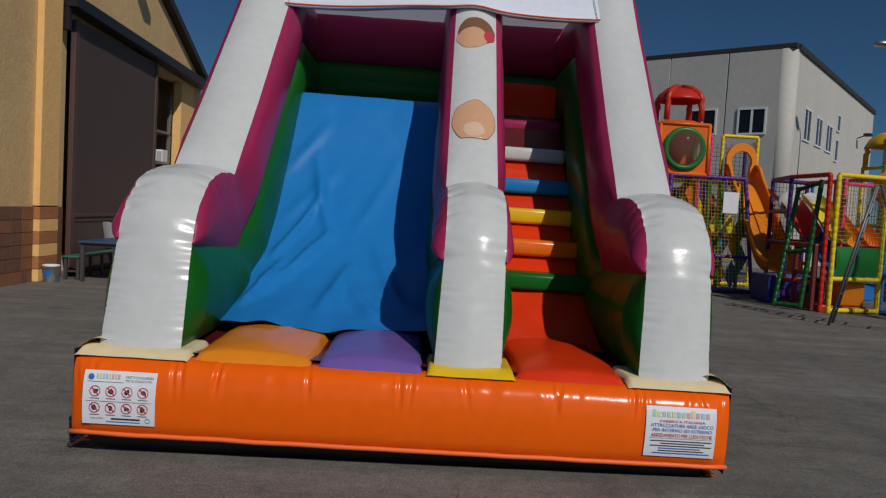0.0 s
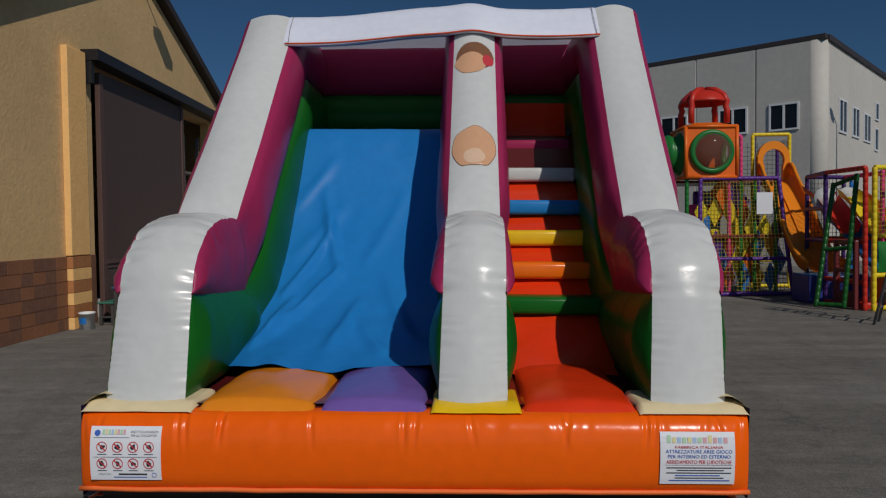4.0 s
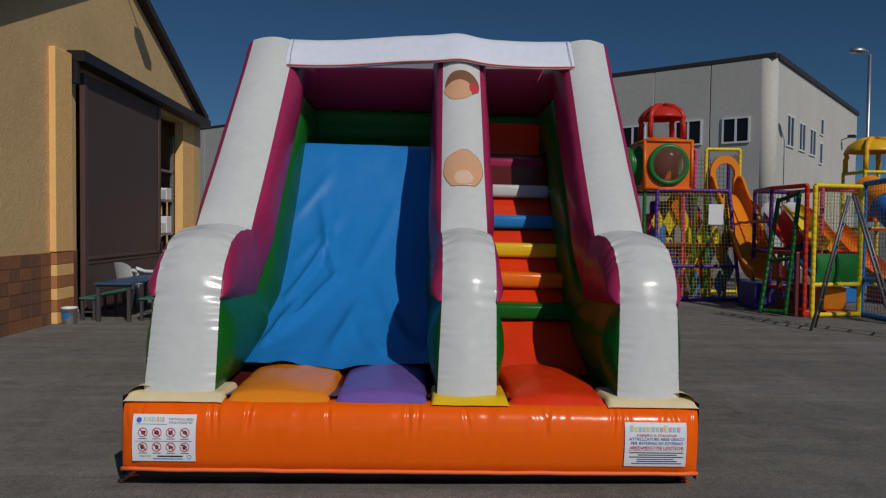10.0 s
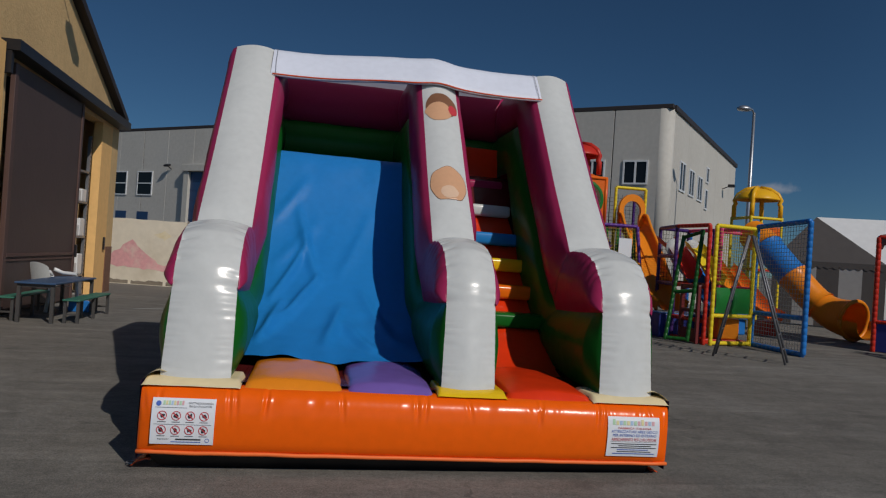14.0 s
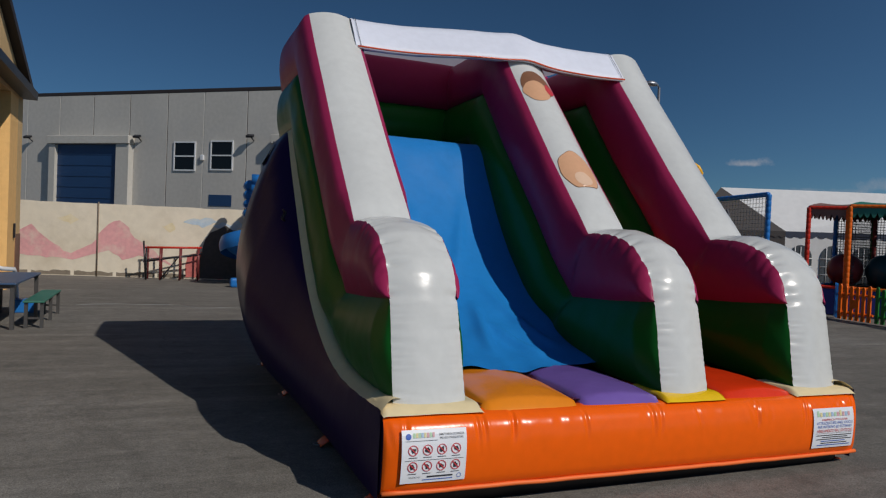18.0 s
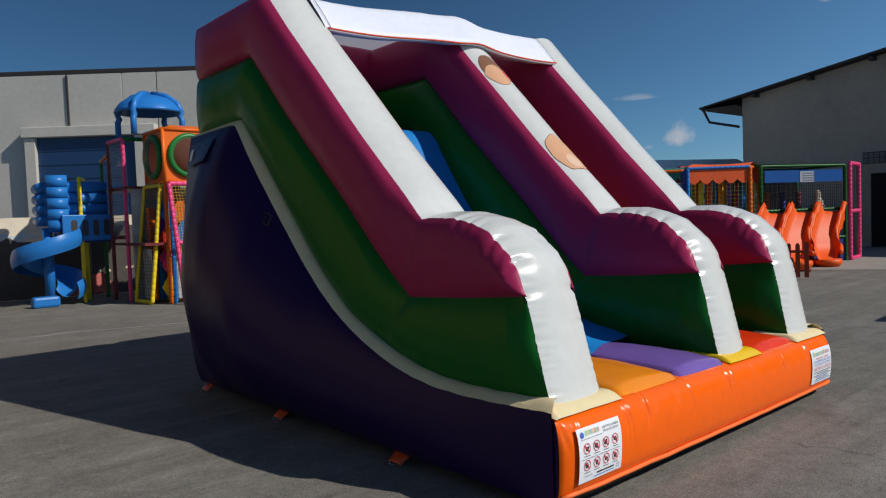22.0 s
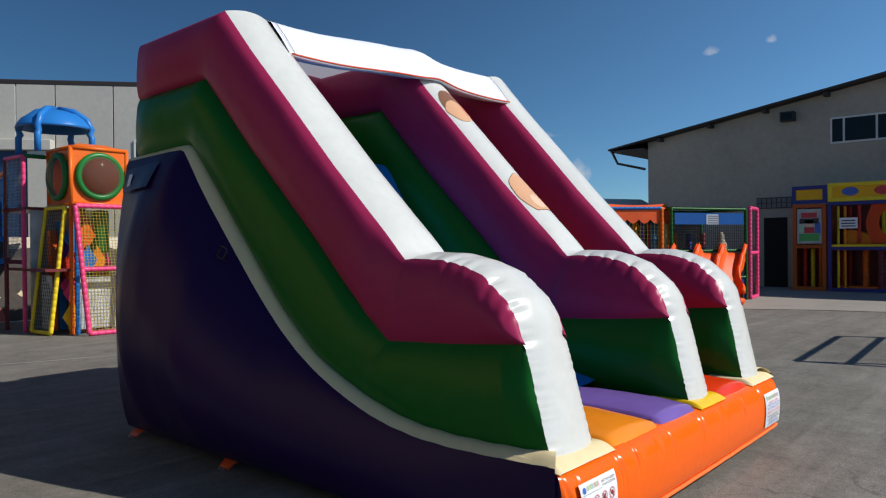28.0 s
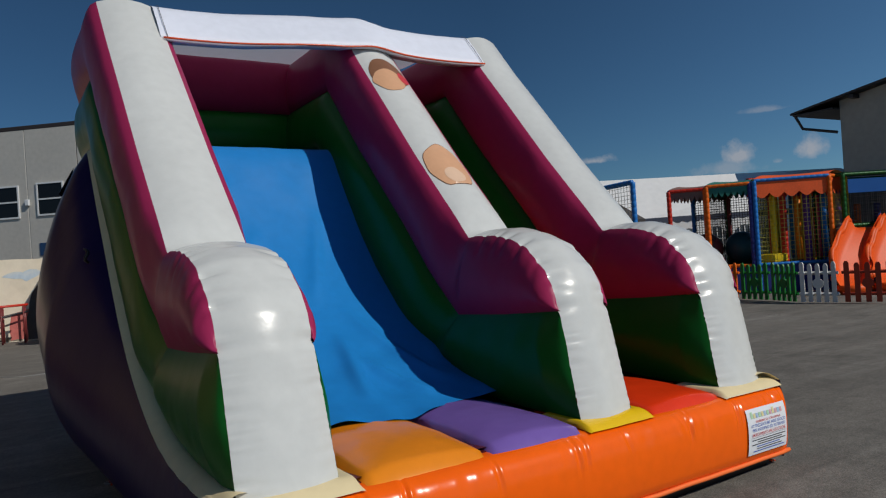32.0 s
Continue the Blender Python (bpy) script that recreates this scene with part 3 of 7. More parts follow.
# base: underside, side panels, ledge, back
def underside():
    """The slack belly on which the slide rests; its near-black colour holds the shade underneath."""
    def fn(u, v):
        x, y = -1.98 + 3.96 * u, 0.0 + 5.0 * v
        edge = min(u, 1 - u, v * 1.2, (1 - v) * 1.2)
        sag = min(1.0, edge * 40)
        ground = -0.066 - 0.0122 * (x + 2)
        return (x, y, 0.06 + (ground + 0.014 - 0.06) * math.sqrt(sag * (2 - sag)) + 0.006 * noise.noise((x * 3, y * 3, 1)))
    part("underside", grid_bm(fn, 60, 60), PVC_UNDER_SHADE, slide, "slack underside, coloured near-black as the shade below the roll", True)


underside()


def ledge_foot(n):
    """Lower seam of the ledge."""
    low = resample(smooth_line([(0, a, b) for a, b in LEDGE_LOW], 1), n)
    high = resample(smooth_line([(0, a, b) for a, b in LEDGE_TOP], 1), n)
    return [a.lerp(b, 0.26 * min(1, max(0, a.y - 0.6))) for a, b in zip(low, high)]


def base_side(x, out):
    n = 60
    top = ledge_foot(n)

    def fn(u, v):
        p = top[min(int(round(u * (n - 1))), n - 1)]
        h = max(p.z, 0.3)
        z = 0.02 + (p.z - 0.02) * v
        b = 0.05 + 0.40 * min(1, max(0, h - 0.55) / 1.5)
        b *= math.sin(math.pi * v ** 0.85) ** 0.8 * min(1, u * 6) * min(1, (1 - u) * 6 + 0.3)
        b += 0.012 * noise.noise((p.y * 1.5, z * 1.5, 3)) * math.sin(math.pi * v)
        b += 0.006 * math.sin(p.y * 24 + 2 * math.sin(z * 4)) * math.exp(-((v - 1) / 0.18) ** 2) * (1 if p.y < 1.2 else 0.2)
        return (x + out * b, p.y, z)

    part("base_side", grid_bm(fn, n, 24), PVC_NAVY, slide, "dark violet tarpaulin side of the base", True)
    if out < 0:
        def flap(u, v):
            q = Vector(fn((n - 9 + round(u * 7)) / (n - 1), 0.875 + 0.09 * v))
            return q + Vector((out * (0.012 + 0.02 * (1 - v)), 0, 0))

        def tag(u, v):
            q = Vector(fn((n - 4 + round(u * 1)) / (n - 1), 0.895 + 0.045 * v))
            return q + Vector((out * 0.034, 0, 0))
        fl = part("label_flap", grid_bm(flap, 8, 6), PVC_FLAP, slide, "dark blue flap under the ledge", True)
        part("white_label", grid_bm(tag, 2, 2), PAPER, fl, "small white label")
    lo = ledge_foot(80)
    hi = resample(smooth_line([(0, a, b) for a, b in LEDGE_TOP], 1), 80)

    def ledge(u, v):
        i = min(int(round(u * 79)), 79)
        p = lo[i].lerp(hi[i], v)
        d = (lo[min(i + 1, 79)] - lo[max(i - 1, 0)]).normalized()
        nor = Vector((0, -d.z, d.y))
        q = Vector((x, p.y, p.z)).lerp(Vector((x - out * 0.16, p.y, p.z)), v)
        return q + nor * (0.035 * math.sin(math.pi * v) + 0.004 * math.sin(i * 1.7) * (1 if i < 18 else 0.2))

    part("ledge", grid_bm(ledge, 80, 7), PVC_CREAM, slide, "cream ledge along the side", True)


base_side(-2.06, -1)
base_side(2.06, 1)


def base_core():
    prof = resample(smooth_line([(0, a, b) for a, b in LEDGE_TOP], 1), 40)

    def fn(u, v):
        p = prof[min(int(round(u * 39)), 39)]
        return (-1.98 + 3.96 * v, p.y, p.z - 0.05)
    part("base_top", grid_bm(fn, 40, 9), PVC_MAROON, slide, "dark red floor of the base", True)

    def back(u, v):
        return (-2.06 + 4.12 * v, 5.12 + 0.14 * math.sin(math.pi * u) * math.sin(math.pi * v) ** 0.5, 0.02 + 2.74 * u)
    part("base_back", grid_bm(back, 16, 24), PVC_NAVY, slide, smooth=True)


base_core()


FRONT = [(0.03, 0.072), (-0.045, 0.076), (-0.088, 0.125), (-0.10, 0.21), (-0.106, 0.32), (-0.098, 0.42), (-0.07, 0.50), (-0.02, 0.545), (0.05, 0.558), (0.15, 0.55), (0.26, 0.52)]
FRONT = resample(smooth_line([(0, a, b) for a, b in FRONT], 1), 26)


def front_tube():
    prof = FRONT
    rnd = random.Random(5)
    dents = [(rnd.uniform(-1.95, 1.95), rnd.uniform(0.2, 0.7), rnd.uniform(-0.3, 0.3), rnd.uniform(0.018, 0.05)) for _ in range(12)]
    for c, s in ((-1.98, 0.7), (-1.93, 0.6), (-1.42, 1.0), (-1.37, 1.0), (-1.20, 0.9), (-1.17, 0.8), (-0.60, 0.9), (-0.05, 1.1), (0.0, 0.9), (0.40, 0.8), (0.90, 0.9), (0.96, 0.7), (1.40, 1.0), (1.44, 0.8), (1.90, 0.8), (1.96, 0.8)):
        dents.append((c, 1.25 * s, rnd.uniform(-0.25, 0.25), 0.016))

    def fn(u, v):
        x = -2.05 + 4.1 * u
        p = prof[min(int(round(v * 25)), 25)]
        end = min(1.0, (1 - abs(2 * u - 1)) * 14)
        k = math.sqrt(end) if end < 1 else 1.0
        y = 0.0 + (p.y - 0.0) * (0.35 + 0.65 * k) if p.y < 0.05 else p.y
        z = p.z - 0.012 * (1 - k) + 0.008 * noise.noise((x * 1.1, 0, 2)) * v
        d = 0
        for c, s, sl, w in dents:
            q = (x - c - sl * (p.z - 0.3)) / w
            if abs(q) < 3:
                d += 0.0075 * s * (math.exp(-q * q) - 0.35 * math.exp(-((abs(q) - 1.6) / 0.6) ** 2)) * math.exp(-((v - 0.56) / 0.12) ** 2)
        return (x, y + d, z - 0.5 * d)

    part("front_tube", grid_bm(fn, 420, 26), PVC_ORANGE, slide, "glossy orange front roll", True)
    part("front_hem", tube_bm([(-2.05 + 4.1 * i / 40, -0.05 - 0.022 * math.sin(math.pi * i / 40) ** 0.4 + 0.004 * noise.noise((i * 0.5, 3, 0)), 0.084 + 0.005 * noise.noise((i * 0.4, 0, 0))) for i in range(41)], 0.016, 6), PVC_HEM, slide, "bright orange welded hem", True)
    for x, out in ((-2.052, -1), (2.052, 1)):
        bm = bmesh.new()
        c = bm.verts.new((x + out * 0.0, 0.08, 0.3))
        ring = [bm.verts.new((x, max(p.y, -0.09) * (0.35 if p.y < 0.05 else 1) , p.z)) for p in prof]
        for a, b in zip(ring, ring[1:]):
            bm.faces.new((c, a, b))
        bmesh.ops.recalc_face_normals(bm, faces=bm.faces)
        part("tube_end", bm, PVC_NAVY, slide, smooth=False)


front_tube()


def pad(x0, x1, hi, mat, label):
    """The pad on which a leg of an arch stands: it rises from the roll to the foot of the leg."""
    def fn(u, v):
        x = x0 + (x1 - x0) * u
        side = min(1.0, min(u, 1 - u) * 22)
        front = min(1.0, v / 0.26)
        k = (0.25 + 0.75 * math.sqrt(side * (2 - side))) * (0.12 + 0.88 * front * (2 - front))
        return (x, -0.03 + 0.48 * v, 0.548 + hi * k + 0.003 * noise.noise((x * 5, v * 3, 0)) - 0.02 * max(0.0, v - 0.9) * 10)
    part("foot_pad", grid_bm(fn, 40, 30), mat, slide, label, True)


pad(-2.055, -1.37, 0.055, PVC_CREAM, "cream pad under the leg")
pad(0.11, 0.67, 0.055, PVC_YELLOW, "yellow pad under the middle leg")
pad(1.39, 2.055, 0.055, PVC_CREAM, "cream pad under the leg")


def cushion(x0, x1, y0, y1, z, rise, mat, label):
    def fn(u, v):
        x, y = x0 + (x1 - x0) * u, y0 + (y1 - y0) * v
        b = max(math.sin(math.pi * u), 0) ** 0.24 * max(math.sin(math.pi * v), 0) ** 0.22
        return (x + 0.01 * noise.noise((x, y * 3, 1)), y, z + rise * b + 0.006 * noise.noise((x * 5, y * 5, 0)))
    part("cushion", grid_bm(fn, 26, 30), mat, slide, label, True)


cushion(-1.355, -0.612, 0.0, 1.5, 0.535, 0.125, PVC_CUSHION, "amber floor cushion")
cushion(-0.588, 0.09, 0.0, 1.5, 0.535, 0.125, PVC_VIOLET, "violet floor cushion")
cushion(0.675, 1.40, 0.0, 1.45, 0.53, 0.12, PVC_RED, "red floor cushion")
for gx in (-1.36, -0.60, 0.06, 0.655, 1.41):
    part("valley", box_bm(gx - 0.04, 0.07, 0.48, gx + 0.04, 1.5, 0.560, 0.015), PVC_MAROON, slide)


def sheet():
    prof = resample(smooth_line([(0, 0.82, 0.63), (0, 1.08, 0.69), (0, 1.42, 0.79), (0, 1.85, 0.99), (0, 2.28, 1.25), (0, 2.66, 1.58), (0, 3.02, 2.02), (0, 3.28, 2.42), (0, 3.46, 2.70), (0, 3.58, 2.79), (0, 3.80, 2.78), (0, 4.40, 2.75)], 2), 76)
    folds = [((-1.25, 1.5), (-0.85, 2.3), 0.05, 0.05), ((-0.85, 2.3), (-1.1, 3.0), 0.03, 0.05), ((-0.75, 1.2), (-0.6, 1.9), 0.035, 0.06), ((-0.3, 1.1), (-0.55, 1.6), 0.03, 0.05), ((-1.3, 2.0), (-1.0, 2.7), 0.04, 0.04),
             ((-1.4, 2.9), (-1.05, 3.25), 0.02, 0.05), ((-0.1, 1.3), (-0.4, 2.2), 0.025, 0.06), ((-1.35, 1.2), (-1.2, 1.9), 0.05, 0.05), ((-0.6, 2.4), (-0.3, 3.0), 0.018, 0.06), ((-1.3, 2.5), (-0.9, 2.9), 0.02, 0.06)]

    def fn(u, v):
        p = prof[min(int(round(v * 75)), 75)]
        x = -1.49 + 1.70 * u + 0.05 * v * (2 * u - 1)
        i = min(int(round(v * 75)), 75)
        d = (prof[min(i + 1, 75)] - prof[max(i - 1, 0)]).normalized()
        nor = Vector((0, -d.z, d.y))
        h = 0.022 * noise.noise((x * 1.6, p.y * 1.4, 4)) * (1.5 - v) + 0.012 * noise.noise((x * 5, p.y * 4, 7)) * (1.2 - v)
        for (ax, ay), (bx, by), k, w in folds:
            dx, dy = bx - ax, by - ay
            t = min(max(((x - ax) * dx + (p.y - ay) * dy) / (dx * dx + dy * dy), 0), 1)
            e = math.hypot(x - ax - t * dx, p.y - ay - t * dy) / w
            h += 1.5 * k * math.exp(-e * e) * math.sin(math.pi * (0.15 + 0.7 * t))
        low = max(0.0, 1 - v / 0.34)
        h += low * (0.022 * math.sin(x * 8 + p.y * 5 + 1.5 * math.sin(p.y * 4)) * math.sin(p.y * 3.1 + x) + 0.016 * noise.noise((x * 3.4, p.y * 3, 2)) + 0.018)
        q = Vector((x, p.y, p.z)) + nor * h
        if v < 0.12:
            k = (0.12 - v) / 0.12
            q.y += k * (0.10 * noise.noise((x * 1.8, 0, 9)) + 0.14 * math.sin((x + 1.47) * 2.2) * -1 + 0.1)
            q.z += k * 0.02 * (1 + noise.noise((x * 4, 0, 3)))
        if 0.68 < v < 0.8:
            q.z += (1 - abs(v - 0.74) / 0.06) * 0.03 * noise.noise((x * 3.5, 0, 5))
        return q

    part("slide_sheet", grid_bm(fn, 90, 76), PVC_BLUE, slide, "loose wrinkled sky-blue sliding sheet", True)


sheet()


def stairs():
    prof = [(0, 1.25, 0.62), (0, 1.62, 0.84), (0, 2.0, 1.12), (0, 2.4, 1.42), (0, 2.85, 1.73), (0, 3.33, 2.08), (0, 3.86, 2.46), (0, 4.2, 2.78), (0, 4.6, 2.82)]
    prof = resample(prof, 40)

    def fn(u, v):
        p = prof[min(int(round(v * 39)), 39)]
        return (0.60 + 0.92 * u, p.y, p.z + 0.02 * math.sin(math.pi * u) + 0.01 * noise.noise((u * 4, p.y * 3, 0)))
    part("stair_ramp", grid_bm(fn, 12, 40), PVC_RED, slide, "red climbing ramp", True)

    def top_wall(u, v):
        x = 0.60 + 0.92 * u
        return (x, 4.16 + 0.16 * v - 0.02 * math.sin(math.pi * u) + 0.01 * noise.noise((x * 4, v * 3, 2)), 2.62 + 0.56 * v)
    part("stair_top", grid_bm(top_wall, 12, 8), PVC_RED, slide, "red wall at the head of the stairs", True)

    def lip(u, v):
        x = 0.62 + 0.86 * u
        y = 1.0 + 0.75 * v
        return (x, y, 0.58 + 0.36 * v ** 1.4 + 0.03 * math.sin(math.pi * u) + 0.02 * noise.noise((x * 4, y * 3, 0)))
    part("ramp_flap", grid_bm(lip, 16, 14), PVC_RED, slide, "red flap at the foot of the stairs", True)
    colours = (PVC_GREEN, PVC_STEP_ORANGE, PVC_YELLOW, PVC_BLUE, PVC_WHITE, PVC_PURPLE)
    names = ("green", "amber", "yellow", "blue", "white", "purple")
    for (y, z), mat, nm in zip(((1.70, 1.03), (2.08, 1.31), (2.48, 1.60), (2.90, 1.90), (3.40, 2.26), (3.90, 2.62)), colours, names):
        bm = box_bm(0.58, y - 0.05, z - 0.08, 1.52, y + 0.26, z + 0.07, 0.035)
        for vv in bm.verts:
            vv.co.z += 0.012 * noise.noise((vv.co.x * 3, y, z))
        part("step", bm, mat, slide, nm + " step roll", True)


stairs()


def rail_box(name, x0, x1, z0, z1, mat):
    """An inflated beam across the back."""
    def fn(u, v):
        a = 2 * math.pi * v
        cz, cy = (z0 + z1) / 2, 4.93
        return (x0 + (x1 - x0) * u, cy - 0.20 * math.cos(a), cz + (z1 - z0) / 2 * math.sin(a) + 0.01 * noise.noise((u * 8, v * 4, z0)))
    part(name, grid_bm(fn, 30, 20, close_v=True), mat, slide, smooth=True)


for a, b in ((-1.54, 0.27), (0.55, 1.72)):
    rail_box("back_beam", a, b, 3.36, 4.0 if a < 0 else 4.06, PVC_PURPLE)
    rail_box("back_rail", a, b, 2.80, 3.40, PVC_GREEN)


def top_band():
    def fn(u, v):
        x = -1.56 + 3.20 * u
        s = 0.03 * math.sin(math.pi * u) - 0.02 * math.sin(3 * math.pi * u) + 0.035 * math.exp(-((x - 0.38) / 0.2) ** 2)
        # once round: upper edge to lower edge on the face, then back underneath
        prof = ((3.44, 3.965), (3.36, 3.93), (3.22, 3.77), (3.085, 3.60), (3.10, 3.57), (3.35, 3.62), (3.62, 3.78), (3.62, 3.95), (3.52, 3.985))
        k = v * len(prof)
        i = int(k) % len(prof)
        f = k - int(k)
        a, b = prof[i], prof[(i + 1) % len(prof)]
        y, z = a[0] + (b[0] - a[0]) * f, a[1] + (b[1] - a[1]) * f
        return (x + 0.05 * u, y - 0.4 * s - 0.125 * u, z + s + 0.055 * u + 0.006 * noise.noise((x * 2, y * 3, z * 3)) + 0.004 * noise.noise((x * 6, y * 6, z * 6)))
    part("top_band", grid_bm(fn, 60, 27, close_v=True), PVC_BAND, slide, "bluish white cross band over the slide", True)
    part("band_piping", tube_bm([(-1.54 + 3.23 * i / 40, 3.072 - 0.125 * i / 40 - 0.012 * math.sin(math.pi * i / 40), 3.588 + 0.055 * i / 40 + 0.03 * math.sin(math.pi * i / 40) - 0.02 * math.sin(3 * math.pi * i / 40) + 0.035 * math.exp(-((-1.54 + 3.18 * i / 40 - 0.38) / 0.2) ** 2)) for i in range(41)], 0.009, 6), RED_PIPING, slide, "red piping", True)


top_band()
for x, u in ((-1.515, 0.0), (1.648, 1.0)):
    part("band_lacing", tube_bm([(x, 3.43 - 0.125 * u, 3.975 + 0.055 * u), (x, 3.36 - 0.125 * u, 3.945 + 0.055 * u), (x, 3.20 - 0.125 * u, 3.77 + 0.055 * u), (x + 0.01, 3.07 - 0.125 * u, 3.595 + 0.055 * u)], 0.0028, 6), LACE_GREY, slide, "grey laced joint of the band", True)


def roof_sheet():
    def fn(u, v):
        x, y = -1.5 + 3.14 * u, 3.5 + 1.52 * v
        return (x, y - 0.125 * u, 3.965 + 0.05 * u - 0.02 * math.sin(math.pi * v) * (1 - math.exp(-((x - 0.38) / 0.3) ** 2)) + 0.01 * noise.noise((x * 2, y * 2, 0)))
    part("roof_sheet", grid_bm(fn, 40, 14), PVC_ROOF, slide, "white sheet over the top platform", True)


roof_sheet()


# ---- printed stickers on the front roll ----
def roll_y(z):
    """Front face of the orange roll at height z."""
    for a, b in zip(FRONT, FRONT[1:]):
        if z <= b.z:
            return a.y + (b.y - a.y) * (z - a.z) / (b.z - a.z)
    return -0.02


def on_roll(x, z, off):
    return Vector((x, roll_y(z) - off, z))


def roll_patch(name, x0, z0, x1, z1, off, mat, parent, label="", tilt=0.0):
    nu, nv = max(2, int(abs(x1 - x0) / 0.08) + 2), max(2, int(abs(z1 - z0) / 0.03) + 2)

    def fn(u, v):
        x = x0 + (x1 - x0) * u
        return on_roll(x, z0 + (z1 - z0) * v + tilt * (x - x0), off)
    bm = grid_bm(fn, nu, nv)
    return part(name, bm, mat, parent, label)


def roll_disc(name, x, z, r0, r1, off, mat, parent, seed=0.0):
    def fn(u, v):
        a = 2 * math.pi * v
        r = r0 + (r1 - r0) * u
        if seed:
            r *= 0.75 + 0.5 * noise.noise((math.cos(a), math.sin(a), seed))
        return on_roll(x + r * math.cos(a), z + r * math.sin(a), off)
    return part(name, grid_bm(fn, 2, 18, close_v=True), mat, parent)


def roll_text(text, x0, x1, z, height, off, mat, parent):
    """Lettering laid on the roll, fitted between x0 and x1 with its foot at z."""
    cu = bpy.data.curves.new("lettering", "FONT")
    cu.body = text
    cu.resolution_u = 2
    tmp = new("lettering", cu)
    me = bpy.data.meshes.new_from_object(tmp.evaluated_get(bpy.context.evaluated_depsgraph_get()))
    bpy.data.objects.remove(tmp)
    xs = [v.co.x for v in me.vertices]
    ys = [v.co.y for v in me.vertices]
    for v in me.vertices:
        v.co = on_roll(x0 + (x1 - x0) * (v.co.x - min(xs)) / (max(xs) - min(xs)), z + height * (v.co.y - min(ys)) / (max(ys) - min(ys)), off)
    me.materials.clear()
    me.materials.append(mat)
    ob = new("lettering", me)
    ob.parent = parent
    return ob


def safety_sticker():
    x0, z0, W, H = -1.954, 0.155, 0.432, 0.325
    st = roll_patch("safety_sticker", x0, z0, x0 + W, z0 + H, 0.010, PAPER, slide, "white safety rules sticker with red prohibition rings")
    o = 0.013
    px = lambda f: x0 + W * f
    pz = lambda f: z0 + H * f
    roll_disc("emblem", px(0.10), pz(0.885), 0, 0.018, o, INK_BLUE, st)
    for k, m in enumerate((PASTEL_GREEN, PASTEL_YELLOW, PASTEL_GREEN, PASTEL_BLUE, PASTEL_YELLOW, PASTEL_ROSE, PASTEL_GREEN, PASTEL_ROSE)):
        roll_patch("brand_bar", px(0.17 + 0.042 * k), pz(0.86), px(0.17 + 0.042 * k + 0.033), pz(0.945), o, m, st)
    roll_text("DIRETTIVE DI SICUREZZA", px(0.57), px(0.96), pz(0.885), 0.013, o, INK, st)
    roll_text("PER GLI UTILIZZATORI", px(0.58), px(0.94), pz(0.82), 0.013, o, INK, st)
    for f in (0.80, 0.44):
        roll_patch("rule", px(0.05), pz(f), px(0.55 if f > 0.6 else 0.95), pz(f) + 0.002, o, INK, st)
    for r in range(2):
        for c in range(4):
            cx, cz = px(0.17 + 0.22 * c), pz(0.63 - 0.31 * r)
            roll_disc("pictogram", cx, cz, 0, 0.020, o, INK, st, 1.7 + r * 4 + c)
            roll_disc("ring", cx, cz, 0.028, 0.033, o + 0.001, INK_RED, st)
            bm = bmesh.new()
            vs = [bm.verts.new(on_roll(cx + a, cz + b, o + 0.002)) for a, b in ((-0.023, 0.018), (-0.018, 0.023), (0.023, -0.018), (0.018, -0.023))]
            bm.faces.new(vs)
            part("slash", bm, INK_RED, st)
            roll_patch("caption_bar", cx - 0.028, cz - 0.046, cx + 0.028, cz - 0.042, o, INK, st)
    roll_text("MADE IN ITALY", px(0.12), px(0.30), pz(0.10), 0.010, o, INK, st)
    roll_patch("caption_bar", px(0.40), pz(0.10), px(0.80), pz(0.13), o, INK, st)
    roll_patch("caption_bar", px(0.33), pz(0.05), px(0.80), pz(0.065), o, INK_BLUE, st)
    roll_disc("stamp", px(0.90), pz(0.10), 0.012, 0.015, o, INK_BLUE, st)


def maker_sticker():
    x0, z0, W, H = 1.492, 0.150, 0.446, 0.315
    st = roll_patch("maker_sticker", x0, z0, x0 + W, z0 + H, 0.010, PAPER, slide, "white printed maker sticker with red and blue lines")
    o = 0.013
    px = lambda f: x0 + W * f
    pz = lambda f: z0 + H * f
    cols = (PASTEL_GREEN, PASTEL_YELLOW, PASTEL_BLUE, PASTEL_GREEN, PASTEL_YELLOW, PASTEL_BLUE, PASTEL_GREEN, PASTEL_ROSE, PASTEL_YELLOW, PASTEL_ROSE, PASTEL_BLUE, PASTEL_ROSE)
    for k, m in enumerate(cols):
        roll_patch("brand_bar", px(0.09 + 0.069 * k), pz(0.80), px(0.09 + 0.069 * k + 0.05), pz(0.80 + (0.14 if k in (0, 8) else 0.10)), o, m, st)
    roll_text("FABBRICA ITALIANA", px(0.20), px(0.84), pz(0.695), 0.016, o, INK_RED, st)
    roll_text("ATTREZZATURE AREE GIOCO", px(0.07), px(0.96), pz(0.605), 0.021, o, INK_BLUE, st)
    roll_text("PER INTERNO ED ESTERNO", px(0.10), px(0.94), pz(0.51), 0.021, o, INK_BLUE, st)
    roll_text("ARREDAMENTO PER LUDOTECHE", px(0.08), px(0.95), pz(0.40), 0.024, o, INK_RED, st)
    roll_patch("rule", px(0.06), pz(0.375), px(0.96), pz(0.38), o, INK, st)
    for k, (a, b) in enumerate(((0.08, 0.95), (0.22, 0.85), (0.08, 0.95), (0.20, 0.80), (0.20, 0.85), (0.12, 0.93))):
        roll_patch("caption_bar", px(a), pz(0.315 - 0.05 * k), px(b), pz(0.335 - 0.05 * k), o, INK_BLUE if k in (3, 5) else INK, st)


safety_sticker()
maker_sticker()


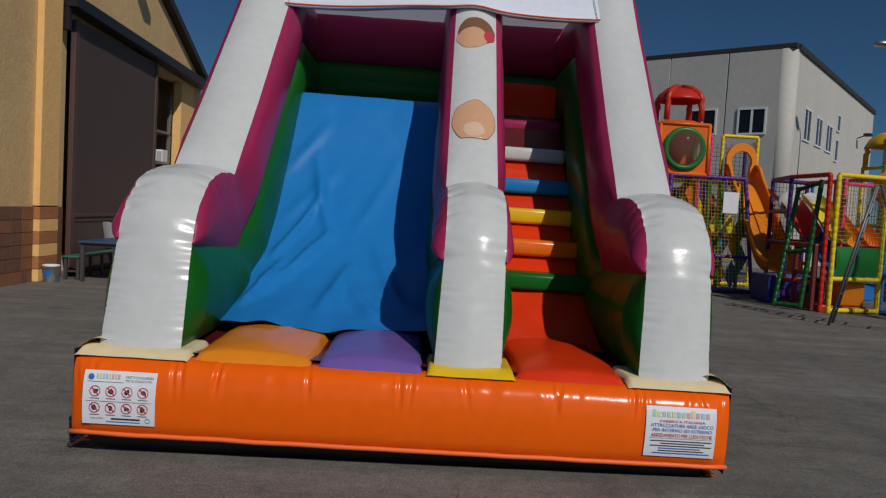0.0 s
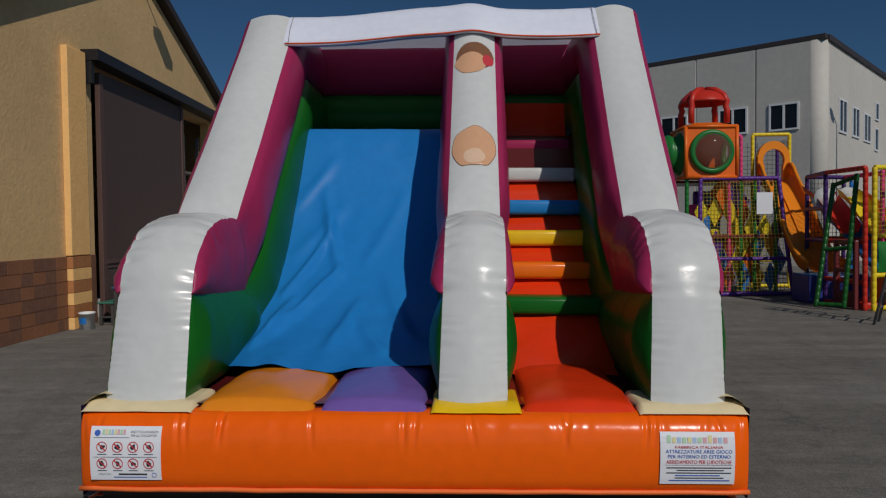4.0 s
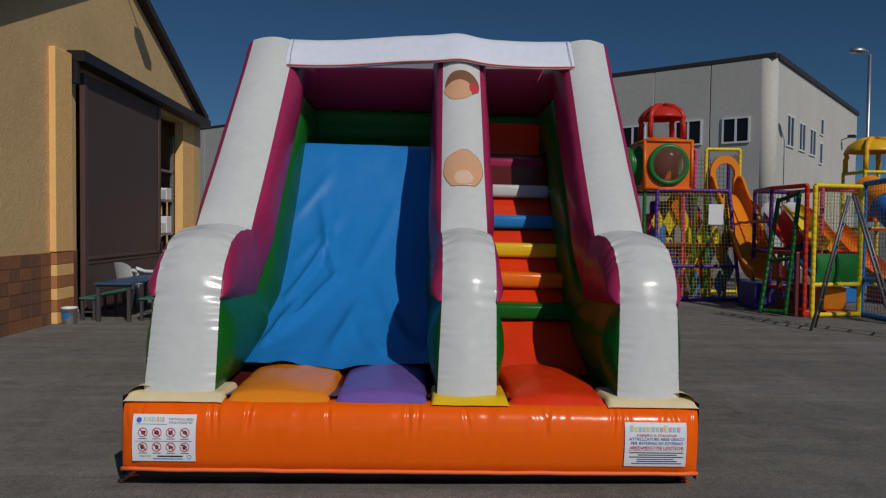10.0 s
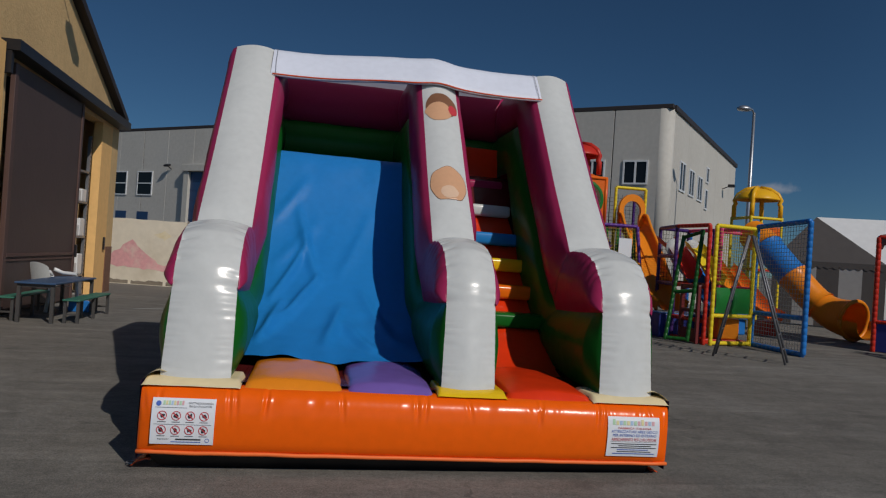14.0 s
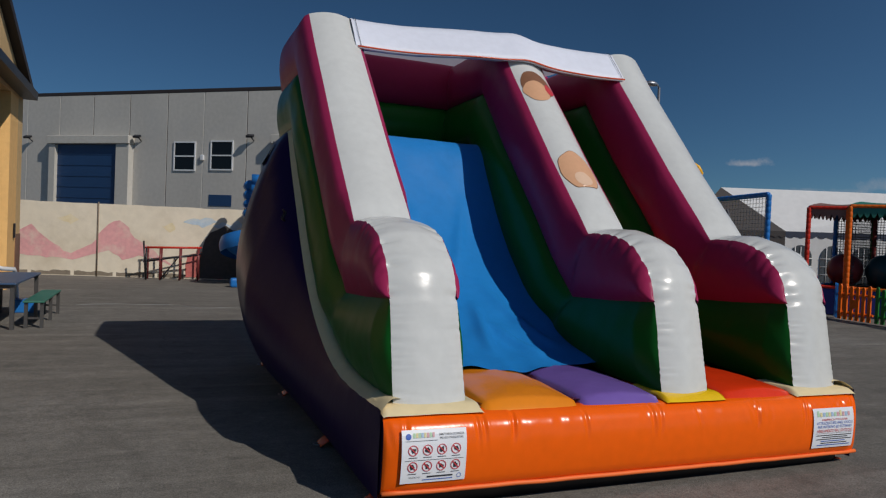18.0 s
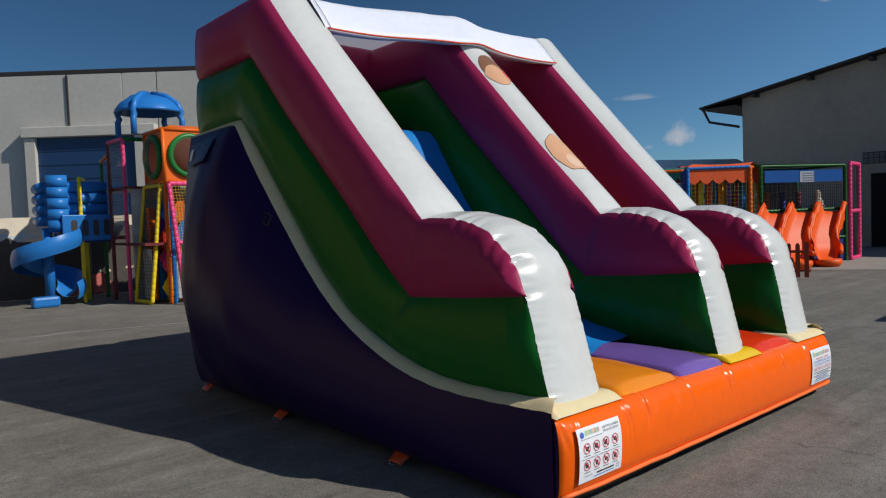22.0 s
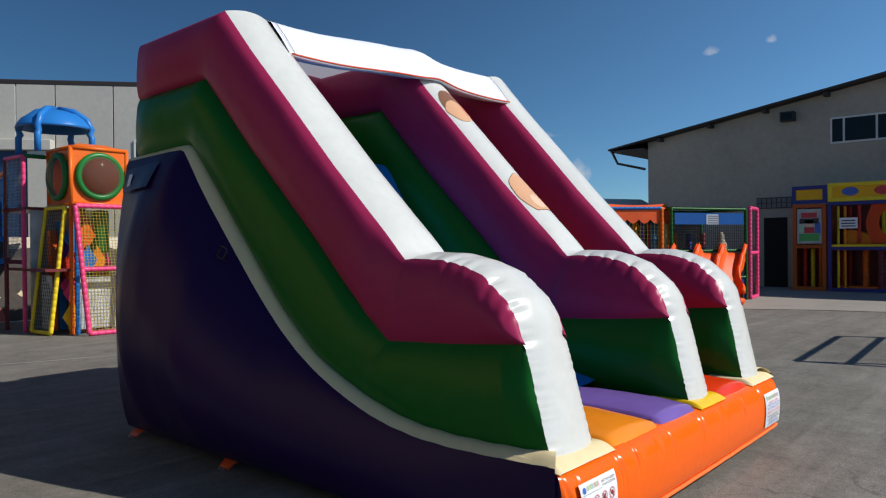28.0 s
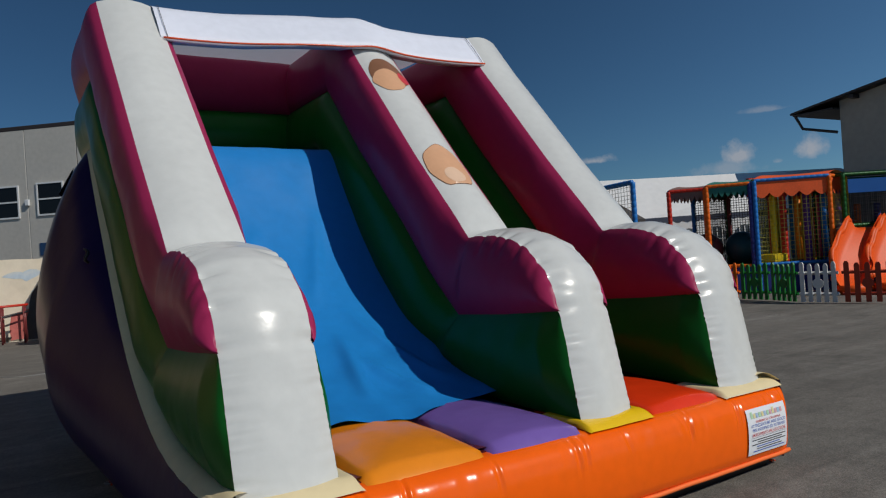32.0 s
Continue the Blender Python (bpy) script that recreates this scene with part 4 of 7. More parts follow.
# ---- straps, loops and flaps of the base ----
def strap(x, y, out):
    """A red anchor tab sewn under the side, drooping to the asphalt, with its ring."""
    def fn(u, v):
        return (x + out * (-0.09 + 0.13 * u), y + (v - 0.5) * (0.20 - 0.06 * u), -0.002 - 0.058 * u ** 1.5 + 0.01 * math.sin(math.pi * u) + 0.006 * noise.noise((u * 3, v * 3, y)))
    tab = part("anchor_strap", grid_bm(fn, 8, 6), RED_PIPING, slide, "red webbing anchor strap", True)
    mod = tab.modifiers.new("thickness", "SOLIDIFY")
    mod.thickness = 0.008
    loop = [(x + out * (0.05 + 0.035 * math.cos(a)), y + 0.035 * math.sin(a), -0.050) for a in (2 * math.pi * k / 16 for k in range(17))]
    part("anchor_ring", tube_bm(loop, 0.005, 6, caps=False), STEEL, slide, "steel anchor ring", True)


for y in (0.14, 1.5, 3.3, 4.95):
    strap(-2.06, y, -1)
    strap(2.06, y, 1)
loop = [(-2.20 + 0.012 * math.sin(3 * a), 3.16 + 0.06 * math.cos(a), 1.80 + 0.055 * math.sin(a)) for a in (2 * math.pi * k / 20 for k in range(21))]
part("hand_loop", tube_bm(loop, 0.009, 6, caps=False), DARK_METAL, slide, "small black cord loop", True)

# the sides of the slide run square to the yard while its front stands a little askew
for ob in slide.children_recursive:
    if ob.type == "MESH":
        for v in ob.data.vertices:
            v.co.x += 0.013 * v.co.y


# ---- shared builders for the yard ----
def bx(name, parent, mat, x0, y0, z0, x1, y1, z1, bevel=0.0, label=""):
    return part(name, box_bm(x0, y0, z0, x1, y1, z1, bevel), mat, parent, label)


def post(parent, p0, p1, mat, r=0.05, name="post", step=0.14):
    """A foam-padded bar with its ring joints."""
    a, b = Vector(p0), Vector(p1)
    n = max(2, int((b - a).length / step))
    pts, radii = [], []
    for i in range(n):
        for f, k in ((0.0, 0.86), (0.10, 1.0), (0.90, 1.0)):
            pts.append(a.lerp(b, (i + f) / n))
            radii.append(r * k)
    pts.append(b)
    radii.append(r * 0.86)
    return part(name, tube_bm(pts, r, 8, radii=radii), mat, parent, smooth=True)


def bar(parent, p0, p1, mat, r=0.03, name="bar", sides=8):
    return part(name, tube_bm([p0, p1], r, sides), mat, parent, smooth=True)


def net(parent, a, b, c, d, mat, step=0.09, r=0.006, name="net"):
    """Cord mesh over the quad a, b, c, d."""
    a, b, c, d = map(Vector, (a, b, c, d))
    bm = bmesh.new()
    nu = max(2, int((b - a).length / step))
    nv = max(2, int((d - a).length / step))

    def cord(p, q):
        w = (q - p).normalized()
        s = w.cross(Vector((0.3, 0.5, 0.8))).normalized() * r
        t = w.cross(s)
        ring = [[bm.verts.new(e + s * math.cos(k * 2.0944) + t * math.sin(k * 2.0944)) for k in range(3)] for e in (p, q)]
        for k in range(3):
            bm.faces.new((ring[0][k], ring[1][k], ring[1][(k + 1) % 3], ring[0][(k + 1) % 3]))
    for i in range(1, nu):
        f = i / nu
        cord(a.lerp(b, f), d.lerp(c, f))
    for j in range(1, nv):
        f = j / nv
        cord(a.lerp(d, f), b.lerp(c, f))
    return part(name, bm, mat, parent)


def frame_net(parent, a, b, c, d, mat, netmat, r=0.05, mid=None, step=0.09, back_shift=0.0):
    """A padded rectangular frame filled with net; mid: height of a cross bar as a share."""
    for p, q in ((a, b), (b, c), (c, d), (d, a)):
        post(parent, p, q, mat, r)
    if mid:
        post(parent, Vector(a).lerp(Vector(d), mid), Vector(b).lerp(Vector(c), mid), mat, r * 0.9, "cross_bar")
    net(parent, a, b, c, d, netmat, step)


NET_YELLOW = material("net_yellow", (0.58, 0.47, 0.08), 0.7, bump=0.0)
NET_BLACK = material("net_black", (0.03, 0.03, 0.03), 0.7, bump=0.0)
NET_WHITE = material("net_white", (0.28, 0.28, 0.28), 0.7, bump=0.0)


# ---- warehouse ----
def warehouse():
    ux, uy = 0.765 * 0.955, -0.644 * 0.955
    w = thing("warehouse", "grey concrete panel warehouse with a dark roof edge and blue doors", "warehouse",
              Matrix(((ux, 0.644, 0, 14.08), (uy, 0.765, 0, 23.82), (0, 0, 1, 0), (0, 0, 0, 1))))
    seams = [0.42, 2.7, 5.3, 7.85, 10.28, 11.9, 14.45, 18.35, 21.2, 23.7, 26.4, 29.1, 31.7, 34.3, 36.9, 39.5, 42.1, 44.7, 47.3, 49.9, 52.5, 55.1, 57.7, 60.3]
    for a, b in zip(seams, seams[1:]):
        bx("wall_panel", w, CONCRETE_PANEL, -b + 0.022, 0, 0, -a - 0.022, 0.2, 8.78, 0.012)
        bx("joint", w, CONCRETE_PALE if int(a * 10) % 3 else ROOF_DARK, -a - 0.021, 0.012, 0, -a + 0.021, 0.19, 8.7)
    part("corner_column", tube_bm([(-0.42, 0.42, 0), (-0.42, 0.42, 8.78)], 0.44, 24), CONCRETE_PALE, w, smooth=True)
    sv = [0.42, 3.7, 7.9, 11.5, 15.2, 18.6]
    for a, b in zip(sv, sv[1:]):
        bx("wall_panel", w, CONCRETE_PALE, -0.2, a + 0.01, 0, 0, b - 0.01, 8.78, 0.012)
    bx("wall_core", w, CONCRETE_PANEL, -60, 0.22, 0, -0.22, 18.5, 8.7)
    bx("roof_edge", w, ROOF_DARK, -60.4, -0.014, 8.78, 0.014, 0.3, 8.98, 0.02, "dark metal roof edge")
    bx("roof_edge", w, ROOF_DARK, -0.3, 0.31, 8.74, 0.10, 18.7, 8.98, 0.02)
    bx("roof", w, ROOF_DARK, -60, 0.31, 8.7, -0.31, 18.5, 8.9)
    bx("drain_pipe", w, ROOF_DARK, -14.50, -0.07, 6.4, -14.40, -0.001, 8.74, 0.02)

    def window(x0, x1, z0, z1, rows, cols, side=False):
        e = new("window")
        e.parent = w
        fr = 0.075

        def b(name, mat, a0, d0, h0, a1, d1, h1):
            if side:
                return bx(name, e, mat, -d1, a0, h0, -d0, a1, h1)
            return bx(name, e, mat, a0, d0, h0, a1, d1, h1)
        b("frame", WINDOW_WHITE, x0 - fr, -0.06, z0 - fr, x1 + fr, -0.002, z0)
        b("frame", WINDOW_WHITE, x0 - fr, -0.06, z1, x1 + fr, -0.002, z1 + fr)
        b("frame", WINDOW_WHITE, x0 - fr, -0.06, z0, x0, -0.002, z1)
        b("frame", WINDOW_WHITE, x1, -0.06, z0, x1 + fr, -0.002, z1)
        for i in range(cols):
            for j in range(rows):
                a0, a1 = x0 + (x1 - x0) * i / cols, x0 + (x1 - x0) * (i + 1) / cols
                h0, h1 = z0 + (z1 - z0) * j / rows, z0 + (z1 - z0) * (j + 1) / rows
                b("pane", GLASS_DARK, a0 + 0.001, -0.025, h0 + 0.001, a1 - 0.001, -0.004, h1 - 0.001)
        for i in range(1, cols):
            a = x0 + (x1 - x0) * i / cols
            b("mullion", WINDOW_WHITE, a - 0.045, -0.055, z0, a + 0.045, -0.026, z1)
        for j in range(1, rows):
            h = z0 + (z1 - z0) * j / rows
            b("mullion", WINDOW_WHITE, x0, -0.055, h - 0.035, x1, -0.026, h + 0.035)

    for u0, u1, z0, z1, r, c in ((1.04, 2.07, 5.48, 6.42, 1, 2), (3.1, 4.2, 5.49, 6.45, 1, 2), (5.75, 6.9, 5.49, 6.4, 1, 2), (19.25, 20.6, 4.65, 6.1, 2, 1), (21.75, 23.1, 4.6, 6.05, 2, 1), (35.8, 37.3, 4.45, 5.95, 2, 1), (38.6, 40.1, 4.45, 5.95, 2, 1)):
        window(-u1, -u0, z0, z1, r, c)
    for v0, v1, z0, z1, c in ((2.0, 3.1, 5.45, 6.68, 2), (4.15, 5.25, 5.45, 6.6, 2), (6.25, 7.4, 5.42, 6.55, 2), (8.5, 9.1, 6.6, 7.3, 1), (8.4, 9.0, 5.15, 6.1, 1)):
        window(v0, v1, z0, z1, 1, c, True)
    for u0, u1 in ((19.2, 20.7), (36.0, 37.2), (38.4, 39.6)):
        bx("vent_panel", w, BLUE_DOOR, -u1, -0.03, 2.66, -u0, -0.002, 3.27, 0.01, "blue panel low in the wall")
    # projecting door surrounds
    for u0, u1 in ((27.0, 31.6), (11.3, 15.9)):
        bx("door_surround", w, CONCRETE_PALE, -u1 - 0.5, -0.4, 0, -u1, -0.002, 5.95, 0.02, "pale concrete door surround")
        bx("door_surround", w, CONCRETE_PALE, -u0, -0.4, 0, -u0 + 0.95, -0.002, 5.95, 0.02)
        bx("door_canopy", w, CONCRETE_PALE, -u1 - 0.6, -0.5, 5.96, -u0 + 1.0, -0.002, 6.42, 0.03)
        bx("door_leaf", w, BLUE_DOOR, -u1, -0.2, 0, -u0, -0.004, 5.95, label="dark blue roller door")
        for k in range(9):
            bx("door_rib", w, BLUE_DOOR, -u1 + 0.02, -0.225, 0.4 + 0.62 * k, -u0 - 0.02, -0.201, 0.46 + 0.62 * k)
    for u in (33.85, 25.5, 17.87):
        e = new("flood_lamp")
        e.parent = w
        part("arm", tube_bm([(-u, -0.01, 6.15), (-u, -0.18, 6.25), (-u - 0.05, -0.3, 6.35)], 0.03, 6), DARK_METAL, e)
        lb = box_bm(-0.2, -0.14, -0.06, 0.2, 0.14, 0.06, 0.02)
        bmesh.ops.transform(lb, matrix=pose(-u - 0.05, -0.33, 6.37, 25, 0, 15), verts=lb.verts)
        part("lamp_head", lb, DARK_METAL, e)
    e = new("flood_lamp")
    e.parent = w
    part("arm", tube_bm([(0.01, 13.9, 6.8), (0.4, 13.9, 6.95)], 0.03, 6), DARK_METAL, e)
    part("lamp_head", box_bm(0.35, 13.65, 6.9, 0.75, 14.1, 7.05, 0.03), DARK_METAL, e)
    bx("alarm_box", w, WINDOW_WHITE, -21.3, -0.14, 5.1, -21.08, -0.002, 5.4, 0.03, "white alarm box")


warehouse()


# ---- tan shed ----
def shed():
    s = thing("shed", "tan plastered shed with a large brown sliding door half open", "shed", pose(-0.5, 0, 0))
    X = -6.2
    # front wall in pieces round the opening: y along the wall
    def gable(y):
        return 7.4 - 0.444 * abs(y - 11.0)
    def wall(y0, y1, z0, mat=PLASTER_TAN, name="wall"):
        ys = [y0] + ([11.0] if y0 < 11.0 < y1 else []) + [y1]
        out = [(y0, z0)] + [(y1, z0)] + [(y, gable(y)) for y in reversed(ys)]
        return part(name, extrude_bm(out, X - 0.35, X, "yz"), mat, s)
    wall(5.0, 9.0, 1.29)
    wall(9.0, 15.1, 4.62)
    wall(15.1, 16.65, 4.62)
    bx("corner_pier", s, PLASTER_BAY, X - 0.22, 15.1, 0, X, 16.05, 4.62, label="orange plastered pier beside the opening")
    bx("corner_pier", s, PLASTER_TAN, X - 0.35, 16.05, 1.29, X, 16.65, 4.62)
    bx("dado", s, TILE_BROWN, X - 0.35, 5.0, 0, X + 0.02, 9.0, 1.29, 0.01, "brown tiled base")
    bx("dado", s, TILE_BROWN, X - 0.35, 16.05, 0, X + 0.02, 16.65, 1.29, 0.01)
    bx("pilaster", s, PLASTER_BAY, X, 8.0, 1.30, X + 0.12, 8.62, 4.98, 0.015, "orange pilaster")
    rnd = random.Random(3)
    for k in range(6):
        bx("base_tile", s, (PLASTER_BAY, TILE_ORANGE)[k % 2], X + 0.021, 8.0, 0.002 + 0.215 * k, X + 0.13, 8.62, 0.21 + 0.215 * k, 0.006)
    for i in range(9):
        for k in range(6):
            y = 5.05 + 0.327 * i
            if y + 0.32 < 8.0:
                bx("tile", s, TILE_BROWN if rnd.random() < 0.6 else TILE_ORANGE_DARK, X + 0.02, y, 0.004 + 0.214 * k, X + 0.032, y + 0.317, 0.208 + 0.214 * k)
    bx("side_wall", s, PLASTER_TAN, X - 8.0, 16.3, 0, X - 0.36, 16.65, 4.8)
    bx("side_wall", s, PLASTER_TAN, X - 8.0, 5.0, 0, X - 0.36, 5.35, 4.7)
    bx("back_wall", s, PLASTER_TAN, X - 8.0, 5.36, 0, X - 7.7, 16.14, 7.0)
    # roof slabs with overhang
    for sgn, y_end in ((1, 16.8), (-1, 4.6)):
        out = [(11.0, 7.42), (y_end, 7.42 - 0.444 * abs(y_end - 11)), (y_end, 7.60 - 0.444 * abs(y_end - 11)), (11.0, 7.62)]
        part("roof", extrude_bm(out, X - 8.2, X + 0.2, "yz"), ROOF_DARK, s, "dark brown roof with an overhanging edge")
    # rail over the door
    out = [(8.65, 4.86), (16.55, 4.66), (16.55, 4.86), (8.65, 5.06)]
    part("door_rail", extrude_bm(out, X + 0.01, X + 0.34, "yz"), DARK_METAL, s, "black sliding door rail")
    bx("rail_bracket", s, DARK_METAL, X + 0.001, 8.66, 4.45, X + 0.2, 8.76, 4.85)
    # door
    d = new("sliding_door")
    d.parent = s
    d["label"] = "dark brown metal sliding door"
    bx("leaf", d, DOOR_BROWN, X + 0.05, 9.2, 0.04, X + 0.11, 12.95, 4.72)
    bx("stile", d, DOOR_EDGE, X + 0.045, 9.05, 0.04, X + 0.14, 9.2, 4.72, 0.01)
    bx("stile", d, DOOR_EDGE, X + 0.045, 12.95, 0.04, X + 0.14, 13.07, 4.72, 0.01)
    bx("rail", d, DOOR_EDGE, X + 0.111, 9.2, 1.10, X + 0.145, 12.95, 1.17, 0.01)
    bx("rail", d, DOOR_EDGE, X + 0.111, 9.2, 1.02, X + 0.13, 12.95, 1.06)
    bx("lock", d, DARK_METAL, X + 0.141, 12.97, 1.05, X + 0.19, 13.05, 1.35, 0.01)
    bx("meter_box", s, DARK_METAL, X + 0.005, 15.75, 1.2, X + 0.05, 15.85, 1.55, 0.01)
    # gable lamp on an arm
    part("lamp_arm", tube_bm([(X, 11.2, 7.1), (X + 0.5, 11.2, 7.15)], 0.02, 6), DARK_METAL, s)
    bx("gable_lamp", s, DARK_METAL, X + 0.4, 11.0, 6.85, X + 0.75, 11.4, 7.1, 0.03)
    # what shows inside
    bx("floor", s, CONCRETE_PANEL, X - 7.7, 5.36, 0.001, X - 0.36, 16.14, 0.02)


TILE_ORANGE = material("tile_orange", (0.42, 0.17, 0.06), 0.6, var=0.2, bump=0.2)
TILE_ORANGE_DARK = material("tile_dark_orange", (0.26, 0.11, 0.05), 0.6, var=0.2, bump=0.2)
DOOR_EDGE = material("door_edge", (0.10, 0.055, 0.045), 0.5, var=0.1, bump=0.1)
shed()


def storage_rack():
    r = thing("storage_rack", "zinc storage rack with white boxes inside the shed", "rack", pose(-0.2, 0, 0))
    for y in (13.95, 14.95):
        for x in (-6.75, -7.75):
            bx("upright", r, STEEL, x - 0.04, y - 0.04, 0.02, x + 0.04, y + 0.04, 4.2)
            for k in range(34):
                bx("slot", r, INK, x + 0.041, y - 0.018, 0.15 + 0.12 * k, x + 0.044, y + 0.018, 0.20 + 0.12 * k)
    for z in (0.5, 1.5, 2.4, 3.2):
        bx("shelf", r, STEEL, -7.79, 13.9, z, -6.71, 15.0, z + 0.05)
    rnd = random.Random(8)
    for z in (0.55, 1.55, 2.45):
        for k in range(2):
            bx("box", r, P_WHITE, -7.6, 14.05 + 0.42 * k, z + 0.002, -6.72, 14.42 + 0.42 * k, z + 0.25 + rnd.random() * 0.3, 0.02)


storage_rack()


# ---- painted wall ----
def mural():
    ang = math.degrees(math.atan2(-1.9, 8.8))
    w = thing("painted_wall", "weathered cream wall with faded pink and blue paintings", "wall", pose(-9.1, 20.7, 0, 0, 0, ang), kind="structure")
    L = 14.0
    bm = grid_bm(lambda u, v: (L * u, 0, 2.2 * v + (0.04 * noise.noise((L * u * 1.3, 1, 0)) if v == 1 else 0)), 60, 10)
    part("wall_face", bm, MURAL, w)
    bx("wall_body", w, MURAL, 0, 0.02, 0, L, 0.25, 2.16)

    def blob(pts, mat, off=0.03):
        """A painted shape with a ragged edge."""
        line = resample([(x, 0, z * 0.9) for x, z in list(pts) + [pts[0]]], 70)[:-1]
        bm = bmesh.new()
        bm.faces.new([bm.verts.new((p.x + 0.09 * noise.noise((p.x * 4, p.z * 4, off * 99)), -off * 0.12, max(0.01, p.z + 0.09 * noise.noise((p.x * 4, p.z * 4, 5))))) for p in line])
        part("painting", bm, mat, w)
    pink = PAINT_PINK
    blob([(1.0, 0.75), (2.2, 1.7), (2.6, 1.2), (3.3, 0.75), (3.9, 1.1), (4.3, 1.75), (4.7, 1.95), (5.0, 1.5), (5.5, 1.0), (6.3, 0.45), (5.2, 0.75), (4.7, 0.55), (4.4, 0.9), (3.4, 0.55)], pink)
    blob([(2.9, 1.9), (3.2, 2.05), (3.5, 1.9), (3.3, 1.7)], PAINT_YELLOW)
    blob([(5.9, 1.75), (6.2, 1.9), (6.3, 1.65), (6.1, 1.55)], PAINT_YELLOW)
    for x, z, k in ((7.0, 1.95, 1.0), (7.9, 1.85, 1.1), (7.5, 1.45, 0.6), (8.2, 1.4, 0.8)):
        blob([(x - 0.5 * k, z), (x - 0.2 * k, z + 0.13), (x, z + 0.08), (x + 0.2 * k, z + 0.17), (x + 0.55 * k, z + 0.03), (x + 0.1 * k, z - 0.12)], PAINT_BLUE)
    blob([(6.6, 0.05), (6.7, 0.8), (7.3, 1.0), (7.9, 0.85), (8.0, 0.05)], PAINT_ROSE, 0.035)
    blob([(8.0, 0.05), (8.1, 0.45), (8.5, 0.6), (8.7, 0.05)], PAINT_TEAL, 0.04)
    blob([(7.0, 0.03), (7.05, 1.0), (7.3, 1.6), (7.7, 1.85), (8.3, 1.7), (8.6, 1.3), (9.0, 2.0), (10.5, 2.1), (13.8, 2.1), (13.8, 0.03)], PAINT_UMBER, 0.045)
    blob([(8.9, 0.03), (9.3, 0.5), (10.0, 0.7), (10.4, 0.03)], PAINT_ROSE, 0.05)
    for x, z in ((9.9, 0.75), (10.5, 0.8), (11.4, 0.55)):
        blob([(x, z), (x + 0.15, z + 0.12), (x + 0.3, z), (x + 0.15, z - 0.1)], PAINT_YELLOW, 0.055)
    for k in range(7):
        part("weed_stain", grid_bm(lambda u, v: (1.0 + 1.2 * k + 1.1 * u, -0.0032, 0.02 + (0.12 + 0.1 * noise.noise((k, u * 4, 0))) * v), 10, 2), PAINT_DIRT, w)
    bar(w, (4.05, -0.025, 0), (4.05, -0.025, 2.25), PIPE_BROWN, 0.02, "pipe")
    bar(w, (9.7, -0.025, 0), (9.7, -0.025, 2.3), PIPE_BROWN, 0.02, "pipe")


PIPE_BROWN = material("pipe_brown", (0.22, 0.17, 0.12), 0.7)
MURAL = material("mural_plaster", (0.76, 0.68, 0.54), 0.9, var=0.10, scale=1.0, bump=0.15, bump_scale=10, dirt=(0.56, 0.47, 0.34), dirt_scale=0.6, dirt_amount=0.7)
PAINT_PINK = material("paint_pink", (0.72, 0.36, 0.36), 0.9, var=0.15, scale=2, bump=0.0, dirt=(0.76, 0.66, 0.54), dirt_scale=1.5, dirt_amount=0.9)
PAINT_ROSE = material("paint_rose", (0.55, 0.15, 0.13), 0.9, var=0.2, scale=2, bump=0.0)
PAINT_YELLOW = material("paint_yellow", (0.76, 0.64, 0.40), 0.9, var=0.1, scale=2, bump=0.0, dirt=(0.76, 0.69, 0.56), dirt_scale=2, dirt_amount=0.8)
PAINT_BLUE = material("paint_blue", (0.50, 0.60, 0.68), 0.9, var=0.15, scale=2, bump=0.0, dirt=(0.76, 0.69, 0.56), dirt_scale=2, dirt_amount=0.8)
PAINT_TEAL = material("paint_teal", (0.08, 0.20, 0.28), 0.9, var=0.2, scale=2)
PAINT_UMBER = material("paint_umber", (0.085, 0.072, 0.065), 0.9, var=0.25, scale=2)
PAINT_DIRT = material("paint_dirt", (0.24, 0.20, 0.15), 0.95, var=0.3, scale=3)
mural()


def red_rack():
    r = thing("metal_trestle", "rusty red tubular trestle leaning by the painted wall", "trestle", pose(-3.75, 18.7, 0, 0, 0, -6) @ Matrix.Diagonal((0.85, 0.85, 0.85, 1)))
    for x in (0.0, 0.45, 1.1, 1.7):
        bar(r, (x, 0, 0), (x, 0, 1.15), P_MAROON if x else DARK_METAL, 0.03, "leg")
        bar(r, (x, 0.5, 0), (x, 0.5, 1.1), P_MAROON, 0.03, "leg")
    for y in (0, 0.5):
        bar(r, (-0.05, y, 1.12), (1.8, y, 1.16), P_RED, 0.03, "rail")
        bar(r, (-0.1, y, 0.62), (1.8, y, 0.95), DARK_METAL, 0.025, "rail")
    bar(r, (0.45, 0, 0), (1.1, 0.2, 0.9), DARK_METAL, 0.025, "brace")
    bar(r, (-0.1, 0, 1.35), (0.0, 0, 0.0), DARK_METAL, 0.03, "stake")


red_rack()


